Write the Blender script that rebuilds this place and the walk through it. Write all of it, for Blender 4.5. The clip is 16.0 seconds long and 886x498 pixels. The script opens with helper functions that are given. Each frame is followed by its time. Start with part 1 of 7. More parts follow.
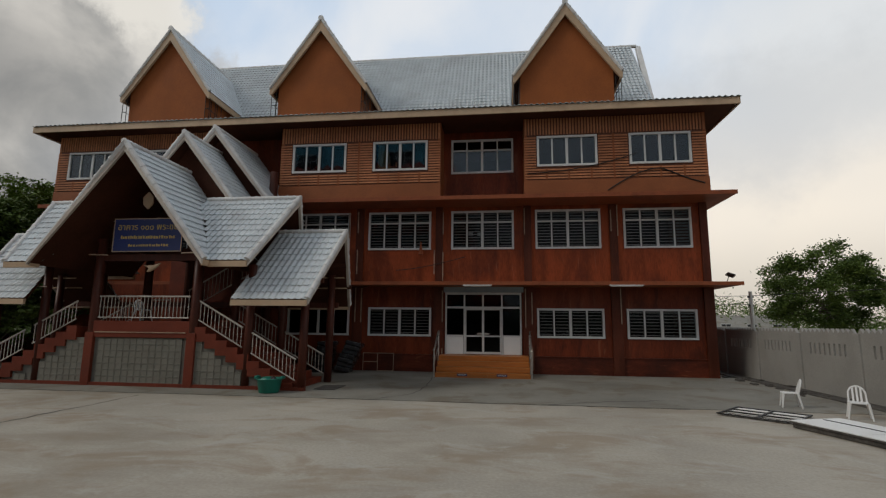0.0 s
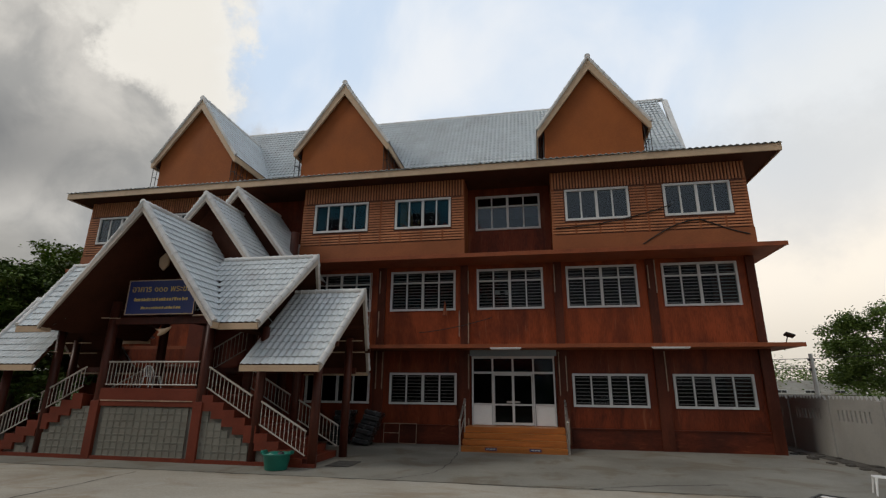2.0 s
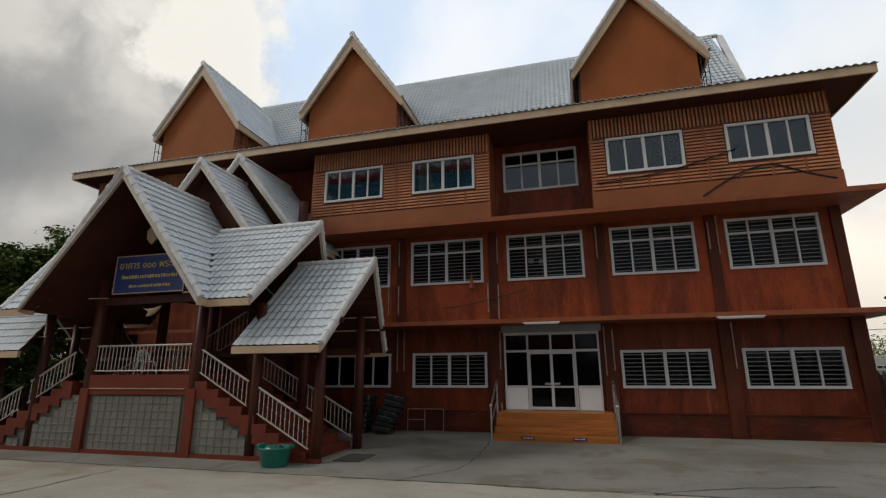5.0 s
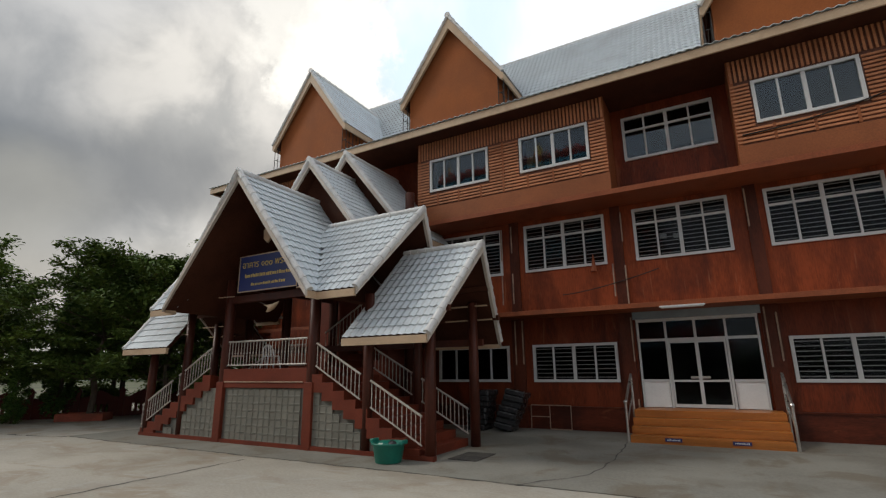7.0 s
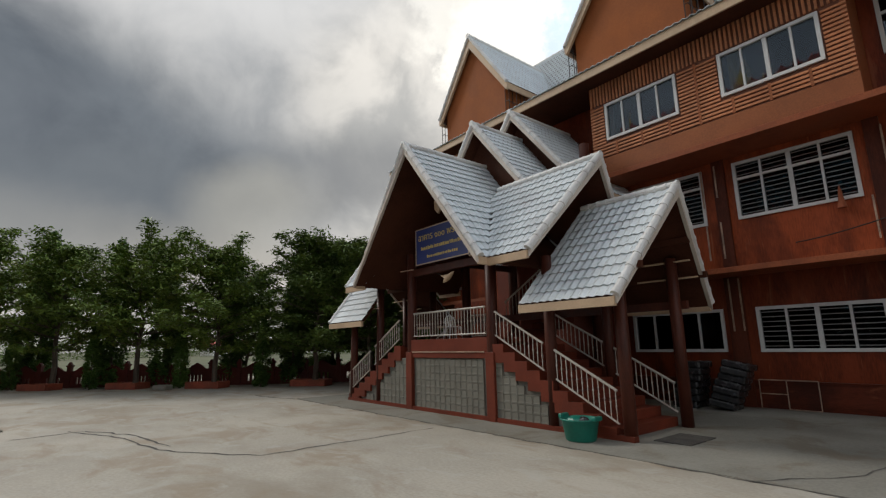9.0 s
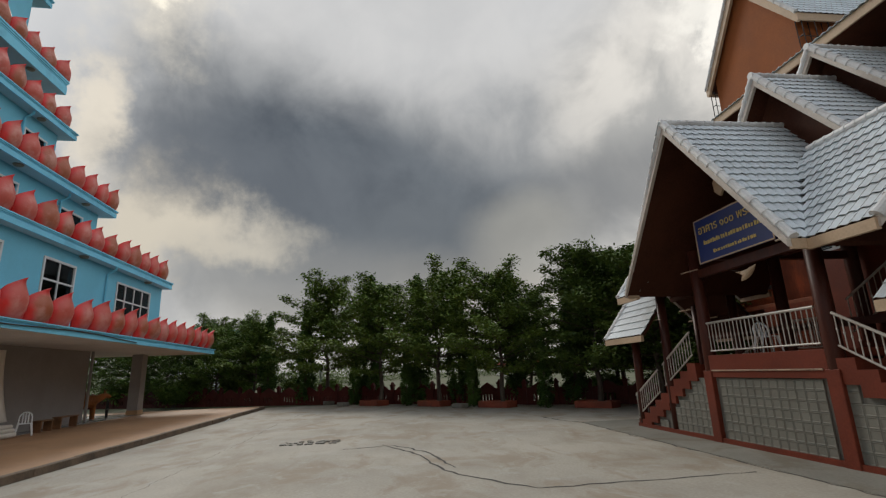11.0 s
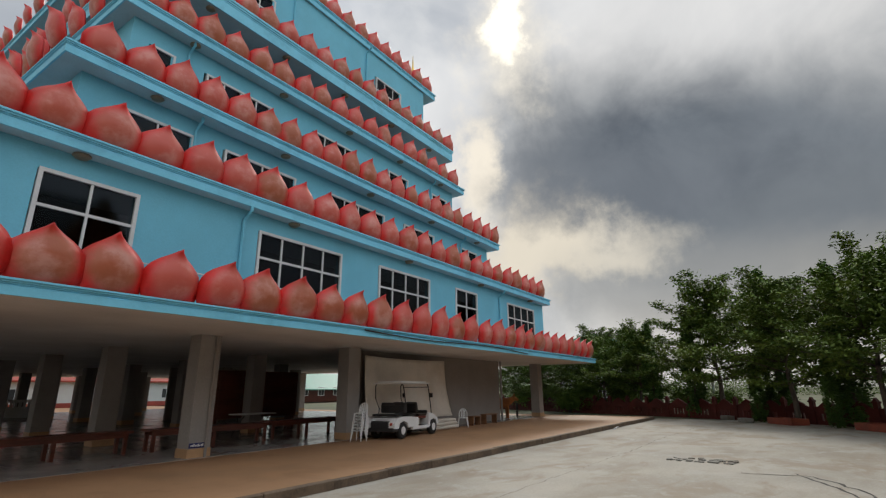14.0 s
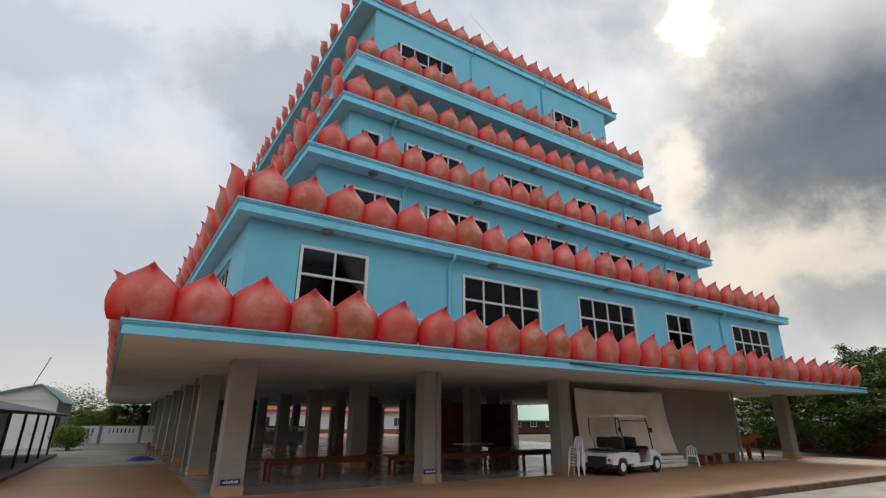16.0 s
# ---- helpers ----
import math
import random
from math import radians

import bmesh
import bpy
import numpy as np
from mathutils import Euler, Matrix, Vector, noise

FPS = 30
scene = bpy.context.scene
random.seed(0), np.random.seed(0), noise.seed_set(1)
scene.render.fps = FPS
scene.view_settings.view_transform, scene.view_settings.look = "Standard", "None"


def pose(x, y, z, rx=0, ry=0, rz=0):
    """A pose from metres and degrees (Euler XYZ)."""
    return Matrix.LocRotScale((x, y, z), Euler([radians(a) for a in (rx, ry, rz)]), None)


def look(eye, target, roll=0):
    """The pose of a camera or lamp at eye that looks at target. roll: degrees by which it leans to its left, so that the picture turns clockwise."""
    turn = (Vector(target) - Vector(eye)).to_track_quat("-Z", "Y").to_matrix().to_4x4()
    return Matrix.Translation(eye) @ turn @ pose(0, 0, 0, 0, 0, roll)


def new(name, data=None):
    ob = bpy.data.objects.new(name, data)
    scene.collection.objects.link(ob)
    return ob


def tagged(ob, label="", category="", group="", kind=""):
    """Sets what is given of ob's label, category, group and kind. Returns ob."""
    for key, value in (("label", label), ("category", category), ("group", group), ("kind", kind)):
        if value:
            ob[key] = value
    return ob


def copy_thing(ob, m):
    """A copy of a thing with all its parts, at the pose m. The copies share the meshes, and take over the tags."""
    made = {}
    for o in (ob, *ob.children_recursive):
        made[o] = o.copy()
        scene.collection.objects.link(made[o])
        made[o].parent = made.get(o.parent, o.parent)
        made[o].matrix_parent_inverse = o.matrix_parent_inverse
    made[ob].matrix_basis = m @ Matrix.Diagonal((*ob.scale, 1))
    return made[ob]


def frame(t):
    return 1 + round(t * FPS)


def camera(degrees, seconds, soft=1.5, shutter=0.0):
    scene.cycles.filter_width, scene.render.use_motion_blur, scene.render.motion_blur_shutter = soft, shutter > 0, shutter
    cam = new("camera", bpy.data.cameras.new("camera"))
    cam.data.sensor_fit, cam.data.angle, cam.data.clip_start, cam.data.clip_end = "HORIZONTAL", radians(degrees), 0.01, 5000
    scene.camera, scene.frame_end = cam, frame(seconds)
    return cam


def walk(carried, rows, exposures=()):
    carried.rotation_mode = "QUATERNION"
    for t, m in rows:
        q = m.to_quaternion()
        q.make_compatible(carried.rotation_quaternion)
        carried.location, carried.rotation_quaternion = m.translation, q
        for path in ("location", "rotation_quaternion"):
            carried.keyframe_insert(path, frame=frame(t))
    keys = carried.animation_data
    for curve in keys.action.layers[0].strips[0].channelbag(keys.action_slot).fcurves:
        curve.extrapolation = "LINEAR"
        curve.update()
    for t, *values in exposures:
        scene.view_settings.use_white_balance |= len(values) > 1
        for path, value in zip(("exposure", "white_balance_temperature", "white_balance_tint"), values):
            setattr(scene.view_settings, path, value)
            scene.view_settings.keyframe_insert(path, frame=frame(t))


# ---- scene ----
cam = camera(84.4, 16.0, soft=1.25)
METRES, EYE, TILT, LEAN, TURN = 8.0, 1.5, 0.0, 0.0, 7.1
EXPOSURES = ((0, -0.22), (1.5, -0.1), (3.5, -0.04), (6, 0.16), (7, 0.35), (8.0, 0.40), (9.5, 0.32), (12.5, 0.1), (13.5, 0.2), (14.0, 0.45), (14.5, 0.6), (16.0, 0.6))
PATH = [
    (0, (-0.339, 0.528, 1.755), (-0.584, 2.49, 2.058), 0.6),
    (0.5, (-0.352, 0.759, 1.795), (-0.634, 2.696, 2.206), 0.4),
    (1, (-0.364, 0.957, 1.806), (-0.654, 2.875, 2.292), 0.0),
    (1.5, (-0.327, 1.17, 1.799), (-0.627, 3.077, 2.32), 0.1),
    (2, (-0.273, 1.414, 1.809), (-0.632, 3.303, 2.36), 0.6),
    (2.5, (-0.277, 1.705, 1.811), (-0.665, 3.577, 2.397), 0.6),
    (3, (-0.34, 2.05, 1.827), (-0.723, 3.91, 2.455), -0.1),
    (3.5, (-0.333, 2.425, 1.846), (-0.734, 4.289, 2.45), -0.1),
    (3.7, (-0.336, 2.555, 1.846), (-0.742, 4.424, 2.431), 0.3),
    (5.8, (-0.323, 3.943, 1.703), (-0.94, 5.788, 2.164), -1.6),
    (6, (-0.374, 4.032, 1.677), (-1.031, 5.862, 2.142), -1.8),
    (6.5, (-0.425, 4.333, 1.66), (-1.231, 6.102, 2.131), -1.5),
    (7, (-0.482, 4.556, 1.675), (-1.434, 6.248, 2.154), -0.7),
    (7.5, (-0.621, 4.825, 1.662), (-1.672, 6.458, 2.139), -1.3),
    (8, (-0.682, 5.028, 1.671), (-1.855, 6.581, 2.132), -2.0),
    (8.5, (-0.772, 5.223, 1.653), (-2.131, 6.633, 2.061), -1.3),
    (9, (-0.94, 5.427, 1.615), (-2.466, 6.662, 1.999), -1.2),
    (9.5, (-1.082, 5.626, 1.609), (-2.75, 6.658, 2.002), -2.1),
    (10, (-1.235, 5.71, 1.635), (-3.042, 6.466, 2.039), -2.6),
    (10.2, (-1.334, 5.798, 1.636), (-3.184, 6.434, 2.055), -2.7),
    (12.3, (-1.939, 6.298, 1.615), (-3.848, 6.059, 2.16), -0.5),
    (12.5, (-1.922, 6.317, 1.618), (-3.82, 5.999, 2.162), -0.4),
    (13, (-1.824, 6.426, 1.631), (-3.668, 5.868, 2.169), -0.7),
    (13.5, (-1.751, 6.506, 1.642), (-3.488, 5.673, 2.18), -1.3),
    (14, (-1.759, 6.497, 1.641), (-3.322, 5.38, 2.195), -0.6),
    (14.5, (-1.731, 6.527, 1.644), (-3.116, 5.199, 2.207), 0.0),
    (15, (-1.591, 6.682, 1.664), (-2.823, 5.217, 2.242), -0.8),
    (15.5, (-1.459, 6.826, 1.682), (-2.534, 5.25, 2.282), -0.6),
    (16, (-1.388, 6.907, 1.692), (-2.354, 5.288, 2.358), 0.3),
]
walk(cam, [(t, look(eye, target, roll)) for t, eye, target, roll in PATH], EXPOSURES)

# ---- world, sun, exposure ----
SUN_DIR = Vector((-0.71, -0.35, 0.61)).normalized()


def math_node(tree, op, a, b=None, c=None, clamp=False):
    n = tree.nodes.new("ShaderNodeMath")
    n.operation, n.use_clamp = op, clamp
    for i, v in enumerate((a, b, c)):
        if v is None:
            continue
        if isinstance(v, (int, float)):
            n.inputs[i].default_value = v
        else:
            tree.links.new(v, n.inputs[i])
    return n.outputs[0]


def mix_color(tree, fac, a, b, blend="MIX"):
    n = tree.nodes.new("ShaderNodeMix")
    n.data_type, n.blend_type = "RGBA", blend
    for socket, v in ((n.inputs[0], fac), (n.inputs[6], a), (n.inputs[7], b)):
        if isinstance(v, (int, float)):
            socket.default_value = v
        elif isinstance(v, tuple):
            socket.default_value = (*v[:3], 1)
        else:
            tree.links.new(v, socket)
    return n.outputs[2]


def smooth(tree, value, low, high):
    n = tree.nodes.new("ShaderNodeMapRange")
    n.interpolation_type = "SMOOTHSTEP"
    n.inputs["From Min"].default_value, n.inputs["From Max"].default_value = low, high
    tree.links.new(value, n.inputs["Value"])
    return n.outputs["Result"]


def noise_tex(tree, vector, scale, detail=4.0, rough=0.55, distortion=0.0):
    n = tree.nodes.new("ShaderNodeTexNoise")
    n.inputs["Scale"].default_value, n.inputs["Detail"].default_value = scale, detail
    n.inputs["Roughness"].default_value, n.inputs["Distortion"].default_value = rough, distortion
    if vector is not None:
        tree.links.new(vector, n.inputs["Vector"])
    return n


def make_world():
    world = bpy.data.worlds.new("cloudy_sky")
    scene.world = world
    world.use_nodes = True
    t = world.node_tree
    t.nodes.clear()
    out = t.nodes.new("ShaderNodeOutputWorld")
    bg = t.nodes.new("ShaderNodeBackground")
    t.links.new(bg.outputs[0], out.inputs[0])
    sky = t.nodes.new("ShaderNodeTexSky")
    sky.sky_type, sky.sun_disc = "NISHITA", False
    sky.sun_elevation = math.asin(SUN_DIR.z)
    sky.sun_rotation = math.atan2(SUN_DIR.x, SUN_DIR.y)
    sky.dust_density = 2.0
    clear = t.nodes.new("ShaderNodeVectorMath")
    clear.operation = "SCALE"
    clear.inputs["Scale"].default_value = 0.1
    t.links.new(sky.outputs[0], clear.inputs[0])
    co = t.nodes.new("ShaderNodeTexCoord")
    sep = t.nodes.new("ShaderNodeSeparateXYZ")
    t.links.new(co.outputs["Generated"], sep.inputs[0])
    view = co.outputs["Generated"]

    def warped(scale, detail, amount, rough=0.55):
        n = noise_tex(t, view, scale, detail, rough)
        off = t.nodes.new("ShaderNodeVectorMath")
        off.operation = "MULTIPLY_ADD"
        t.links.new(n.outputs["Color"], off.inputs[0])
        off.inputs[1].default_value = (amount,) * 3
        t.links.new(view, off.inputs[2])
        back = t.nodes.new("ShaderNodeVectorMath")
        back.operation = "SUBTRACT"
        t.links.new(off.outputs[0], back.inputs[0])
        back.inputs[1].default_value = (amount / 2,) * 3
        k = t.nodes.new("ShaderNodeSeparateXYZ")
        t.links.new(back.outputs[0], k.inputs[0])
        flat = math_node(t, "SQRT", math_node(t, "ADD", math_node(t, "MULTIPLY", k.outputs[0], k.outputs[0]), math_node(t, "MULTIPLY", k.outputs[1], k.outputs[1])))
        bearing = math_node(t, "ARCTAN2", k.outputs[1], math_node(t, "MULTIPLY", k.outputs[0], -1.0))
        return math_node(t, "MULTIPLY", bearing, 57.2958), math_node(t, "MULTIPLY", math_node(t, "ARCTAN2", k.outputs[2], flat), 57.2958)

    soft = warped(2.2, 6.0, 0.22)
    puffy = warped(4.5, 10.0, 0.34, 0.62)

    def patch(at, size, edge, place, tilt=0.0):
        """1 inside an ellipse in degrees of bearing (0 west, 90 north) and height."""
        da, de = math_node(t, "SUBTRACT", place[0], at[0]), math_node(t, "SUBTRACT", place[1], at[1])
        if tilt:
            de = math_node(t, "MULTIPLY_ADD", da, -tilt, de)
        da, de = math_node(t, "DIVIDE", da, size[0]), math_node(t, "DIVIDE", de, size[1])
        r = math_node(t, "SQRT", math_node(t, "ADD", math_node(t, "MULTIPLY", da, da), math_node(t, "MULTIPLY", de, de)))
        return smooth(t, r, 1 + edge, 1 - edge)

    def lay(col, mask, amount, paint):
        return mix_color(t, math_node(t, "MULTIPLY", mask, amount), col, paint)

    big = noise_tex(t, view, 2.4, 7.0, 0.5, 0.4).outputs[0]
    fine = noise_tex(t, view, 6.5, 8.0, 0.55, 0.3).outputs[0]
    # even grey-white cloud all round
    col = mix_color(t, smooth(t, big, 0.36, 0.64), (0.27, 0.30, 0.345), (0.60, 0.60, 0.60))
    col = lay(col, smooth(t, fine, 0.45, 0.72), 0.35, (0.74, 0.73, 0.70))
    # pale blue opening to the north with thin white cloud
    blue = mix_color(t, smooth(t, big, 0.40, 0.66), (0.80, 0.95, 1.14), (1.12, 1.15, 1.18))
    blue = mix_color(t, 0.2, blue, clear.outputs[0])
    col = lay(col, patch((104, 42), (54, 44), 0.06, puffy), 0.95, blue)
    col = lay(col, patch((122, 4), (34, 15), 0.55, soft), 0.8, (1.12, 0.99, 0.81))
    col = lay(col, patch((128, 26), (16, 9), 0.6, soft), 0.6, (1.0, 0.96, 0.88))
    col = lay(col, patch((110, 20), (20, 6), 0.55, puffy), 0.5, (0.62, 0.64, 0.66))
    # grey bank over the west, pale towards the zenith
    bank = mix_color(t, smooth(t, fine, 0.30, 0.70), (0.29, 0.30, 0.31), (0.52, 0.515, 0.505))
    col = lay(col, patch((6, 22), (38, 22), 0.16, puffy), 0.92, bank)
    # pale heaped cloud at the north end of the bank, with bright puffs along its edge
    heap = mix_color(t, smooth(t, fine, 0.34, 0.66), (0.41, 0.405, 0.39), (0.70, 0.67, 0.62))
    col = lay(col, patch((37, 27), (16, 15), 0.35, soft), 0.92, heap)
    col = lay(col, patch((27, 19.5), (16, 4.5), 0.6, soft), 0.75, (0.20, 0.205, 0.21))
    col = lay(col, patch((47, 34), (6, 7), 0.22, puffy), 0.85, (0.98, 0.94, 0.86))
    col = lay(col, patch((41, 38), (8, 4), 0.3, puffy), 0.7, (0.90, 0.87, 0.80))
    col = lay(col, patch((50, 27), (5, 4), 0.3, puffy), 0.55, (0.62, 0.60, 0.57))
    col = lay(col, patch((6, 46), (34, 13), 0.4, soft), 0.75, (0.58, 0.58, 0.58))
    # darkest belly of the cloud
    belly = mix_color(t, smooth(t, fine, 0.32, 0.68), (0.058, 0.072, 0.092), (0.115, 0.135, 0.158))
    col = lay(col, patch((-4, 22.5), (24, 9.5), 0.5, soft, -0.25), 0.95, belly)
    col = lay(col, patch((12, 24), (17, 8), 0.6, soft), 0.3, (0.17, 0.185, 0.20))
    col = lay(col, patch((2, 15), (15, 6), 0.6, soft), 0.75, (0.135, 0.15, 0.165))
    # cream gaps beside the bank and low down under it
    col = lay(col, patch((-24, 16), (6, 5), 0.5, puffy), 0.8, (0.66, 0.585, 0.465))
    col = lay(col, patch((-32, 25), (3.5, 5.5), 0.5, puffy), 0.8, (0.78, 0.70, 0.57))
    col = lay(col, patch((20, 8), (24, 5), 0.6, soft), 0.6, (0.36, 0.335, 0.285))
    # even grey under the belly, down to the trees
    col = lay(col, patch((-10, 10.5), (14, 5), 0.55, soft), 0.75, (0.215, 0.22, 0.218))
    col = lay(col, patch((17, 16), (7, 4), 0.6, soft), 0.5, (0.40, 0.385, 0.34))
    col = lay(col, patch((-21, 15.5), (9, 3.5), 0.5, puffy), 0.75, (0.56, 0.515, 0.43))
    col = lay(col, patch((-15, 22.5), (14, 5), 0.5, puffy), 0.7, (0.125, 0.14, 0.16))
    # greyer, bluish sky to the south
    col = lay(col, patch((-84, 32), (40, 34), 0.5, soft), 0.6, (0.42, 0.46, 0.52))
    col = lay(col, patch((-98, 21), (12, 4.5), 0.4, puffy), 0.35, (0.60, 0.57, 0.52))
    col = lay(col, patch((-78, 34), (14, 6), 0.35, puffy), 0.6, (0.24, 0.26, 0.29))
    col = lay(col, patch((-104, 33), (9, 5), 0.35, puffy), 0.5, (0.30, 0.33, 0.38))
    col = lay(col, patch((-100, 12), (26, 10), 0.5, soft), 0.85, (0.34, 0.37, 0.41))
    # torn bright hole where the sun stands behind the cloud
    col = lay(col, patch((-26.3, 38), (5.5, 5.5), 0.6, puffy), 0.6, (0.80, 0.73, 0.60))
    col = lay(col, patch((-26.3, 38.4), (4.0, 3.8), 0.3, puffy), 0.85, (1.05, 0.98, 0.82))
    haze = math_node(t, "MULTIPLY", smooth(t, sep.outputs[2], 0.20, 0.02), 0.5)
    col = mix_color(t, haze, col, (0.45, 0.415, 0.355))
    low = smooth(t, sep.outputs[2], -0.02, 0.02)
    col = mix_color(t, low, (0.20, 0.20, 0.18), col)
    t.links.new(col, bg.inputs[0])
    bg.inputs[1].default_value = 1.0


make_world()
sun = new("sun", bpy.data.lights.new("sun", "SUN"))
sun.data.energy, sun.data.angle, sun.data.color = 1.2, radians(18), (1.0, 0.95, 0.86)
sun.matrix_world = look(SUN_DIR * 60, (0, 0, 0))

# ---- materials ----


def surface(name, color, rough=0.6, metal=0.0, var=0.18, scale=1.2, fine=28.0, bump=0.15, stretch=(1, 1, 1),
            stain=None, stain_amount=0.5, stain_scale=0.5, stain_stretch=(1, 1, 1), random_amount=0.0, local=False, spec=0.5):
    m = bpy.data.materials.new(name)
    m.use_nodes = True
    t = m.node_tree
    b = t.nodes["Principled BSDF"]
    b.inputs["Roughness"].default_value, b.inputs["Metallic"].default_value = rough, metal
    b.inputs["Specular IOR Level"].default_value = spec
    if local:
        place = t.nodes.new("ShaderNodeTexCoord").outputs["Object"]
    else:
        place = t.nodes.new("ShaderNodeNewGeometry").outputs["Position"]

    def mapped(s):
        if tuple(s) == (1, 1, 1):
            return place
        k = t.nodes.new("ShaderNodeMapping")
        k.inputs["Scale"].default_value = s
        t.links.new(place, k.inputs["Vector"])
        return k.outputs[0]

    wide = noise_tex(t, mapped(stretch), scale, 5.0, 0.6).outputs[0]
    grain = noise_tex(t, mapped(stretch), fine, 3.0, 0.6).outputs[0]
    both = math_node(t, "MULTIPLY_ADD", math_node(t, "SUBTRACT", grain, 0.5), 0.6, wide)
    lo = tuple(c * (1 - var) for c in color)
    hi = tuple(min(1, c * (1 + var)) for c in color)
    col = mix_color(t, smooth(t, both, 0.25, 0.75), lo, hi)
    if stain:
        s = noise_tex(t, mapped(stain_stretch), stain_scale, 6.0, 0.62).outputs[0]
        col = mix_color(t, math_node(t, "MULTIPLY", smooth(t, s, 0.47, 0.68), stain_amount), col, stain)
    if random_amount:
        info = t.nodes.new("ShaderNodeObjectInfo")
        k = math_node(t, "MULTIPLY_ADD", info.outputs["Random"], random_amount * 2, 1 - random_amount)
        v = t.nodes.new("ShaderNodeVectorMath")
        v.operation = "SCALE"
        t.links.new(col, v.inputs[0])
        t.links.new(k, v.inputs["Scale"])
        col = v.outputs[0]
    t.links.new(col, b.inputs["Base Color"])
    r = math_node(t, "MULTIPLY_ADD", math_node(t, "SUBTRACT", wide, 0.5), 0.25, rough, clamp=True)
    t.links.new(r, b.inputs["Roughness"])
    if bump:
        n = t.nodes.new("ShaderNodeBump")
        n.inputs["Strength"].default_value, n.inputs["Distance"].default_value = bump, 0.02
        t.links.new(both, n.inputs["Height"])
        t.links.new(n.outputs[0], b.inputs["Normal"])
    return m


def make_glass(name, tint, gloss_edge=0.5, gloss_face=0.02):
    m = bpy.data.materials.new(name)
    m.use_nodes = True
    t = m.node_tree
    t.nodes.clear()
    out = t.nodes.new("ShaderNodeOutputMaterial")
    mix = t.nodes.new("ShaderNodeMixShader")
    tr = t.nodes.new("ShaderNodeBsdfTransparent")
    tr.inputs[0].default_value = (*tint, 1)
    gl = t.nodes.new("ShaderNodeBsdfGlossy")
    gl.inputs["Roughness"].default_value = 0.03
    gl.inputs[0].default_value = (0.82, 0.92, 1.0, 1)
    lw = t.nodes.new("ShaderNodeLayerWeight")
    lw.inputs[0].default_value = 0.5
    gloss = math_node(t, "MULTIPLY_ADD", math_node(t, "POWER", lw.outputs["Facing"], 4.0), gloss_edge, gloss_face)
    t.links.new(gloss, mix.inputs[0])
    t.links.new(tr.outputs[0], mix.inputs[1])
    t.links.new(gl.outputs[0], mix.inputs[2])
    t.links.new(mix.outputs[0], out.inputs[0])
    return m


def blotches(m, paint, scale, low, high, amount, stretch=(1, 1, 1)):
    """Worn patches with an outline of their own, laid over a surface."""
    t = m.node_tree
    b = t.nodes["Principled BSDF"]
    under = b.inputs["Base Color"].links[0].from_socket
    k = t.nodes.new("ShaderNodeMapping")
    k.inputs["Scale"].default_value = stretch
    t.links.new(t.nodes.new("ShaderNodeNewGeometry").outputs["Position"], k.inputs["Vector"])
    n = noise_tex(t, k.outputs[0], scale, 8.0, 0.62, 0.6).outputs[0]
    t.links.new(mix_color(t, math_node(t, "MULTIPLY", smooth(t, n, low, high), amount), under, paint), b.inputs["Base Color"])


def make_petal():
    m = surface("painted_petal", (0.5, 0.05, 0.04), rough=0.42, local=True, spec=0.25)
    t = m.node_tree
    b = t.nodes["Principled BSDF"]
    place = t.nodes.new("ShaderNodeTexCoord").outputs["Object"]
    info = t.nodes.new("ShaderNodeObjectInfo")
    sep = t.nodes.new("ShaderNodeSeparateXYZ")
    t.links.new(place, sep.inputs[0])
    shift = t.nodes.new("ShaderNodeVectorMath")
    t.links.new(place, shift.inputs[0])
    k = t.nodes.new("ShaderNodeVectorMath")
    k.operation = "SCALE"
    k.inputs[0].default_value = (37, 19, 53)
    t.links.new(info.outputs["Random"], k.inputs["Scale"])
    t.links.new(k.outputs[0], shift.inputs[1])
    blot = noise_tex(t, shift.outputs[0], 2.0, 6.0, 0.6).outputs[0]
    dx = math_node(t, "DIVIDE", sep.outputs[0], 0.48)
    dz = math_node(t, "DIVIDE", math_node(t, "SUBTRACT", sep.outputs[2], 0.42), 0.56)
    r = math_node(t, "SQRT", math_node(t, "ADD", math_node(t, "MULTIPLY", dx, dx), math_node(t, "MULTIPLY", dz, dz)))
    r = math_node(t, "MULTIPLY_ADD", math_node(t, "SUBTRACT", blot, 0.5), 0.75, r)
    heart = smooth(t, r, 0.94, 0.5)
    warm = mix_color(t, smooth(t, math_node(t, "FRACT", math_node(t, "MULTIPLY", info.outputs["Random"], 7.31)), 0.4, 0.6), (0.56, 0.115, 0.08), (0.36, 0.12, 0.055))
    red = mix_color(t, smooth(t, blot, 0.3, 0.7), (0.44, 0.009, 0.007), (0.66, 0.022, 0.016))
    col = mix_color(t, math_node(t, "MULTIPLY", heart, 0.82), red, warm)
    pale = mix_color(t, math_node(t, "MULTIPLY", smooth(t, blot, 0.42, 0.72), math_node(t, "MULTIPLY", heart, 0.55)), col, (0.70, 0.40, 0.34))
    t.links.new(pale, b.inputs["Base Color"])
    b.inputs["Specular IOR Level"].default_value = 0.45
    return m


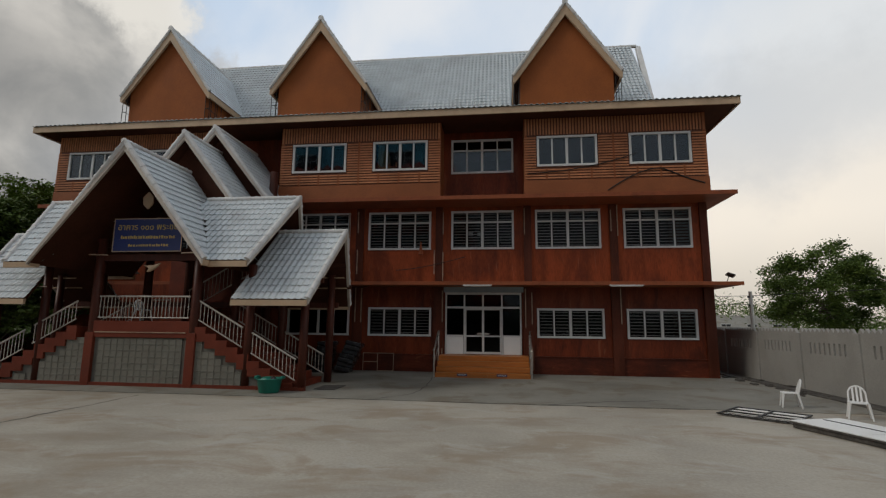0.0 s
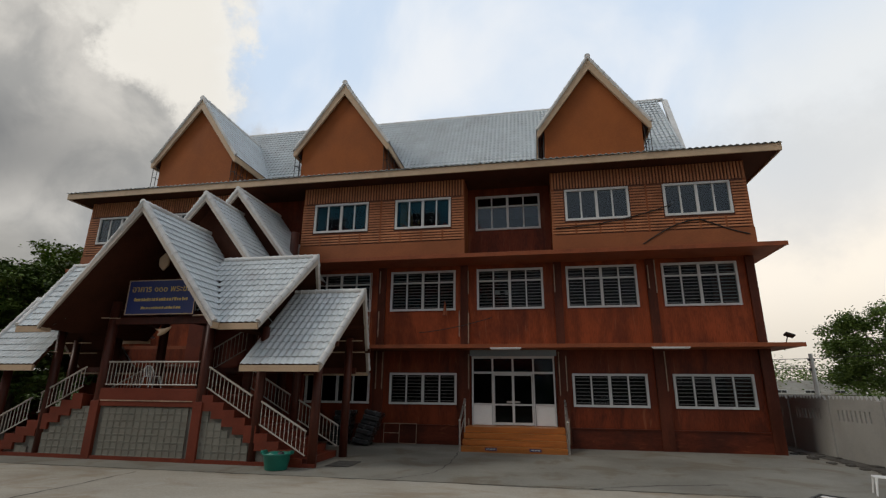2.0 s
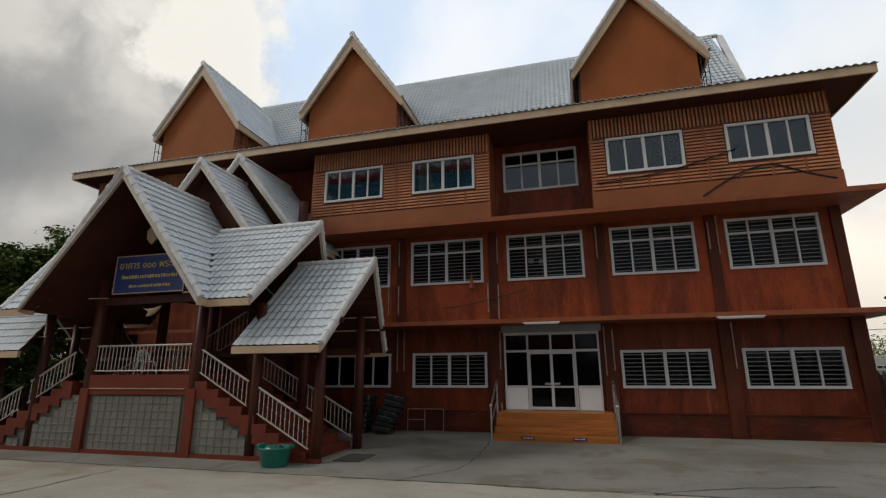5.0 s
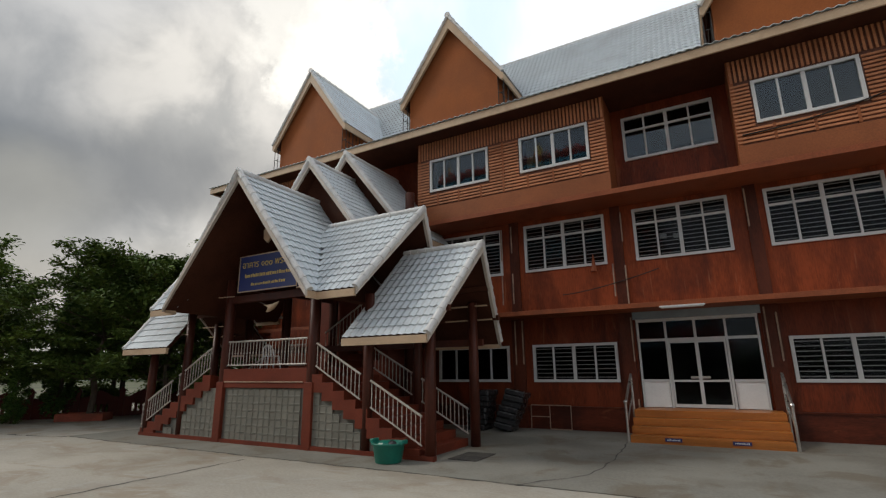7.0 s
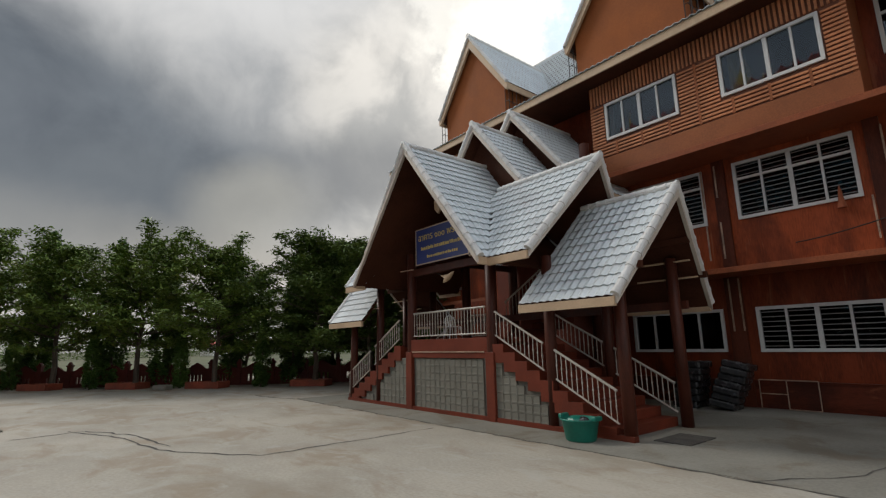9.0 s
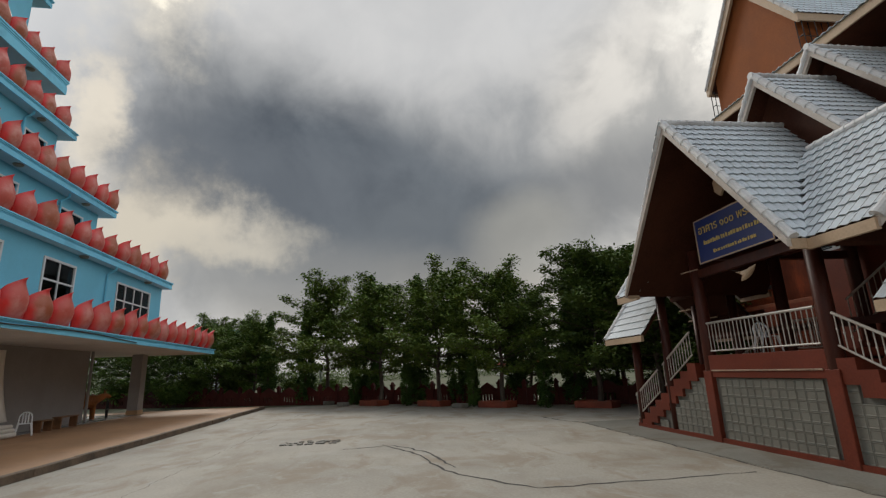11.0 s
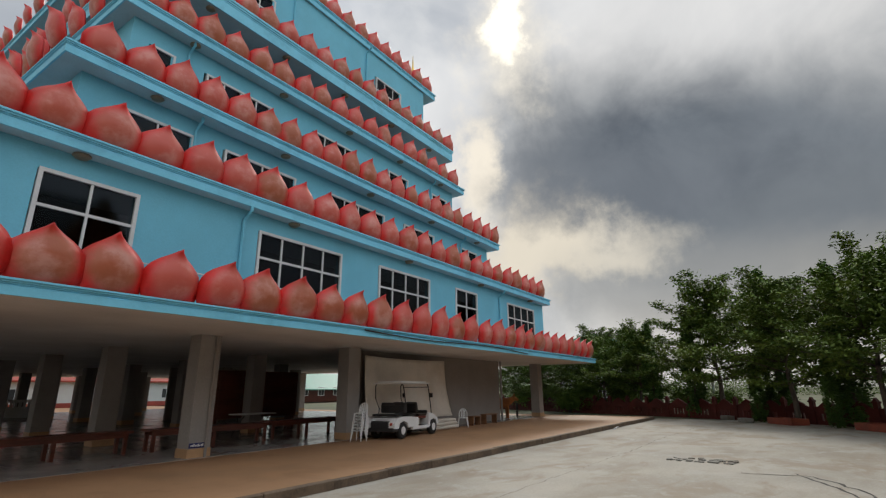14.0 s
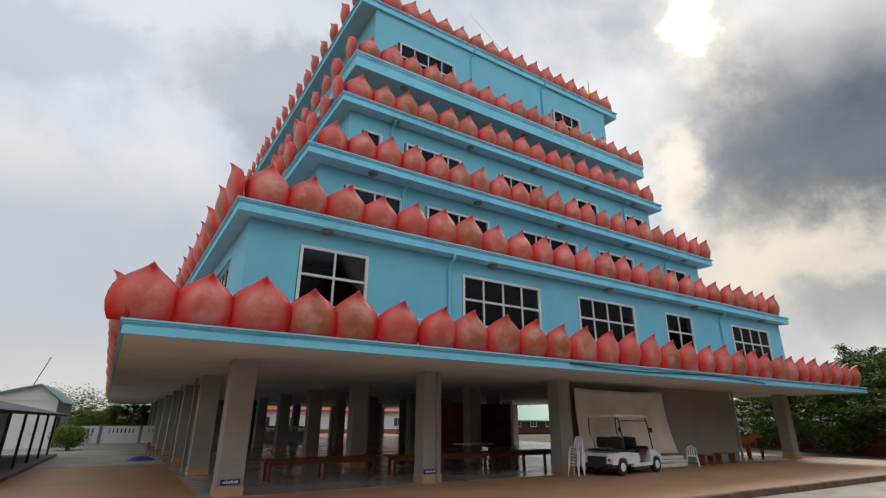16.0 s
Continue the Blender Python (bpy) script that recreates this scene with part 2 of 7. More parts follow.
def make_leaf(name, dark, light):
    m = bpy.data.materials.new(name)
    m.use_nodes = True
    t = m.node_tree
    b = t.nodes["Principled BSDF"]
    geo = t.nodes.new("ShaderNodeNewGeometry")
    col = mix_color(t, geo.outputs["Random Per Island"], dark, light)
    n = noise_tex(t, geo.outputs["Position"], 0.7, 3.0).outputs[0]
    col = mix_color(t, math_node(t, "MULTIPLY", smooth(t, n, 0.4, 0.65), 0.5), col, tuple(c * 1.35 for c in light))
    t.links.new(col, b.inputs["Base Color"])
    b.inputs["Roughness"].default_value = 0.6
    b.inputs["Specular IOR Level"].default_value = 0.2
    return m


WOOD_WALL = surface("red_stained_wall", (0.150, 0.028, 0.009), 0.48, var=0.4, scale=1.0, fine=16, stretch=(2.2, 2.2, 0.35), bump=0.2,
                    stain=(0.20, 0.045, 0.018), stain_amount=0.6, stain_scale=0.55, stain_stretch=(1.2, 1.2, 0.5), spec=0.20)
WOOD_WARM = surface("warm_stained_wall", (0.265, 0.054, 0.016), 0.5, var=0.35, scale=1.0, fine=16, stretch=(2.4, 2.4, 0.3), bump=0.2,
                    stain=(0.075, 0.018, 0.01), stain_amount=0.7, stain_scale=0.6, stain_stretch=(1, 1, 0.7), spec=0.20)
blotches(WOOD_WALL, (0.30, 0.10, 0.045), 2.4, 0.58, 0.70, 0.5, (3.0, 3.0, 0.25))
blotches(WOOD_WALL, (0.040, 0.010, 0.006), 0.9, 0.49, 0.66, 0.65, (1.5, 1.5, 0.4))
blotches(WOOD_WARM, (0.42, 0.17, 0.085), 2.2, 0.60, 0.72, 0.45, (4.0, 4.0, 0.3))
blotches(WOOD_WARM, (0.07, 0.016, 0.009), 0.8, 0.54, 0.70, 0.5, (1.2, 1.2, 0.5))
DADO = surface("weathered_dark_dado", (0.10, 0.021, 0.009), 0.5, var=0.4, scale=1.2, fine=18, stretch=(0.5, 1, 2.5), bump=0.25, stain=(0.04, 0.012, 0.008), stain_amount=0.7, stain_scale=0.7, spec=0.2)
blotches(DADO, (0.27, 0.085, 0.035), 2.0, 0.58, 0.70, 0.45, (0.8, 0.8, 3.0))
PILASTER = surface("dark_brown_pilaster", (0.090, 0.022, 0.010), 0.5, var=0.35, scale=1.4, fine=20, stretch=(2, 2, 0.4), bump=0.15,
                   stain=(0.12, 0.035, 0.02), stain_amount=0.5, spec=0.20)
CANOPY = surface("orange_brown_canopy_edge", (0.27, 0.075, 0.03), 0.55, var=0.25, scale=0.8, bump=0.15, stain=(0.10, 0.03, 0.015), stain_amount=0.6, stain_scale=0.8, spec=0.25)
# darkened copy of BAY: shade in the slat gaps is put into the colour
BAY_SHADE = surface("shadowed_bay_backing", (0.115, 0.036, 0.015), 0.7, var=0.25, bump=0.1)
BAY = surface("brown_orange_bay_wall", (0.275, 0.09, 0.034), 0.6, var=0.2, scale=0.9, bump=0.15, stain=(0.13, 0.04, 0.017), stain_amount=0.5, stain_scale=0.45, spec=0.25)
SLAT = surface("tan_wood_slats", (0.46, 0.19, 0.09), 0.6, var=0.22, scale=1.5, bump=0.1, random_amount=0.1, stain=(0.2, 0.07, 0.03), stain_amount=0.45, stain_scale=0.4, spec=0.25)
RENDER = surface("ochre_painted_render", (0.30, 0.093, 0.028), 0.75, var=0.14, scale=0.9, bump=0.25, stain=(0.22, 0.068, 0.022), stain_amount=0.5, stain_scale=0.5, stain_stretch=(1.3, 1.3, 0.5), spec=0.20)
FASCIA = surface("beige_fascia_board", (0.50, 0.36, 0.235), 0.6, var=0.12, scale=1.0, bump=0.1, stain=(0.30, 0.20, 0.12), stain_amount=0.5, stain_scale=0.9)
# brown lowered so the shade under the roofs sits in the colour too
SOFFIT = surface("shaded_brown_soffit", (0.065, 0.024, 0.014), 0.7, var=0.25, bump=0.1, spec=0.10)
BARGE = surface("pale_barge_board", (0.52, 0.46, 0.40), 0.6, var=0.12, scale=1.0, bump=0.1, stain=(0.34, 0.28, 0.23), stain_amount=0.5, stain_scale=0.9)
TILE = surface("white_concrete_roof_tile", (0.60, 0.65, 0.675), 0.42, var=0.10, scale=2.0, fine=30, bump=0.12, random_amount=0.025,
               stain=(0.44, 0.46, 0.48), stain_amount=0.5, stain_scale=0.8)
RIDGE = surface("white_ridge_cap", (0.66, 0.66, 0.65), 0.5, var=0.12, bump=0.15, stain=(0.45, 0.43, 0.42), stain_amount=0.5, stain_scale=1.5)
FRAME = surface("white_aluminium_frame", (0.60, 0.60, 0.59), 0.4, var=0.06, bump=0.03, stain=(0.5, 0.5, 0.48), stain_amount=0.3, stain_scale=2)
GLASS = make_glass("window_glass", (0.60, 0.62, 0.63), 0.3, 0.012)
GLASS_SKY = make_glass("sky_reflecting_glass", (0.50, 0.53, 0.55), 0.4, 0.06)
GLASS_DARK = make_glass("dark_tinted_glass", (0.35, 0.37, 0.38), 0.10, 0.012)
# near-black on purpose: the rooms' lack of light is put into this colour
UNLIT_ROOM = surface("unlit_room_black", (0.02, 0.019, 0.018), 0.9, var=0.3, bump=0.0)
BAR = surface("grey_security_bar", (0.18, 0.18, 0.177), 0.5, 0.1, bump=0.0)
LINTEL = surface("grey_blue_lintel_board", (0.27, 0.33, 0.365), 0.55, var=0.12, bump=0.05)
ORANGE_TILE = surface("orange_wood_look_tile", (0.38, 0.125, 0.022), 0.4, var=0.25, scale=1.5, fine=18, stretch=(0.5, 2, 6), bump=0.08, random_amount=0.03)
COLUMN = surface("dark_red_brown_post", (0.062, 0.017, 0.010), 0.45, var=0.3, scale=2, stretch=(2, 2, 0.4), bump=0.1, stain=(0.13, 0.035, 0.02), stain_amount=0.4, spec=0.25)
STAIR_RED = surface("red_brown_painted_concrete", (0.155, 0.031, 0.015), 0.55, var=0.22, scale=1.3, bump=0.2, stain=(0.12, 0.03, 0.018), stain_amount=0.6, stain_scale=1.0, spec=0.25)
BLOCK = surface("grey_vent_block", (0.185, 0.178, 0.150), 0.6, var=0.12, scale=1.5, bump=0.05, random_amount=0.05, spec=0.20)
BLOCK_DARK = surface("dark_block_recess", (0.16, 0.155, 0.135), 0.8, var=0.2, bump=0.1, spec=0.15)
RAIL = surface("white_painted_steel_rail", (0.47, 0.43, 0.38), 0.4, var=0.12, bump=0.05, stain=(0.35, 0.27, 0.2), stain_amount=0.4, stain_scale=3)
STEEL = surface("brushed_steel", (0.55, 0.53, 0.5), 0.3, 0.9, bump=0.02)
# blue taken down to carry the porch roof's shadow on the board
SIGN = surface("blue_sign_board", (0.017, 0.034, 0.155), 0.5, var=0.12, bump=0.03)
GOLD_PAINT = surface("yellow_sign_letters", (0.60, 0.44, 0.13), 0.5, var=0.1, bump=0.0)
WHITE_PAINT = surface("white_paint", (0.78, 0.78, 0.76), 0.5, var=0.06, bump=0.05)
PLASTIC = surface("white_plastic", (0.76, 0.76, 0.75), 0.35, var=0.04, bump=0.0)
GREEN_PLASTIC = surface("green_plastic_tub", (0.01, 0.17, 0.125), 0.4, var=0.12, bump=0.03, local=True, scale=4)
BLACK_PLASTIC = surface("black_plastic", (0.02, 0.02, 0.021), 0.35, var=0.2, bump=0.05)
RUBBER = surface("black_rubber", (0.018, 0.018, 0.018), 0.75, var=0.2, bump=0.1)
SEAT = surface("black_vinyl_seat", (0.022, 0.02, 0.02), 0.4, var=0.2, bump=0.05)
RED_SEAT = surface("brown_red_seat_base", (0.2, 0.05, 0.03), 0.5, var=0.2, bump=0.05)
BLUE = surface("sky_blue_painted_wall", (0.165, 0.475, 0.61), 0.55, var=0.07, scale=0.6, bump=0.08, stain=(0.13, 0.41, 0.545), stain_amount=0.45, stain_scale=0.5, stain_stretch=(1, 1, 0.4), spec=0.20)
BLUE_EDGE = surface("bright_blue_painted_edge", (0.20, 0.57, 0.74), 0.5, var=0.06, scale=0.8, bump=0.06, stain=(0.10, 0.32, 0.44), stain_amount=0.4, stain_scale=1.2, spec=0.25)
BLUE_SOFFIT = surface("pale_grey_blue_soffit", (0.36, 0.49, 0.55), 0.7, var=0.08, bump=0.06, spec=0.20)
GREY_SOFFIT = surface("grey_painted_soffit", (0.66, 0.655, 0.65), 0.75, var=0.1, scale=0.5, bump=0.08, stain=(0.52, 0.50, 0.49), stain_amount=0.4, stain_scale=0.3, spec=0.20)
GREY_COL = surface("grey_column_and_tier_shade", (0.31, 0.29, 0.272), 0.65, var=0.1, bump=0.12, stain=(0.25, 0.23, 0.215), stain_amount=0.4, spec=0.25)
GREY_WALL = surface("grey_rendered_wall", (0.28, 0.25, 0.23), 0.75, var=0.1, scale=0.8, bump=0.15)
TAN = surface("sandy_brown_paving", (0.37, 0.205, 0.105), 0.6, var=0.16, scale=0.7, fine=40, bump=0.15, stain=(0.25, 0.14, 0.075), stain_amount=0.55, stain_scale=0.35, spec=0.35)
blotches(TAN, (0.28, 0.15, 0.075), 1.1, 0.52, 0.64, 0.5)
TAN_EDGE = surface("dark_brown_kerb", (0.12, 0.08, 0.05), 0.7, var=0.45, scale=2, bump=0.3, stain=(0.2, 0.135, 0.085), stain_amount=0.5, stain_scale=1.5)
TERRAZZO = surface("polished_grey_floor", (0.33, 0.315, 0.30), 0.2, var=0.12, scale=1.0, fine=60, bump=0.01)
TAN_TILE = surface("tan_base_tile", (0.45, 0.27, 0.14), 0.45, var=0.15, bump=0.05)
CONCRETE = surface("pale_concrete_yard", (0.385, 0.352, 0.295), 0.75, var=0.16, scale=0.35, fine=22, bump=0.25, stain=(0.27, 0.23, 0.175), stain_amount=0.8, stain_scale=0.3, stain_stretch=(0.8, 1.6, 1), spec=0.3)
APRON = surface("grey_concrete_apron", (0.225, 0.215, 0.185), 0.75, var=0.18, scale=0.5, fine=24, bump=0.25, stain=(0.16, 0.145, 0.12), stain_amount=0.7, stain_scale=0.35, spec=0.3)
blotches(CONCRETE, (0.275, 0.212, 0.145), 0.55, 0.49, 0.63, 0.6, (1, 1.7, 1))
blotches(CONCRETE, (0.44, 0.42, 0.375), 1.3, 0.55, 0.66, 0.5, (1, 1.3, 1))
blotches(APRON, (0.15, 0.115, 0.075), 0.8, 0.50, 0.62, 0.55)
CRACK = surface("dark_crack_grime", (0.075, 0.068, 0.06), 0.9, var=0.4, scale=4, bump=0.3)
FIELD = surface("dry_grass_field", (0.085, 0.092, 0.042), 0.9, var=0.4, scale=0.12, fine=3, bump=0.3, stain=(0.15, 0.125, 0.08), stain_amount=0.7, stain_scale=0.05)
FENCE = surface("maroon_painted_fence", (0.10, 0.022, 0.016), 0.6, var=0.25, scale=1.5, bump=0.2, stain=(0.05, 0.014, 0.011), stain_amount=0.5, spec=0.20)
PLANTER = surface("red_brown_planter", (0.27, 0.06, 0.03), 0.65, var=0.25, scale=2, bump=0.25, stain=(0.15, 0.05, 0.03), stain_amount=0.5, stain_scale=1.5)
SOIL = surface("dark_soil", (0.05, 0.037, 0.025), 0.95, var=0.4, scale=4, bump=0.5)
BOUNDARY = surface("white_precast_wall", (0.28, 0.27, 0.25), 0.75, var=0.12, scale=0.8, bump=0.2, stain=(0.25, 0.235, 0.2), stain_amount=0.65, stain_scale=0.55, stain_stretch=(1, 1, 0.4))
BARK = surface("grey_brown_bark", (0.10, 0.078, 0.058), 0.85, var=0.35, scale=4, stretch=(2, 2, 0.5), bump=0.5)
LEAF_A = make_leaf("mid_green_leaves", (0.050, 0.090, 0.015), (0.140, 0.200, 0.034))
LEAF_B = make_leaf("dark_green_leaves", (0.034, 0.064, 0.012), (0.098, 0.146, 0.028))
LEAF_C = make_leaf("cypress_leaves", (0.025, 0.06, 0.012), (0.085, 0.15, 0.028))
PETAL = make_petal()
METAL_DARK = surface("black_painted_steel", (0.025, 0.022, 0.02), 0.5, 0.3, bump=0.0)
CONDUIT = surface("worn_pvc_conduit", (0.34, 0.23, 0.16), 0.5, var=0.4, scale=3, bump=0.0)
SHEET = surface("beige_tarpaulin", (0.68, 0.62, 0.54), 0.7, var=0.1, scale=1.2, bump=0.15, stain=(0.55, 0.48, 0.40), stain_amount=0.4, stain_scale=0.8)
BENCH = surface("red_brown_wooden_bench", (0.13, 0.035, 0.02), 0.4, var=0.3, scale=2, stretch=(0.4, 2, 2), bump=0.1)
RAW_WOOD = surface("raw_brown_wood", (0.21, 0.10, 0.045), 0.6, var=0.3, scale=3, bump=0.15)
BULL = surface("orange_brown_statue_paint", (0.36, 0.12, 0.025), 0.6, var=0.3, scale=2, bump=0.15)
GOLD = surface("gilded_surface", (0.75, 0.50, 0.14), 0.3, 0.85, var=0.12, bump=0.03)
RED_PLASTIC = surface("red_plastic", (0.45, 0.03, 0.02), 0.4, bump=0.0)
BLUE_TARP = surface("blue_tarpaulin", (0.02, 0.07, 0.3), 0.5, var=0.2, scale=5, bump=0.3)
GREEN_ROOF = surface("pale_green_metal_roof", (0.13, 0.29, 0.225), 0.5, var=0.1, scale=0.4, bump=0.1)
PALE_WALL = surface("pale_painted_wall", (0.60, 0.60, 0.57), 0.7, var=0.1, scale=0.5, bump=0.15, stain=(0.42, 0.4, 0.36), stain_amount=0.4)
FAR_RED = surface("brick_red_trim", (0.33, 0.05, 0.03), 0.6, var=0.2, bump=0.1)
SHRINK = surface("black_wrapped_stack", (0.03, 0.03, 0.032), 0.25, var=0.3, scale=8, bump=0.5)
LABEL_BLUE = surface("navy_label", (0.012, 0.018, 0.11), 0.4, var=0.1, bump=0.0)
LAMP_WHITE = surface("opal_lamp_cover", (0.62, 0.60, 0.54), 0.4, var=0.05, bump=0.0)

LAMP_BRONZE = surface("dull_bronze_lamp_ring", (0.20, 0.165, 0.115), 0.45, 0.3, var=0.15, bump=0.0)

# ---- building helpers ----
COUNT = {}


def bm_box(bm, x0, x1, y0, y1, z0, z1):
    v = [bm.verts.new((x, y, z)) for x in (x0, x1) for y in (y0, y1) for z in (z0, z1)]
    for f in ((0, 1, 3, 2), (4, 6, 7, 5), (0, 4, 5, 1), (2, 3, 7, 6), (0, 2, 6, 4), (1, 5, 7, 3)):
        bm.faces.new([v[i] for i in f])
    return v


def boxes(*items, bevel=0.0):
    bm = bmesh.new()
    for b in items:
        bm_box(bm, *b)
    if bevel:
        bmesh.ops.bevel(bm, geom=bm.edges[:], offset=bevel, segments=1, affect="EDGES")
    return bm


def bm_tube(bm, a, b, r0, r1=None, sides=8):
    a, b = Vector(a), Vector(b)
    r1 = r0 if r1 is None else r1
    q = (b - a).to_track_quat("Z", "Y")
    rings = []
    for p, r in ((a, r0), (b, r1)):
        rings.append([bm.verts.new(p + q @ Vector((r * math.cos(2 * math.pi * i / sides), r * math.sin(2 * math.pi * i / sides), 0))) for i in range(sides)])
    for i in range(sides):
        j = (i + 1) % sides
        bm.faces.new((rings[0][i], rings[0][j], rings[1][j], rings[1][i]))
    bm.faces.new(rings[0][::-1])
    bm.faces.new(rings[1])


def tubes(*items, sides=8):
    bm = bmesh.new()
    for it in items:
        bm_tube(bm, *it, sides=sides)
    return bm


def polyline(points, r, sides=6):
    bm = bmesh.new()
    pts = [Vector(p) for p in points]
    rings = []
    for i, p in enumerate(pts):
        q = (pts[min(i + 1, len(pts) - 1)] - pts[max(i - 1, 0)]).to_track_quat("Z", "Y")
        rings.append([bm.verts.new(p + q @ Vector((r * math.cos(2 * math.pi * k / sides), r * math.sin(2 * math.pi * k / sides), 0))) for k in range(sides)])
    for a, b in zip(rings, rings[1:]):
        # start each ring beside the nearest vertex of the one before
        k0 = min(range(sides), key=lambda k: (b[k].co - a[0].co).length)
        b[:] = b[k0:] + b[:k0]
        for i in range(sides):
            j = (i + 1) % sides
            bm.faces.new((a[i], a[j], b[j], b[i]))
    bm.faces.new(rings[0][::-1])
    bm.faces.new(rings[-1])
    return bm


def bm_prism(bm, outline, axis, a, b):
    """A flat outline of 2D points, drawn out along an axis from a to b."""
    def at(p, w):
        return {"x": (w, p[0], p[1]), "y": (p[0], w, p[1]), "z": (p[0], p[1], w)}[axis]
    lo = [bm.verts.new(at(p, a)) for p in outline]
    hi = [bm.verts.new(at(p, b)) for p in outline]
    bm.faces.new(lo)
    bm.faces.new(hi[::-1])
    for i in range(len(outline)):
        j = (i + 1) % len(outline)
        bm.faces.new((lo[i], hi[i], hi[j], lo[j]))


def prism(outline, axis, a, b):
    bm = bmesh.new()
    bm_prism(bm, outline, axis, a, b)
    return bm


def lathe(profile, sides=20):
    bm = bmesh.new()
    rings = [[bm.verts.new((r * math.cos(2 * math.pi * i / sides), r * math.sin(2 * math.pi * i / sides), z)) for i in range(sides)] for r, z in profile]
    for p, q in zip(rings, rings[1:]):
        for i in range(sides):
            j = (i + 1) % sides
            bm.faces.new((p[i], p[j], q[j], q[i]))
    bm.faces.new(rings[0][::-1])
    bm.faces.new(rings[-1])
    return bm


def to_mesh(name, bm, material, smooth_faces=False):
    bmesh.ops.recalc_face_normals(bm, faces=bm.faces[:])
    me = bpy.data.meshes.new(name)
    bm.to_mesh(me)
    bm.free()
    me.materials.append(material)
    if smooth_faces:
        me.polygons.foreach_set("use_smooth", [True] * len(me.polygons))
    return me


WORLD = {}


def part(name, bm, material, parent=None, label="", m=None, smooth_faces=False, local=False):
    """One mesh under a thing or a part. The bmesh is in the world's metres unless local."""
    if m is not None:
        bm.transform(m)
    if parent is not None and not local:
        bm.transform(WORLD[parent.name].inverted())
    ob = new(name, to_mesh(name, bm, material, smooth_faces))
    WORLD[ob.name] = Matrix.Identity(4)
    if parent is not None:
        ob.parent = parent
        WORLD[ob.name] = WORLD[parent.name]
    if label:
        ob["label"] = label
    return ob


def thing(name, label, category, m=None, group="", kind=""):
    ob = new(name)
    ob.empty_display_size = 0.1
    m = Matrix.Identity(4) if m is None else m
    ob.matrix_basis = m
    WORLD[ob.name] = m.copy()
    return tagged(ob, label, category, group, kind)


def piece(name, me, parent, m):
    ob = new(name, me)
    ob.parent = parent
    ob.matrix_basis = WORLD[parent.name].inverted() @ m
    return ob


def wall_boxes(x0, x1, z0, z1, y0, y1, holes):
    """Boxes that fill a wall but for its holes (hx0, hx1, hz0, hz1)."""
    out = []
    xs = sorted({x0, x1, *[h[0] for h in holes], *[h[1] for h in holes]})
    for a, b in zip(xs, xs[1:]):
        mid = (a + b) / 2
        cuts = sorted((h[2], h[3]) for h in holes if h[0] < mid < h[1])
        z = z0
        for c, d in cuts:
            if c > z:
                out.append((a, b, y0, y1, z, c))
            z = max(z, d)
        if z < z1:
            out.append((a, b, y0, y1, z, z1))
    return out

# ---- ground ----
tagged(part("ground", boxes((-900, 900, -900, 900, -0.6, -0.03)), FIELD), "flat dry grass and scrub land reaching the horizon", "ground", kind="structure")
tagged(part("yard", boxes((-32, 30, -0.6, 60, -0.5, 0.0)), CONCRETE), "pale stained concrete yard with cracks", "yard", kind="structure")
tagged(part("pavement", boxes((-16.6, 8.0, 11.95, 17.0, -0.02, 0.012), (-16.6, 8.0, 17.0, 19.0, -0.02, 0.014)), APRON), "darker grey concrete apron along the wooden building", "pavement", kind="structure")
tagged(part("platform", boxes((-30.8, 30, -60, -0.6, -0.3, 0.15)), TAN), "sandy brown paved platform around the blue building", "paving", kind="structure")


tagged(part("lane", boxes((-3.0, 16, -35.9, -15.5, 0.1, 0.156), bevel=0.004), CONCRETE), "pale concrete lane beside the blue building", "lane", kind="structure")


def ribbon(points, width, z, seed, lift=0.0015):
    """A jagged dark strip on the ground, for cracks, joints and a shadow line."""
    rng = random.Random(seed)
    bm = bmesh.new()
    pts = []
    for a, b in zip(points, points[1:]):
        a, b = Vector((*a, 0)), Vector((*b, 0))
        n = max(2, int((b - a).length / 0.22))
        for i in range(n):
            p = a.lerp(b, i / n)
            pts.append(p + Vector((rng.uniform(-1, 1), rng.uniform(-1, 1), 0)) * 0.045)
    pts.append(Vector((*points[-1], 0)))
    prev = None
    for i, p in enumerate(pts):
        d = (pts[min(i + 1, len(pts) - 1)] - pts[max(i - 1, 0)]).normalized()
        s = Vector((-d.y, d.x, 0)) * width * rng.uniform(0.25, 1.0)
        pair = (bm.verts.new(p + s + Vector((0, 0, z + lift + 0.0025))), bm.verts.new(p - s + Vector((0, 0, z + lift + 0.0025))))
        if prev:
            bm.faces.new((prev[0], prev[1], pair[1], pair[0]))
        prev = pair
    return bm


CRACKS_AND_SHADE = (
    (((-14.2, 6.0), (-12.6, 6.7), (-11.1, 7.0), (-10.6, 7.05), (-9.6, 7.7), (-8.9, 8.2), (-8.95, 9.5), (-9.0, 11.6)), 0.030),
    (((-13.7, 5.1), (-13.95, 6.3), (-12.6, 7.0), (-10.8, 7.3)), 0.035),
    (((-16.6, 11.93), (-12.0, 11.9), (-8.0, 11.93), (-3.0, 11.95), (0.6, 11.9), (3.6, 11.93)), 0.03),
    (((-18.9, 11.4), (-17.6, 11.6), (-16.6, 11.9)), 0.06),
    (((-3.4, 11.9), (-2.6, 13.1), (-2.55, 14.6), (-2.7, 17.0)), 0.022),
    # no crack: a thin dark line drawn for the shadows near the kerb
    (((-26.0, 2.4), (-21.0, 2.2), (-16.0, 2.3), (-9.0, 2.2)), 0.008),
    (((0.6, 11.9), (2.0, 12.6), (3.4, 13.0)), 0.03),
)
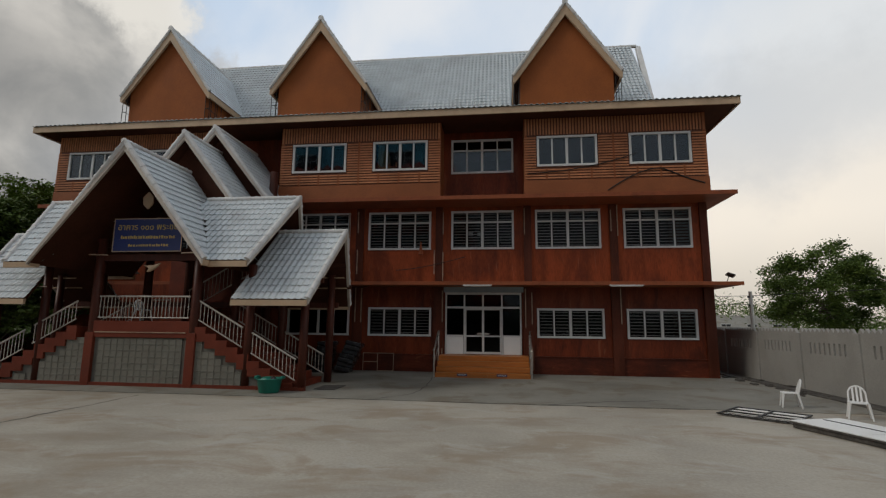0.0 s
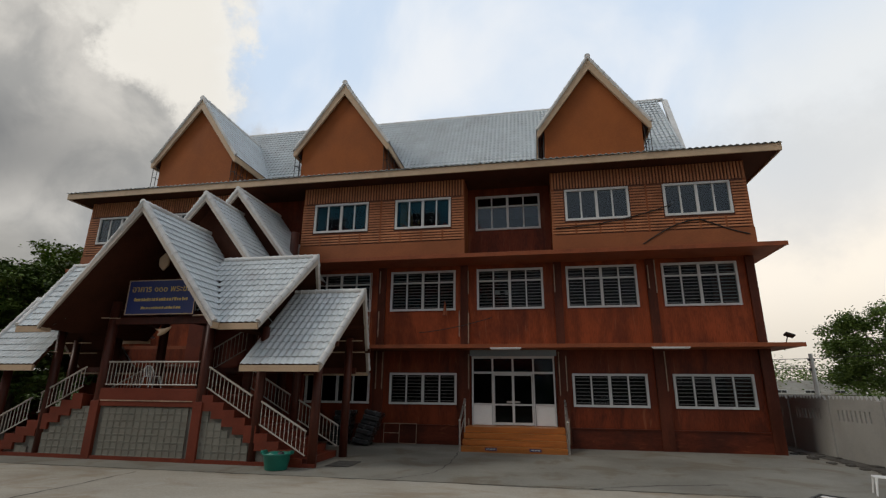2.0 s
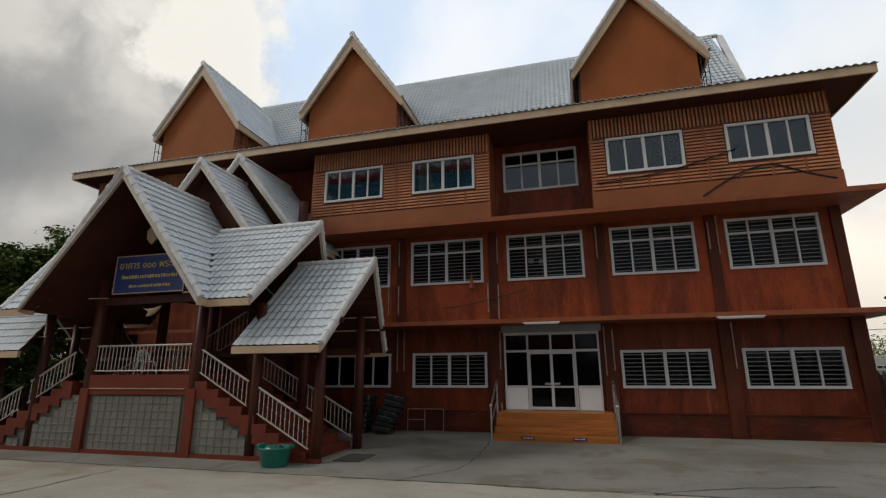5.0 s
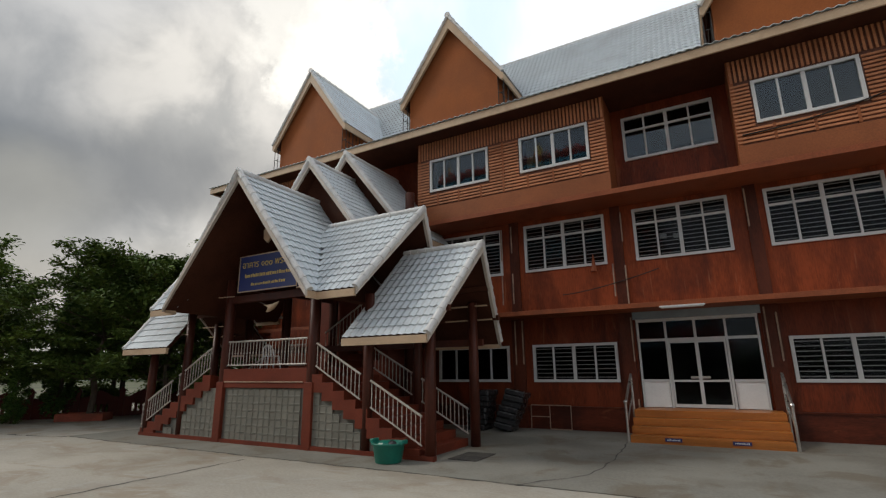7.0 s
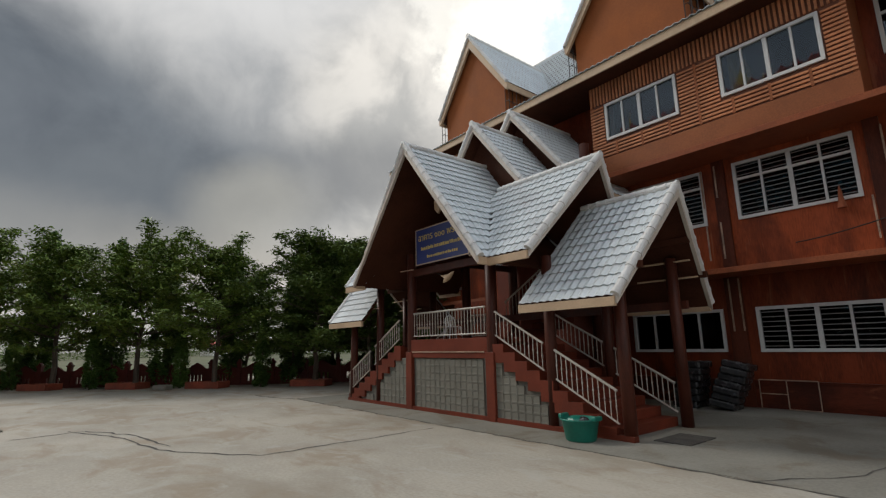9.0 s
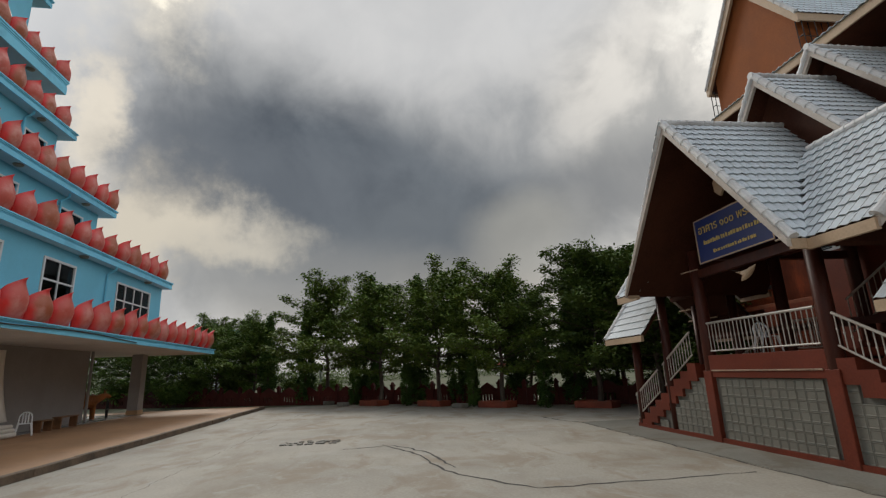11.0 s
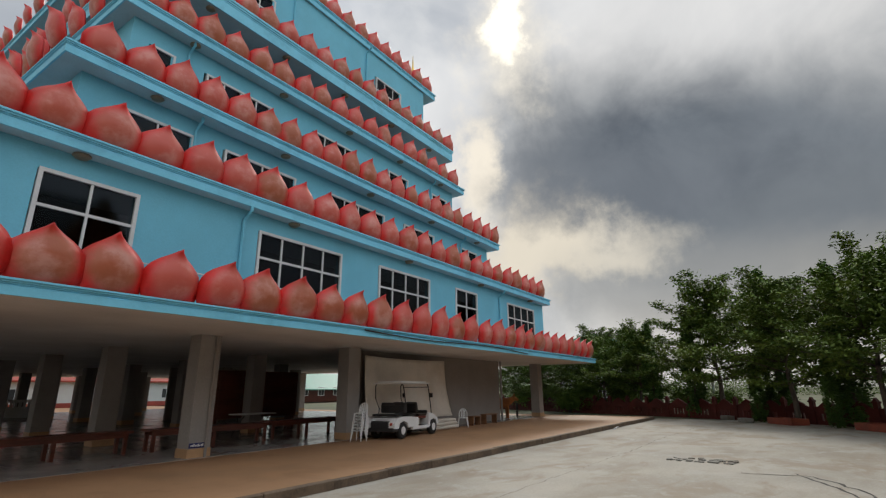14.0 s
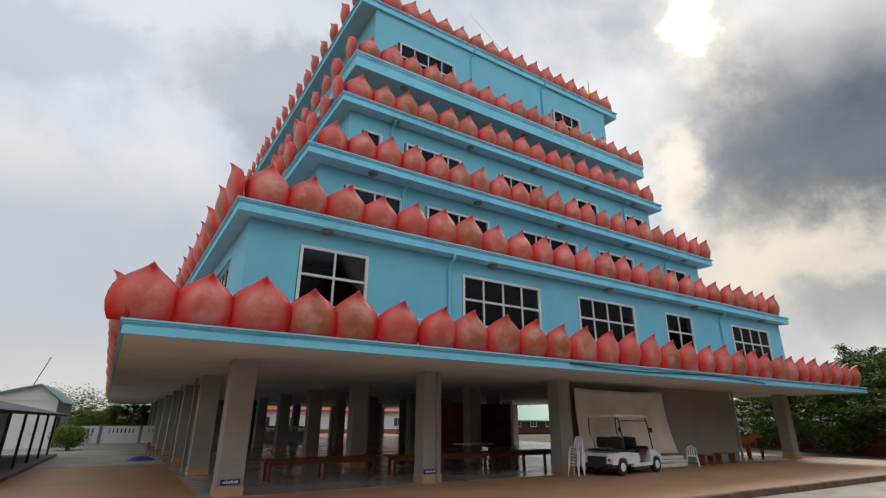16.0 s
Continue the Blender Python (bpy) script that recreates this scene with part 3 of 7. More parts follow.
for i, (line, w) in enumerate(CRACKS_AND_SHADE):
    z = 0.012 if i == 4 or i == 6 else 0.0
    tagged(part("crack", ribbon(line, w, z, i), CRACK), "dark jagged crack and shadow lines in the concrete yard", "crack", "cracks in the yard", "structure")


def rubble_patch():
    rng = random.Random(5)
    bm = bmesh.new()
    for i in range(60):
        x, y, s = rng.uniform(-15.5, -14.9), rng.uniform(3.5, 4.9), rng.uniform(0.02, 0.07)
        bm_box(bm, x - s, x + s, y - s * 0.8, y + s * 0.8, 0.0, s * 0.45)
    ob = part("rubble_patch", bm, APRON)
    tagged(ob, "broken concrete patch with loose grey chips", "rubble", kind="stuff")


rubble_patch()

# the kerb of the platform: rough lengths laid end to end
kerb = thing("kerb", "dark weathered brown kerb along the platform edge", "kerb", kind="structure")
for i in range(29):
    x1 = 10.2 - i * 1.415
    h = 0.155 + 0.006 * math.sin(i * 2.3)
    part("kerb_stone", boxes((x1 - 1.41, x1, -0.6, -0.47 + 0.015 * math.sin(i * 1.7), -0.02, h), bevel=0.015), TAN_EDGE, kerb)

# ---- the wooden building ----
WX0, WX1, WY = -18.35, 6.92, 18.75
W1 = [(-14.9, -12.5), (-8.62, -6.2), (-5.42, -3.05), (0.88, 3.21), (4.02, 6.36)]
W2 = [(-14.9, -12.5), (-8.7, -6.3), (-5.51, -3.1), (-2.28, 0.04), (0.87, 3.2), (4.04, 6.37)]
DOOR = (-2.52, 0.32, 0.66, 3.2)
holes = [(a, b, 1.31, 2.33) for a, b in W1] + [(a, b, 4.56, 6.0) for a, b in W2] + [DOOR, (-2.3, 0.05, 7.52, 8.84)]

low = [h for h in holes if h[2] < 3.2]
mid = [h for h in holes if 4 < h[2] < 6.1]
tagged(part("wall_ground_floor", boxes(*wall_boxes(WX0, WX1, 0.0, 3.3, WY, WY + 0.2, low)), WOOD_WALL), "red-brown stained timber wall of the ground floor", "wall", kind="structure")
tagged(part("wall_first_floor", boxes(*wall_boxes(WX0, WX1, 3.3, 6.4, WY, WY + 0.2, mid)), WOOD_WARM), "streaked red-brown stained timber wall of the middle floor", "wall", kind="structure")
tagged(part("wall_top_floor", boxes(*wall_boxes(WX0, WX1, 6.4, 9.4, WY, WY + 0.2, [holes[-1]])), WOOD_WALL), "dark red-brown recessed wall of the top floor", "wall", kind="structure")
tagged(part("wall_sides", boxes((WX0, WX0 + 0.2, WY + 0.2, 28.8, 0, 9.4), (WX1 - 0.2, WX1, WY + 0.2, 28.8, 0, 9.4), (WX0, WX1, 28.8, 29.0, 0, 9.4)), WOOD_WALL), "red-brown side and rear walls", "wall", kind="structure")
tagged(part("inner_floors", boxes((WX0 + 0.2, WX1 - 0.2, WY + 0.2, 28.8, 3.2, 3.4), (WX0 + 0.2, WX1 - 0.2, WY + 0.2, 28.8, 6.3, 6.5), (WX0 + 0.2, WX1 - 0.2, WY + 0.2, 28.8, 0.1, 0.3), (WX0 + 0.2, WX1 - 0.2, 22.2, 22.35, 0.3, 9.3)), UNLIT_ROOM), "interior floors and partition painted near-black as unlit rooms", "interior", kind="structure")
tagged(part("dado", boxes((WX0, -2.95, WY - 0.05, WY, 0.0, 0.60), (0.75, WX1, WY - 0.05, WY, 0.0, 0.60), (WX0, -2.95, WY - 0.075, WY, 0.60, 0.64), (0.75, WX1, WY - 0.075, WY, 0.60, 0.64)), DADO), "dark red skirting panel along the wall foot", "dado", kind="structure")
pil = thing("pilasters", "dark brown pilasters between the windows", "pilaster", kind="structure")
for a, b in ((-9.2, -8.85), (-6.05, -5.68), (-2.93, -2.58), (0.38, 0.74), (3.48, 3.84), (6.62, 6.96)):
    part("pilaster", boxes((a, b, WY - 0.10, WY - 0.001, 0.0, 3.12)), PILASTER, pil)
    part("pilaster", boxes((a + 0.04, b - 0.04, WY - 0.08, WY - 0.001, 3.3, 6.18)), PILASTER, pil)
for name, z0, z1, yf, label in (("canopy_low", 3.12, 3.22, 17.58, "thin orange-brown concrete canopy over the ground floor"), ("canopy_mid", 6.18, 6.30, 17.5, "thin orange-brown concrete canopy over the middle floor")):
    tagged(part(name, boxes((WX0 - 0.5, 7.45, yf, WY - 0.003, z0, z1), (WX1 + 0.003, 7.45, WY, 25.0, z0, z1), (WX0 - 0.5, 7.47, yf - 0.02, yf, z0 - 0.012, z1 + 0.012), bevel=0.006), CANOPY), label, "canopy", kind="structure")

# worn conduits down the pilasters
conduits = thing("conduits", "worn white plastic conduits fixed along the pilasters", "conduit", kind="structure")
rng = random.Random(3)
for x in (-5.95, -5.72, -2.62, -2.95, 0.43, 0.66, 3.55, 3.78, -6.3):
    for z0, z1, y in ((0.02, 1.0, WY - 0.115), (1.6, 3.1, WY - 0.115), (3.35, 4.6, WY - 0.095), (4.9, 6.15, WY - 0.095)):
        if rng.random() < 0.62:
            part("conduit", boxes((x, x + 0.035, y - 0.02, y, z0 + rng.uniform(0, 0.3), z1 - rng.uniform(0, 0.2))), CONDUIT, conduits)


def window(name, x0, x1, z0, z1, y, cols, rails=(), bars=True, label="", frame_mat=None, m=None, major=2, louvre=9, glass=None):
    """A framed window in the plane y, its outside towards -y."""
    fm = frame_mat or FRAME
    base = Matrix.Translation(((x0 + x1) / 2, y, z0))
    w = thing(name, label or "white aluminium sliding window with dark glass and horizontal bars", "window", base if m is None else m @ base, kind="structure")

    def place(bm):
        bm.transform(Matrix.Translation((-(x0 + x1) / 2, -y, -z0)))
        return bm
    f, d = 0.055, 0.05
    part("window_frame", place(boxes((x0 - 0.02, x1 + 0.02, y - d, y + 0.06, z0 - 0.02, z0 + f), (x0 - 0.02, x1 + 0.02, y - d, y + 0.06, z1 - f, z1 + 0.02), (x0 - 0.02, x0 + f, y - d, y + 0.06, z0 + f, z1 - f), (x1 - f, x1 + 0.02, y - d, y + 0.06, z0 + f, z1 - f))), fm, w, local=True)
    step = (x1 - x0) / cols
    for i in range(1, cols):
        half = 0.045 if (major and i % major == 0) else 0.024
        part("mullion", place(boxes((x0 + i * step - half, x0 + i * step + half, y - 0.03, y + 0.05, z0 + f, z1 - f))), fm, w, local=True)
    for z in rails:
        part("transom", place(boxes((x0 + f, x1 - f, y - 0.032, y + 0.052, z - 0.03, z + 0.03))), fm, w, local=True)
    levels = [z0 + f, *rails, z1 - f]
    for i in range(cols):
        for a, b in zip(levels, levels[1:]):
            p = part("pane", place(boxes((x0 + i * step + 0.02, x0 + (i + 1) * step - 0.02, y + 0.008, y + 0.014, a, b))), glass or GLASS, w, local=True)
            p.visible_shadow = False
    if bars:
        n = louvre
        for i in range(1, n):
            z = z0 + (z1 - z0) * i / n
            part("security_bar", place(boxes((x0 + 0.03, x1 - 0.03, y - 0.012, y - 0.001, z - 0.010, z + 0.010))), BAR, w, local=True)
    return w


k = 0
for a, b in W1:
    k += 1
    window("window_%d" % k, a, b, 1.31, 2.33, WY, 4, bars=not (-9 < a < -8))
for a, b in W2:
    k += 1
    window("window_%d" % k, a, b, 4.56, 6.0, WY, 4, rails=(5.58,), louvre=13, label="white aluminium window with top lights and horizontal bars")
k += 1
window("window_%d" % k, -2.3, 0.05, 7.52, 8.84, WY, 4, rails=(8.42,), bars=False, glass=GLASS_SKY, label="white aluminium window with top lights on the recessed wall")


def bay(name, x0, x1, wins):
    """A slatted bay of the top floor that stands out on the canopy."""
    global k
    y, z0, z1 = 17.66, 6.30, 9.16
    b = thing(name, "orange-brown projecting bay clad in thin timber slats", "bay", Matrix.Translation(((x0 + x1) / 2, y, z0)), kind="structure")
    hs = [(a, c, 7.37, 8.46) for a, c in wins]
    part("bay_wall", boxes(*wall_boxes(x0, x1, z0, z1, y, y + 0.15, hs)), BAY_SHADE, b)
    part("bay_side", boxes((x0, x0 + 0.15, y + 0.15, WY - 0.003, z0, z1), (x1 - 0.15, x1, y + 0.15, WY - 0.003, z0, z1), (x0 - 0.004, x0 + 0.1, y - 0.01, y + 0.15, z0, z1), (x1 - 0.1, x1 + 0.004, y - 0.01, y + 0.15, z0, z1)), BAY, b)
    part("bay_room", boxes((x0 + 0.15, x1 - 0.15, WY - 0.06, WY - 0.01, z0, z1), (x0 + 0.15, x1 - 0.15, y + 0.15, WY - 0.06, z1 - 0.05, z1), (x0 + 0.15, x1 - 0.15, y + 0.15, WY - 0.06, z0, z0 + 0.05)), UNLIT_ROOM, b, "near-black lining for the unlit room behind the glass")
    part("base_board", boxes((x0 - 0.02, x1 + 0.02, y - 0.045, y, z0, 6.84), bevel=0.008), BAY, b)
    # short upright battens in the top band
    n = int((x1 - x0) / 0.105)
    up = to_mesh("slat", boxes((-0.026, 0.026, -0.032, 0.0, 0.0, 0.60)), SLAT)
    for i in range(n):
        x = x0 + 0.06 + i * (x1 - x0 - 0.12) / (n - 1)
        piece("slat", up, b, Matrix.Translation((x, y, 8.54)))
    # lying battens, broken at the windows and posts
    bm = bmesh.new()
    rows = 16
    for i in range(rows):
        z = 6.90 + i * (8.50 - 6.90) / rows
        cuts = [x0]
        for a, c in wins:
            if 7.28 < z + 0.03 < 8.52:
                cuts += [a - 0.06, c + 0.06]
        cuts.append(x1)
        for a, c in zip(cuts[::2], cuts[1::2]):
            if c - a > 0.05:
                bm_box(bm, a, c, y - 0.032, y, z, z + 0.052)
    tagged(part("lying_slats", bm, SLAT, b, "thin horizontal tan slats"), kind="stuff")
    for i in range(1, 8):
        x = x0 + (x1 - x0) * i / 8
        top = 7.28 if any(a - 0.1 < x < c + 0.1 for a, c in wins) else 8.5
        part("post_strip", boxes((x - 0.03, x + 0.03, y - 0.036, y, 6.86, top)), BAY, b)
    for a, c in wins:
        k += 1
        window("window_%d" % k, a, c, 7.37, 8.46, y, 4, bars=False, glass=GLASS_SKY, label="white aluminium window with dark reflecting glass in a slatted bay")


bay("bay_west", -18.35, -11.9, ((-17.82, -15.75), (-15.6, -13.55)))
bay("bay_middle", -8.78, -2.61, ((-8.28, -6.21), (-5.13, -3.11)))
bay("bay_east", 0.44, 6.66, ((0.91, 2.97), (4.1, 6.13)))

for x, z in ((-1.56, 5.08), (-1.22, 5.06)):
    tagged(part("paper_notice", boxes((x - 0.09, x + 0.09, WY + 0.018, WY + 0.022, z, z + 0.13)), WHITE_PAINT), "small white paper notice behind the window glass", "notice", "paper notices")
# invented gold ornament and curtain stand in for a warm-lit interior
gold_ornament = thing("altar_ornament", "tiered gilded ornament added for a warm-lit look behind the bay window", "ornament", Matrix.Translation((-4.72, 18.15, 6.5)))
part("stand", boxes((-0.3, 0.3, -0.2, 0.2, 0.0, 0.85), bevel=0.02), RAW_WOOD, gold_ornament, local=True)
part("tiers", lathe(((0.26, 0.85), (0.30, 0.92), (0.20, 1.02), (0.24, 1.10), (0.15, 1.22), (0.18, 1.30), (0.09, 1.45), (0.11, 1.52), (0.02, 1.85)), 14), GOLD, gold_ornament, local=True)
part("arms", tubes(((-0.34, 0, 1.15), (0.34, 0, 1.15), 0.02), ((-0.34, 0, 1.15), (-0.34, 0, 1.32), 0.03), ((0.34, 0, 1.15), (0.34, 0, 1.32), 0.03), sides=6), GOLD, gold_ornament, local=True)
tagged(part("curtain", prism([(-5.06 + 0.035 * q, 18.02 + 0.025 * (q % 2)) for q in range(9)] + [(-5.06 + 0.035 * q, 18.04 + 0.025 * (q % 2)) for q in range(8, -1, -1)], "z", 7.2, 8.6), GOLD_PAINT), "golden yellow curtain added for a warm-lit look behind the bay window", "curtain")

# eaves: a long beige fascia with a thin tiled lip
EX0, EX1 = -18.95, 7.55
roof = thing("eaves", "long beige fascia and brown soffit of the low eaves roof", "eaves", kind="structure")
part("fascia", boxes((EX0, EX1, 16.95, 17.0, 9.12, 9.36), (EX1 - 0.05, EX1, 17.0, 28.0, 9.12, 9.36), (EX0, EX0 + 0.05, 17.0, 28.0, 9.12, 9.36), bevel=0.006), FASCIA, roof)
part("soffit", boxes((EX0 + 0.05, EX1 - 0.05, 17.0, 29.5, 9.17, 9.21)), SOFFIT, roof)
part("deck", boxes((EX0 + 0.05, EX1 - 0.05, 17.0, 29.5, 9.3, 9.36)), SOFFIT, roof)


def wave_sheet(x0, x1, y0, z0, y1, z1, pitch=0.2, depth=0.022):
    bm = bmesh.new()
    n = int((x1 - x0) / pitch * 6)
    prev = None
    for i in range(n + 1):
        x = x0 + (x1 - x0) * i / n
        h = depth * math.sin((x - x0) / pitch * 2 * math.pi)
        row = [bm.verts.new((x, y0, z0 + h)), bm.verts.new((x, y1, z1 + h)), bm.verts.new((x, y0, z0 + h - 0.012))]
        if prev:
            bm.faces.new((prev[0], row[0], row[1], prev[1]))
            bm.faces.new((prev[2], row[2], row[0], prev[0]))
        prev = row
    return bm


part("lip_tiles", wave_sheet(EX0 - 0.03, EX1 + 0.03, 16.90, 9.385, 19.6, 9.62), TILE, roof, "low wavy tiles above the fascia")


def tile_mesh(name, w=0.17, length=0.31, steps=6, lift_low=0.038, wave=0.012):
    """One roof tile with a rolled profile; x across, y up the slope, z off the roof."""
    bm = bmesh.new()
    rows = []
    for y, lift in ((0.0, lift_low), (length, 0.008)):
        rows.append([bm.verts.new((w * 1.015 * (i / steps - 0.5), y, lift + wave * math.sin(2 * math.pi * i / steps))) for i in range(steps + 1)])
    lip = [bm.verts.new((v.co.x, 0.003, v.co.z - 0.011)) for v in rows[0]]
    for i in range(steps):
        bm.faces.new((rows[0][i], rows[0][i + 1], rows[1][i + 1], rows[1][i]))
        bm.faces.new((lip[i], lip[i + 1], rows[0][i + 1], rows[0][i]))
    return bm


def tiled_slope(corner, across, up, width, length, keep=None, w=0.17, course=0.24):
    """Places of tiles on a slope: matrices in the world."""
    across, up = Vector(across).normalized(), Vector(up).normalized()
    n = across.cross(up).normalized()
    cols, rows = max(1, round(width / w)), max(1, round(length / course))
    sw, sc = width / cols, length / rows
    out = []
    for r in range(rows):
        for c in range(cols):
            p = Vector(corner) + across * (sw * (c + 0.5)) + up * (sc * r) + n * 0.01
            q = p + up * sc * 0.5
            if keep and not keep(q):
                continue
            m = Matrix((across * (sw / w), up * (sc / course), n)).transposed().to_4x4()
            m.translation = p
            out.append(m)
    return out


def joined_tiles(name, places, parent, label="", lift_low=0.038, wave=0.012):
    src = tile_mesh("t", steps=4, lift_low=lift_low, wave=wave)
    src.verts.ensure_lookup_table()
    co = np.array([v.co[:] + (1.0,) for v in src.verts])
    src.verts.index_update()
    fs = [[v.index for v in f.verts] for f in src.faces]
    src.free()
    verts, faces = [], []
    inv = WORLD[parent.name].inverted()
    for m in places:
        a = np.array(inv @ m)
        base = len(verts)
        verts += [tuple(p[:3]) for p in co @ a.T]
        faces += [[base + i for i in f] for f in fs]
    me = bpy.data.meshes.new(name)
    me.from_pydata(verts, [], faces)
    me.materials.append(TILE)
    ob = new(name, me)
    ob.parent = parent
    ob["kind"] = "stuff"
    if label:
        ob["label"] = label
    return ob


def ridge_caps(a, b, parent, r=0.10, spacing=0.36):
    """Half-round caps laid end to end along a line."""
    a, b = Vector(a), Vector(b)
    n = max(1, round((b - a).length / spacing))
    q = (b - a).to_track_quat("Z", "Y")
    bm = bmesh.new()
    step = (b - a).length / n
    bm_tube(bm, (0, 0, 0), (0, 0, step * 0.2), r * 1.12, r * 1.1, sides=12)
    bm_tube(bm, (0, 0, step * 0.2), (0, 0, step * 1.01), r * 0.97, r * 0.95, sides=12)
    me = to_mesh("ridge_cap", bm, RIDGE, False)
    for i in range(n):
        m = q.to_matrix().to_4x4()
        m.translation = a.lerp(b, i / n)
        piece("ridge_cap", me, parent, m)


# steep main roof
RB, RT = (19.5, 10.5), (22.3, 14.5)
main_roof = thing("main_roof", "steep white tiled main roof with a straight ridge", "roof", Matrix.Translation((-4, 19.5, 10.5)), kind="structure")
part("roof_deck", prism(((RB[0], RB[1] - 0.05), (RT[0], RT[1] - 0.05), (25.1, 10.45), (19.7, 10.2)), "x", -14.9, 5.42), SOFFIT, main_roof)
up = Vector((0, RT[0] - RB[0], RT[1] - RB[1]))


def outside_dormers(p):
    for cx in (1.94, -7.2, -13.42):
        if p.z < 13.28 - abs(p.x - cx) * 1.47 - 0.08:
            return False
    return True


joined_tiles("roof_tiles", tiled_slope((-14.9, RB[0], RB[1]), (1, 0, 0), up, 20.45, up.length, outside_dormers), main_roof, "white rolled concrete roof tiles", 0.050, 0.016)
ridge_caps((-14.9, RT[0], RT[1]), (5.8, RT[0], RT[1]), main_roof, 0.08)
part("verge", prism(((5.38, 10.42), (5.62, 10.42), (6.0, 14.5), (5.8, 14.55)), "y", 0, 0.16), RIDGE, main_roof, "white end verge",
     m=Matrix(((1, 0, 0, 0), (0, 1, 0.7, 19.5 - 0.7 * 10.5), (0, 0, 1, 0), (0, 0, 0, 1))))
part("roof_foot", boxes((-14.9, 5.5, 19.45, 19.6, 9.4, 10.2), (-14.9, 5.6, 19.36, 19.5, 10.28, 10.5)), FASCIA, main_roof, "beige board under the roof tiles")


def dormer(name, cx, caged_right):
    """A gabled dormer: ochre front wall, beige barge boards, tiled slopes."""
    y, half, ze, za, hw = 17.2, 1.86, 10.53, 13.27, 1.62
    d = thing(name, "steep ochre gabled dormer with beige barge boards and white tiles", "dormer", Matrix.Translation((cx, y, 9.36)), kind="structure")
    slope = (za - ze) / half
    part("dormer_wall", prism(((cx - hw, 9.36), (cx + hw, 9.36), (cx + hw, 10.85), (cx, 10.85 + hw * slope - 0.02), (cx - hw, 10.85)), "y", y, y + 3.4), RENDER, d)
    t = 0.27
    bm = bmesh.new()
    for s in (-1, 1):
        o = [(cx + s * half, ze), (cx, za), (cx, za - t * 1.75), (cx + s * (half - 0.03), ze - t * 1.0), (cx + s * (half + 0.02), ze - 0.2)]
        bm_prism(bm, o if s > 0 else o[::-1], "y", 17.0 - 0.002 * s, 17.09)
    part("barge_board", bm, FASCIA, d)
    part("slope_deck", prism(((cx - half, ze - 0.06), (cx, za - 0.06), (cx + half, ze - 0.06), (cx + half, ze - 0.16), (cx, za - 0.2), (cx - half, ze - 0.16)), "y", 17.09, 21.3), SOFFIT, d)
    part("eave_board", boxes((cx - half - 0.03, cx - half + 0.02, 17.0, 19.9, ze - 0.24, ze - 0.02), (cx + half - 0.02, cx + half + 0.03, 17.0, 19.9, ze - 0.24, ze - 0.02)), FASCIA, d)
    ln = math.hypot(half, za - ze) + 0.04

    def above_main(p):
        return p.z > RB[1] + (p.y - RB[0]) * (RT[1] - RB[1]) / (RT[0] - RB[0]) - 0.1
    places = tiled_slope((cx + half + 0.03, 16.97, ze - 0.03), (0, 1, 0), (-half, 0, za - ze), 4.6, ln, above_main)
    places += tiled_slope((cx - half - 0.03, 21.57, ze - 0.03), (0, -1, 0), (half, 0, za - ze), 4.6, ln, above_main)
    joined_tiles("roof_tiles", places, d, "white rolled concrete roof tiles", 0.030, 0.010)
    ridge_caps((cx, 16.95, za + 0.03), (cx, 21.2, za + 0.03), d, 0.09)
    for s in (-1, 1):
        ridge_caps((cx + s * (half + 0.02), 17.0, ze + 0.02), (cx, 17.0, za + 0.02), d, 0.055, 0.3)
    for s in (-1, 1):
        x = cx + s * (hw + 0.14)
        part("steel_cage", tubes(*[((x + dx, yy, 9.4), (x + dx, yy, 10.4), 0.013) for dx in (-0.09, 0.09) for yy in (17.12, 17.5, 17.9)], *[((x - 0.09, 17.12, z), (x + 0.09, 17.12, z), 0.012) for z in (9.42, 9.9, 10.38)], *[((x, 17.12, z), (x, 17.9, z), 0.012) for z in (9.42, 9.9, 10.38)], sides=5), METAL_DARK, d, "black open steel cage")


dormer("dormer_west", -13.42, False)
dormer("dormer_middle", -7.2, False)
dormer("dormer_east", 1.94, True)

# ---- entrance with steps ----
steps = thing("entrance_steps", "orange tiled steps before the glazed doors", "steps", Matrix.Translation((-1.06, 17.0, 0)), kind="structure")
for i in range(4):
    y = 17.0 + 0.3 * i
    bm = boxes((-2.62, 0.5, y, WY - 0.003, 0.165 * i, 0.165 * (i + 1)), bevel=0.006)
    part("step", bm, ORANGE_TILE, steps)
    nose = to_mesh("step_nosing", boxes((-0.1725, 0.1725, -0.012, 0.0, 0.0, 0.154)), ORANGE_TILE)
    for j in range(9):
        piece("step_tile", nose, steps, Matrix.Translation((-2.62 + 0.347 * (j + 0.5), y, 0.165 * i + 0.008)))
for x in (-1.72, -0.42):
    lab = tagged(part("label_plate", boxes((x - 0.17, x + 0.17, 16.975, 16.985, 0.07, 0.145)), LABEL_BLUE, m=None), "navy label plate with pale lettering on the step", "label")
    part("writing", boxes(*[(x - 0.13 + 0.03 * i, x - 0.112 + 0.03 * i, 16.971, 16.975, 0.093, 0.115 + 0.007 * (i % 3)) for i in range(9)]), WHITE_PAINT, lab)
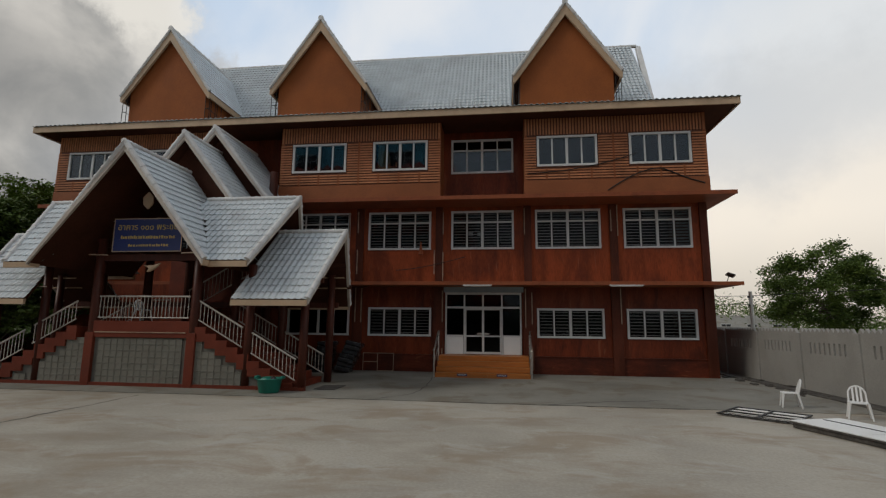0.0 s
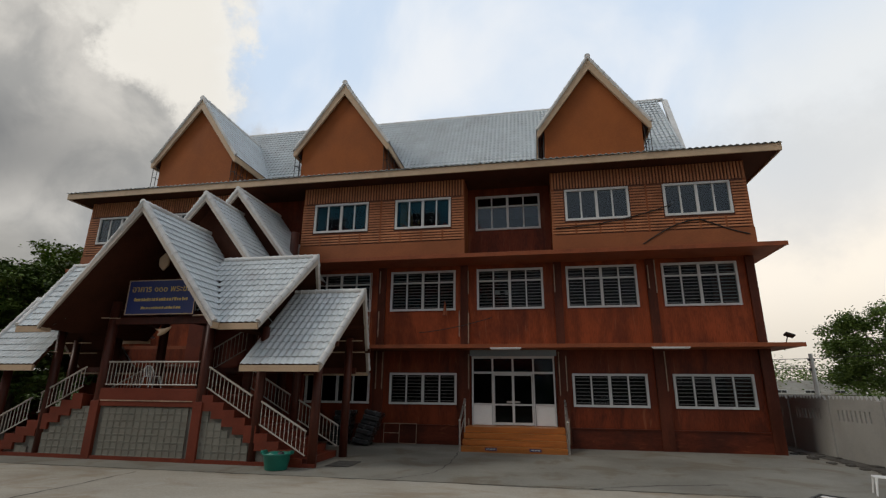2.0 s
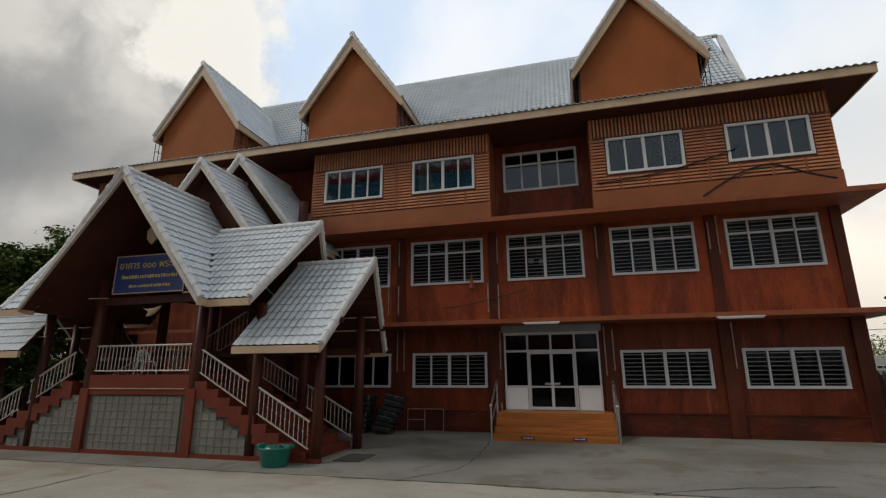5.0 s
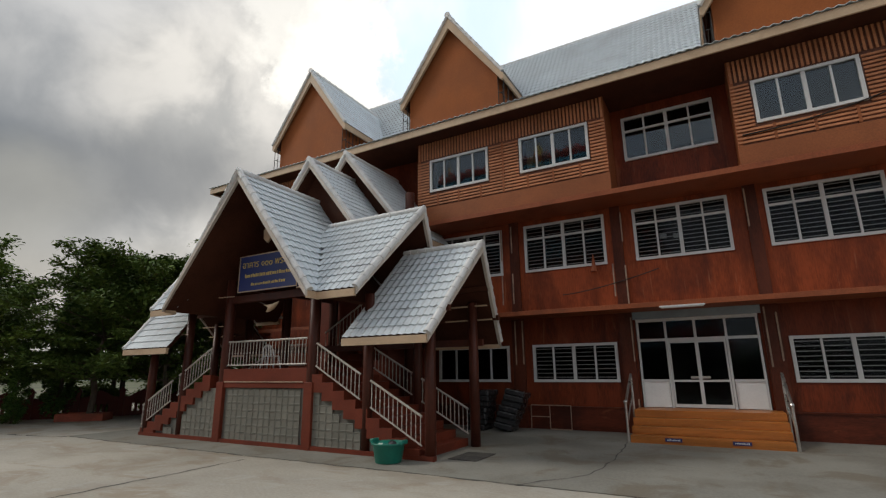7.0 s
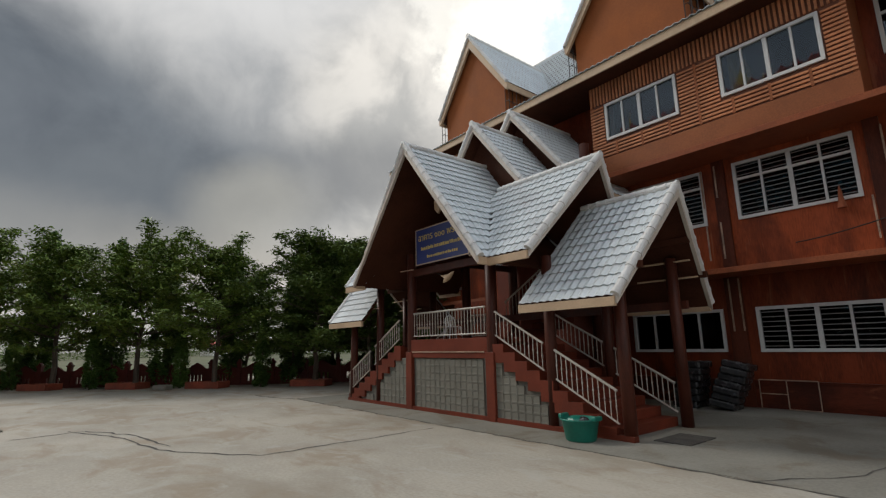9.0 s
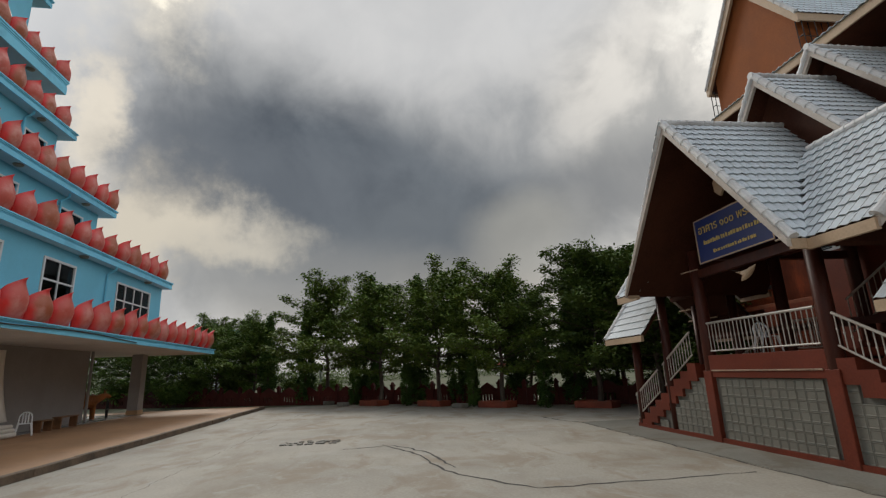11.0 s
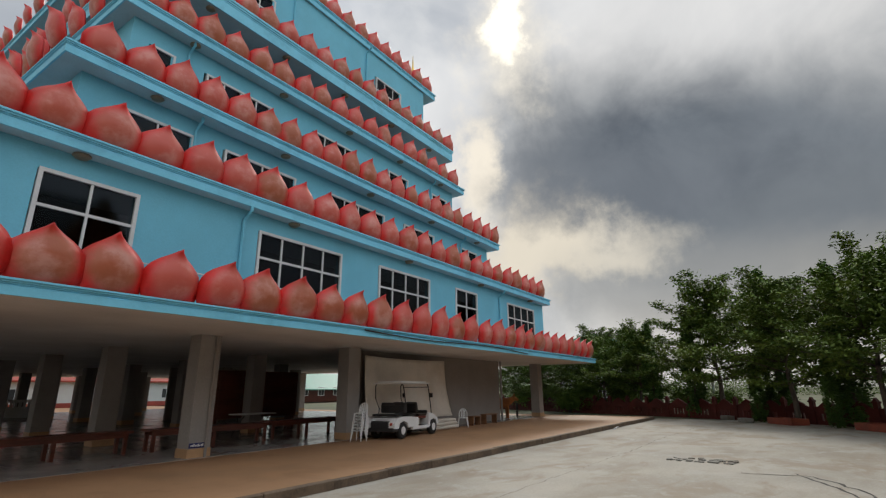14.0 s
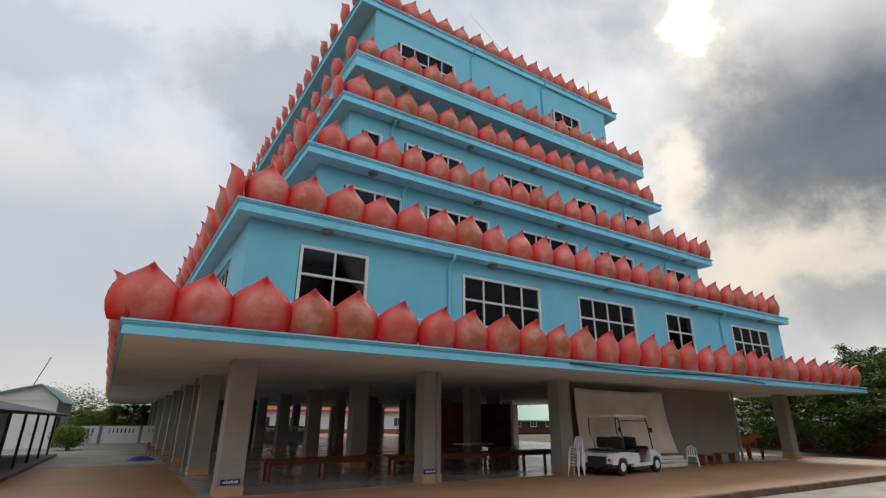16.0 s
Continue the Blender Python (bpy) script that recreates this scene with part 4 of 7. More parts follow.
for x in (-2.66, 0.55):
    h = thing("step_handrail", "slim steel handrail beside the orange steps", "handrail", Matrix.Translation((x, 17.1, 0)), "handrails at the entrance")
    part("post", tubes(((x, 17.0, 0.0), (x, 17.0, 0.86), 0.028), sides=8), STEEL, h)
    part("post", tubes(((x, 18.1, 0.0), (x, 18.1, 1.5), 0.028), sides=8), STEEL, h)
    part("rail", tubes(((x, 17.0, 0.86), (x, 18.1, 1.5), 0.03), ((x, 17.0, 0.4), (x, 18.1, 1.05), 0.018), sides=8), STEEL, h)
    part("ball_cap", lathe(((0.012, 0), (0.04, 0.02), (0.045, 0.045), (0.03, 0.075), (0.005, 0.085)), 10), STEEL, h, m=Matrix.Translation((x, 17.0, 0.85)))

door = thing("door_1", "white aluminium glazed double doors with side panels and top lights", "door", Matrix.Translation((-1.1, WY, 0.66)), kind="structure")
DX = (-2.5, -1.79, -1.1, -0.41, 0.3)
fz = (0.66, 2.90)
part("door_frame", boxes((DX[0], DX[4], WY - 0.04, WY + 0.06, 2.84, 2.92), (DX[0], DX[4], WY - 0.04, WY + 0.06, 2.33, 2.40), *[(x - 0.026, x + 0.026, WY - 0.045, WY + 0.065, 0.66, 2.92) for x in (DX[0] + 0.03, DX[1], DX[3], DX[4] - 0.03)], (DX[2] - 0.03, DX[2] + 0.03, WY - 0.04, WY + 0.06, 2.40, 2.84)), FRAME, door)
for a, b in ((DX[0], DX[1]), (DX[3], DX[4])):
    part("white_panel", boxes((a + 0.04, b - 0.04, WY - 0.01, WY + 0.03, 0.67, 1.33), bevel=0.006), WHITE_PAINT, door)
    part("pane", boxes((a + 0.035, b - 0.035, WY + 0.004, WY + 0.01, 1.33, 2.33)), GLASS, door).visible_shadow = False
    part("side_rail", boxes((a + 0.035, b - 0.035, WY - 0.035, WY + 0.05, 1.30, 1.36)), FRAME, door)
for a, b in zip(DX, DX[1:]):
    part("top_light", boxes((a + 0.03, b - 0.03, WY + 0.004, WY + 0.01, 2.40, 2.84)), GLASS, door).visible_shadow = False
for a, b, hx in ((DX[1] + 0.035, DX[2], -1), (DX[2], DX[3] - 0.035, 1)):
    leaf = part("door_leaf", boxes((a, a + 0.04, WY - 0.03, WY + 0.03, 0.68, 2.33), (b - 0.04, b, WY - 0.03, WY + 0.03, 0.68, 2.33), (a + 0.04, b - 0.04, WY - 0.03, WY + 0.03, 0.68, 0.76), (a + 0.04, b - 0.04, WY - 0.03, WY + 0.03, 2.27, 2.33), (a + 0.04, b - 0.04, WY - 0.03, WY + 0.03, 1.30, 1.35)), FRAME, door)
    part("pane", boxes((a + 0.04, b - 0.04, WY + 0.0, WY + 0.006, 0.76, 1.30), (a + 0.04, b - 0.04, WY + 0.0, WY + 0.006, 1.35, 2.27)), GLASS, leaf).visible_shadow = False
    x = DX[2] + hx * 0.13
    part("handle", boxes((x - 0.09, x + 0.09, WY - 0.075, WY - 0.03, 1.38, 1.44), bevel=0.008), STEEL, leaf, "steel door handle")
part("lintel_board", boxes((-2.56, 0.38, WY - 0.09, WY - 0.003, 2.925, 3.125)), LINTEL, door, "grey-blue board above the doors")
for x0, x1 in ((-1.75, -0.75), (3.2, 4.3)):
    tl = thing("tube_light", "white fluorescent tube fitting under the canopy edge", "lamp", Matrix.Translation(((x0 + x1) / 2, 17.5, 3.1)), "tube lights under the canopy")
    part("fitting", boxes((x0, x1, 17.49, 17.54, 3.075, 3.115), bevel=0.006), FRAME, tl)
    part("tube", tubes(((x0 + 0.04, 17.515, 3.062), (x1 - 0.04, 17.515, 3.062), 0.013)), LAMP_WHITE, tl)

# ---- stair porch ----
PC = -10.36


def mx(x, side):
    return x if side > 0 else 2 * PC - x


def slope_tiles(me, places, parent):
    for m in places:
        piece("roof_tile", me, parent, m)


PORCH_TILE = to_mesh("roof_tile", tile_mesh("roof_tile", steps=4), TILE)


def roof_z_central(x):
    return 6.45 - abs(x - PC) * 1.28


def roof_z_side(y):
    return 5.35 - abs(y - 13.97) * 1.17


def central_roof(n, y0, y1, za, half, tiles):
    """A gable facing the yard with its ridge along y."""
    ze = za - half * 1.28
    r = thing("porch_roof_%d" % n, "steep white tiled porch roof with white verge caps", "roof", Matrix.Translation((PC, y0, ze)), kind="structure")
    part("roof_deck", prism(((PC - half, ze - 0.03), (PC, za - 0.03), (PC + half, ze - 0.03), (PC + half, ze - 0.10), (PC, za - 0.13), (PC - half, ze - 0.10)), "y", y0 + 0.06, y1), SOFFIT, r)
    ln = math.hypot(half, za - ze)
    for s in (1, -1):
        def keep(p, s=s):
            if n == 1 and abs(p.x - PC) > 1.3 and p.y > 12.1 and p.z < roof_z_side(p.y) - 0.16:
                return False
            return True
        corner = (PC + half, y0 + 0.17, ze) if s > 0 else (PC - half, y1, ze)
        ac = (0, 1, 0) if s > 0 else (0, -1, 0)
        places = tiled_slope(corner, ac, (-s * half, -0.17 if n == 1 else 0, za - ze), y1 - y0 - 0.1, ln, keep)
        if tiles and s > 0:
            slope_tiles(PORCH_TILE, places, r)
        else:
            joined_tiles("roof_tiles", places, r)
        part("barge_board", prism(((PC + s * (half + 0.02), ze - 0.0), (PC, za + 0.02), (PC, za - 0.2), (PC + s * (half + 0.02), ze - 0.11))[::s], "y", y0 - 0.002 * s, y0 + 0.07), BARGE, r)
        ridge_caps((PC + s * (half + 0.02), y0 + 0.12, ze + 0.03), (PC, y0 + 0.02, za + 0.05), r, 0.075, 0.30)
        part("eave_board", boxes((PC + s * half - 0.03, PC + s * half + 0.03, y0 + 0.07, y0 + (0.35 if n == 1 else 2.5), ze - 0.14, ze + 0.01)), FASCIA, r)
    ridge_caps((PC, y0 - 0.05, za + 0.05), (PC, y1, za + 0.05), r, 0.07, 0.2)
    if n > 1:
        part("gable_panel", prism(((PC - half + 0.1, ze - 0.1), (PC, za - 0.16), (PC + half - 0.1, ze - 0.1)), "y", y0 + 0.45, y0 + 0.5), SOFFIT, r, "dark brown gable infill")
    return r


central_roof(1, 11.87, 15.6, 6.45, 2.46, True)
central_roof(2, 14.2, 17.2, 7.66, 2.3, True)
central_roof(3, 15.77, 18.7, 8.48, 2.2, False)


def side_roof(n, side, xr, yr, zr, xe, ye, ze, depth, tiles, limit=None):
    """A gable that faces sideways, its ridge along x; xr, xe: outer ends of ridge and eave."""
    r = thing("porch_roof_%d" % n, "white tiled side roof of the stair porch", "roof", Matrix.Translation((mx(xe, side), ye, ze)), kind="structure")
    dy, lean = yr - ye, xr - xe
    run = Vector((lean * side, dy, zr - ze))
    for back in (1, -1):
        u = Vector((lean * side, dy * back, zr - ze))
        y_e = ye if back > 0 else 2 * yr - ye
        # x order so that across x up points off the roof
        start = min(mx(xe, side), mx(xe - depth, side))
        if back > 0:
            corner, ac = (start, y_e, ze), (1, 0, 0)
        else:
            corner, ac = (start + depth, y_e, ze), (-1, 0, 0)
        places = tiled_slope(corner, ac, u, depth, u.length, limit)
        if tiles and back > 0:
            slope_tiles(PORCH_TILE, places, r)
        else:
            joined_tiles("roof_tiles", places, r)
        bm = bmesh.new()
        a = [Vector((mx(xe, side), y_e, ze)), Vector((mx(xe - (depth if depth < 2.5 else 1.0), side), y_e, ze)), Vector((mx(xr - depth, side), yr, zr)), Vector((mx(xr, side), yr, zr))]
        lo = [bm.verts.new(p + Vector((0, 0, -0.10))) for p in a]
        hi = [bm.verts.new(p + Vector((0, 0, -0.02))) for p in a]
        bm.faces.new(lo)
        bm.faces.new(hi)
        for i in range(4):
            bm.faces.new((lo[i], lo[(i + 1) % 4], hi[(i + 1) % 4], hi[i]))
        part("roof_deck", bm, SOFFIT, r)
        # barge board along the outer end
        bm = bmesh.new()
        p0, p1 = Vector((mx(xe, side), y_e, ze)), Vector((mx(xr, side), yr, zr))
        q = []
        for p, d in ((p0, 0.12), (p1, 0.18)):
            for dz in (0.02, -d):
                for dx in (-0.035, 0.035):
                    q.append(bm.verts.new(p + Vector((dx, 0, dz))))
        for f in ((0, 1, 5, 4), (2, 6, 7, 3), (0, 4, 6, 2), (1, 3, 7, 5), (0, 2, 3, 1), (4, 5, 7, 6)):
            bm.faces.new([q[i] for i in f])
        part("barge_board", bm, BARGE, r)
        ridge_caps(p0 + Vector((0, 0, 0.03)), p1 + Vector((0, 0, 0.05)), r, 0.075, 0.30)
        x0, x1 = sorted((mx(xe, side), mx(xe - (depth if depth < 2.5 else 1.05), side)))
        part("eave_board", boxes((x0, x1, y_e - 0.04, y_e + 0.03, ze - 0.15, ze + 0.0)), FASCIA, r)
    ridge_caps((mx(xr + 0.05, side), yr, zr + 0.05), (mx(xr - depth, side), yr, zr + 0.05), r, 0.07, 0.2)
    # purlins seen from below
    if depth < 2.5:
        part("purlin", boxes(*[(*sorted((mx(xr - 0.15, side), mx(xr - depth, side))), yr - 0.04 + k * 0.75, yr + 0.04 + k * 0.75, zr - 0.32 - abs(k) * 0.78, zr - 0.2 - abs(k) * 0.78) for k in (-1.6, -0.8, 0, 0.8, 1.6)]), SOFFIT, r)


    if depth < 2.5:
        for k in (0.25, 0.55):
            x0, x1 = sorted((mx(xr - 0.25, side), mx(xr - 1.5, side)))
            part("batten", boxes((x0, x1, yr + 0.9 * k + 0.5, yr + 0.9 * k + 0.55, zr - 1.02 - k, zr - 0.99 - k)), FASCIA, r, "pale batten under the roof")


for side in (1, -1):
    side_roof(4 if side > 0 else 5, side, -6.31, 13.97, 5.35, -6.85, 12.22, 3.3, 2.9, True, lambda p: p.z > roof_z_central(p.x) + 0.03)
    side_roof(6 if side > 0 else 7, side, -4.93, 14.2, 4.37, -5.3, 12.47, 2.32, 2.05, True)

porch = thing("stair_porch", "red-brown double staircase porch with vent block walls", "staircase", Matrix.Translation((PC, 13.0, 0)), kind="structure")
COLX = (-14.83, -13.3, -11.7, -8.68, -7.1, -5.57)
for x, tops in zip(COLX, ((2.75, 3.2), (3.3, 3.3), (4.05, 4.05), (4.05, 4.05), (3.3, 3.3), (2.75, 3.2))):
    for y, top in zip((13.03, 14.98), tops):
        w = 0.13 if abs(x - PC) < 2 else 0.112
        part("post", lathe(((w, 0), (w, top * 0.5), (w * 0.96, top)), 14), COLUMN, porch, m=Matrix.Translation((x, y, 0)), smooth_faces=True)
for x in (-11.7, -8.68):
    part("post", lathe(((0.15, 0), (0.145, 7.2)), 14), COLUMN, porch, m=Matrix.Translation((x, 17.0, 0)), smooth_faces=True)
part("beam", boxes((-11.7, -8.68, 12.98, 13.1, 3.42, 3.6), (-11.7, -8.68, 15.1, 15.22, 3.9, 4.1), (-11.76, -11.64, 13.1, 17.0, 3.85, 4.03), (-8.74, -8.62, 13.1, 17.0, 3.85, 4.03), (-15.0, -5.4, 15.1, 15.2, 2.2, 2.36)), COLUMN, porch)
part("landing", boxes((-11.75, -8.6, 12.98, 15.1, 1.62, 1.75), (-11.75, -8.6, 12.93, 12.98, 1.30, 1.75), bevel=0.006), STAIR_RED, porch)
part("edge_strip", boxes((-11.55, -8.85, 12.905, 12.93, 1.425, 1.455), bevel=0.004), CONDUIT, porch, "worn pale strip along the landing edge")
for x in (-11.7, -8.68):
    part("pier", boxes((x - 0.128, x + 0.128, 12.9, 13.165, 0.0, 1.44), bevel=0.01), STAIR_RED, porch, "red-brown painted pier at the post foot")
part("base_strip", boxes((-15.0, -5.45, 12.92, 13.05, 0.0, 0.1)), STAIR_RED, porch)
part("core_wall", boxes((-11.75, -8.6, 12.998, 13.15, 0.05, 1.3)), BLOCK_DARK, porch)
N, RISE, RUN = 10, 0.175, 0.315


def tread_top(x):
    """Height of the stair over the ground at x, on either side."""
    d = abs(x - PC) - 1.76
    if d < 0:
        return 1.75
    return 1.75 - RISE * (int(d / RUN) + 1)


for side in (1, -1):
    for i in range(N - 1):
        a, b = PC + side * (1.76 + RUN * i), PC + side * (1.76 + RUN * (i + 1))
        z = 1.75 - RISE * (i + 1)
        part("step", boxes((min(a, b), max(a, b), 13.06, 15.0, max(0.0, z - 0.4), z), bevel=0.004), STAIR_RED, porch)
        part("stringer_block", boxes((min(a, b), max(a, b), 12.93, 13.06, max(0.0, z - 0.36), z + 0.03)), STAIR_RED, porch)
        part("side_core", boxes((min(a, b), max(a, b), 12.998, 13.058, 0.0, max(0.02, z - 0.36))), BLOCK_DARK, porch)


def vent_block():
    """A pressed block: a thin rim round a sunk face."""
    w, h, d = 0.187, 0.164, 0.07
    bm = bmesh.new()
    rings = []
    for inset, y in ((0.0, d), (0.0, 0.003), (0.003, 0.0), (0.014, 0.0), (0.024, 0.007)):
        a, b = w / 2 - inset, h / 2 - inset
        rings.append([bm.verts.new((x, y, h / 2 + z)) for x, z in ((-a, -b), (a, -b), (a, b), (-a, b))])
    for p, q in zip(rings, rings[1:]):
        for i in range(4):
            bm.faces.new((p[i], p[(i + 1) % 4], q[(i + 1) % 4], q[i]))
    bm.faces.new(rings[-1])
    return bm


BLOCK_ME = to_mesh("vent_block", vent_block(), BLOCK)
for i in range(49):
    x = -14.93 + 0.193 * (i + 0.5)
    if any(abs(x - c) < 0.2 for c in COLX):
        continue
    for j in range(7):
        z = 0.1 + 0.17 * j
        if z + 0.17 < min(1.32, tread_top(x - 0.09) - 0.28, tread_top(x + 0.09) - 0.28):
            piece("vent_block", BLOCK_ME, porch, Matrix.Translation((x, 12.965, z)))


def railing(a, b, top_a, top_b, bot_a, bot_b, label, spacing=0.115):
    """A straight railing between two plan points."""
    r = thing("railing", label, "railing", Matrix.Translation((a[0], a[1], bot_a)), "white railings of the stair porch")
    A, B = Vector((*a, 0)), Vector((*b, 0))
    part("top_rail", tubes(((*a, top_a), (*b, top_b), 0.024), sides=8), RAIL, r)
    part("bottom_rail", tubes(((*a, bot_a), (*b, bot_b), 0.018), sides=6), RAIL, r)
    n = max(2, round((B - A).length / spacing))
    h = ((top_a - bot_a) + (top_b - bot_b)) / 2
    me = to_mesh("baluster", lathe(((0.010, 0), (0.010, h * 0.45), (0.019, h * 0.5), (0.010, h * 0.55), (0.010, h)), 6), RAIL)
    for i in range(n + 1):
        f = (i + 0.3) / (n + 0.6)
        p = A.lerp(B, f)
        p.z = bot_a + (bot_b - bot_a) * f
        piece("baluster", me, r, Matrix.Translation(p))
    return r


railing((-11.53, 12.96), (-8.82, 12.96), 2.42, 2.42, 1.84, 1.84, "white steel railing along the stair landing")
railing((-11.53, 15.0), (-10.9, 15.0), 2.42, 2.42, 1.84, 1.84, "white steel railing along the stair landing")
for side in (1, -1):
    for y in (12.96, 14.95):
        railing((mx(-8.52, side), y), (mx(-7.24, side), y), 2.29, 1.60, 1.79, 1.09, "white steel stair railing between dark posts")
        railing((mx(-6.97, side), y), (mx(-5.72, side), y), 1.47, 0.80, 0.94, 0.27, "white steel stair railing between dark posts")

# upper flight to the middle floor, behind the landing
upper = thing("upper_stair", "dark stair flight rising to the middle floor", "staircase", Matrix.Translation((-10.2, 15.6, 1.75)), kind="structure")
for i in range(9):
    x = -10.6 + 0.3 * i
    part("step", boxes((x, x + 0.31, 15.5, 16.9, 1.75 + 0.17 * i - 0.12, 1.75 + 0.17 * (i + 1))), STAIR_RED, upper)
part("back_landing", boxes((-13.2, -10.6, 15.1, 17.0, 1.6, 1.75), (-7.9, -6.6, 15.4, 18.7, 3.17, 3.3)), STAIR_RED, upper)
part("back_wall", boxes((-12.6, -8.0, 17.2, 17.3, 0.0, 4.2)), STAIR_RED, upper, "red-brown rendered wall behind the stair")
railing((-10.6, 15.45), (-7.95, 15.45), 2.75, 4.25, 2.1, 3.6, "dark-lit steel railing of the upper flight", 0.13)
part("dim_wall", boxes((-15.0, -12.6, 17.3, 17.4, 0.0, 3.1)), WOOD_WALL, upper)

# sign board
sign = thing("sign_board", "blue sign board with yellow lettering over the landing", "sign", Matrix.Translation((-10.2, 12.86, 3.65)))
part("board", boxes((-11.24, -9.14, 12.84, 12.88, 3.65, 4.60)), SIGN, sign)
part("border", boxes((-11.24, -9.14, 12.83, 12.84, 3.65, 3.675), (-11.24, -9.14, 12.83, 12.84, 4.575, 4.60), (-11.24, -11.215, 12.83, 12.84, 3.675, 4.575), (-9.165, -9.14, 12.83, 12.84, 3.675, 4.575)), FASCIA, sign)


def writing(body, size, x, y, z, parent, material, label=""):
    c = bpy.data.curves.new("writing", "FONT")
    c.body, c.size, c.extrude = body, size, 0.003
    c.align_x = "CENTER"
    tmp = bpy.data.objects.new("writing", c)
    me = bpy.data.meshes.new_from_object(tmp)
    bpy.data.objects.remove(tmp)
    me.materials.clear()
    me.materials.append(material)
    ob = new("writing", me)
    ob.parent = parent
    ob.matrix_basis = WORLD[parent.name].inverted() @ pose(x, y, z, 90, 0, 0)
    if label:
        ob["label"] = label
    return ob


writing("อาคาร ๑๐๐ พระขน", 0.25, -10.19, 12.828, 4.27, sign, GOLD_PAINT, "yellow lettering")
bm = bmesh.new()
rng = random.Random(8)
for z, x0, x1, h in ((4.02, -11.0, -9.4, 0.085), (3.80, -10.75, -9.6, 0.065)):
    x = x0
    while x < x1:
        w = rng.uniform(0.03, 0.06)
        bm_box(bm, x, x + w, 12.832, 12.84, z, z + h * rng.uniform(0.75, 1.1))
        x += w + rng.uniform(0.015, 0.04)
part("small_writing", bm, GOLD_PAINT, sign)["kind"] = "stuff"
emb = tagged(part("emblem", prism(((-10.44, 5.0), (-10.30, 4.87), (-10.16, 5.02), (-10.16, 5.24), (-10.30, 5.37), (-10.46, 5.21)), "y", 12.86, 12.91), FASCIA), "pale carved emblem under the porch gable", "emblem")
for a, b, r in (((-11.9, 12.8, 3.58), (-11.3, 12.8, 3.56), 0.015), ((-9.1, 12.8, 3.6), (-8.4, 12.8, 3.62), 0.02), ((-14.2, 12.9, 2.72), (-13.2, 12.9, 2.68), 0.012)):
    tagged(part("eave_pipe", tubes((a, b, r)), CONDUIT), "thin pale conduit under the porch roof", "conduit", "conduits under the porch roof")

# tub, mat, wrapped stacks, wall frame
tub = thing("tub", "teal green plastic tub with bags at the stair foot", "tub", Matrix.Translation((-6.2, 12.55, 0.012)) @ Matrix.Diagonal((0.86, 0.86, 0.92, 1)))
part("body", lathe(((0.27, 0), (0.29, 0.02), (0.35, 0.34), (0.385, 0.36), (0.385, 0.385), (0.345, 0.385), (0.28, 0.05), (0.01, 0.04)), 24), GREEN_PLASTIC, tub, local=True, smooth_faces=True)
for s in (-1, 1):
    part("handle", boxes((*sorted((s * 0.43, s * 0.34)), -0.12, 0.12, 0.36, 0.44), bevel=0.015), GREEN_PLASTIC, tub, local=True)
part("bag", lathe(((0.2, 0.2), (0.24, 0.30), (0.18, 0.38), (0.08, 0.42), (0.01, 0.42)), 9), GREEN_PLASTIC, tub, "teal bag inside", local=True, m=Matrix.Translation((-0.06, 0, 0)))
part("bag", lathe(((0.1, 0.25), (0.12, 0.34), (0.07, 0.41), (0.01, 0.43)), 7), SHRINK, tub, "dark bag inside", local=True, m=Matrix.Translation((0.14, -0.06, 0)))
tagged(part("mat", boxes((-5.35, -4.75, 13.3, 14.2, 0.012, 0.026), bevel=0.004), CRACK), "dark foot mat at the foot of the stair", "mat")
for i, (x, y, s) in enumerate(((-6.05, 17.85, 1.0), (-6.85, 17.9, 1.05))):
    st = thing("wrapped_stack", "leaning stack wrapped in shiny black film", "stack", pose(x, y, 0.065, -3, 12, 4) if i == 0 else pose(x, y, 0.014), "wrapped stacks by the wall")
    for j in range(7):
        part("layer", boxes((-0.28, 0.28, -0.34, 0.34, 0.155 * j, 0.155 * j + 0.15), bevel=0.03), SHRINK, st, m=pose(0.03 * j, 0.02 * math.sin(j * 2.1), 0, 0, 0, 4 * math.sin(j * 1.7)), local=True)
fr = thing("wall_frame", "thin pale metal frame leaning on the wall", "frame", Matrix.Translation((-5.0, 18.6, 0)))
part("frame_bars", tubes(((-5.55, 18.6, 0.03), (-5.55, 18.62, 0.66), 0.012), ((-5.0, 18.6, 0.03), (-5.0, 18.62, 0.66), 0.012), ((-4.4, 18.6, 0.03), (-4.4, 18.62, 0.66), 0.012), ((-5.55, 18.62, 0.66), (-4.4, 18.62, 0.66), 0.012), ((-5.55, 18.6, 0.35), (-5.0, 18.6, 0.35), 0.012), ((-5.0, 18.6, 0.03), (-4.4, 18.6, 0.03), 0.012), sides=5), CONDUIT, fr)
gun = tagged(part("wall_cone", lathe(((0.09, 0), (0.06, 0.15), (0.03, 0.4), (0.01, 0.5)), 10), CANOPY, m=pose(-3.45, 18.62, 4.35, 0, 0, 0)), "faded orange cone hung on the wall", "cone")
fl = thing("floodlight", "small black floodlight on the canopy end", "lamp", Matrix.Translation((7.0, 17.7, 3.22)))
part("bracket", tubes(((7.0, 17.7, 3.21), (7.05, 17.65, 3.42), 0.015)), METAL_DARK, fl)
part("head", boxes((-0.13, 0.13, -0.09, 0.09, -0.02, 0.03), bevel=0.01), METAL_DARK, fl, m=pose(7.08, 17.6, 3.44, -25, 20, 0))
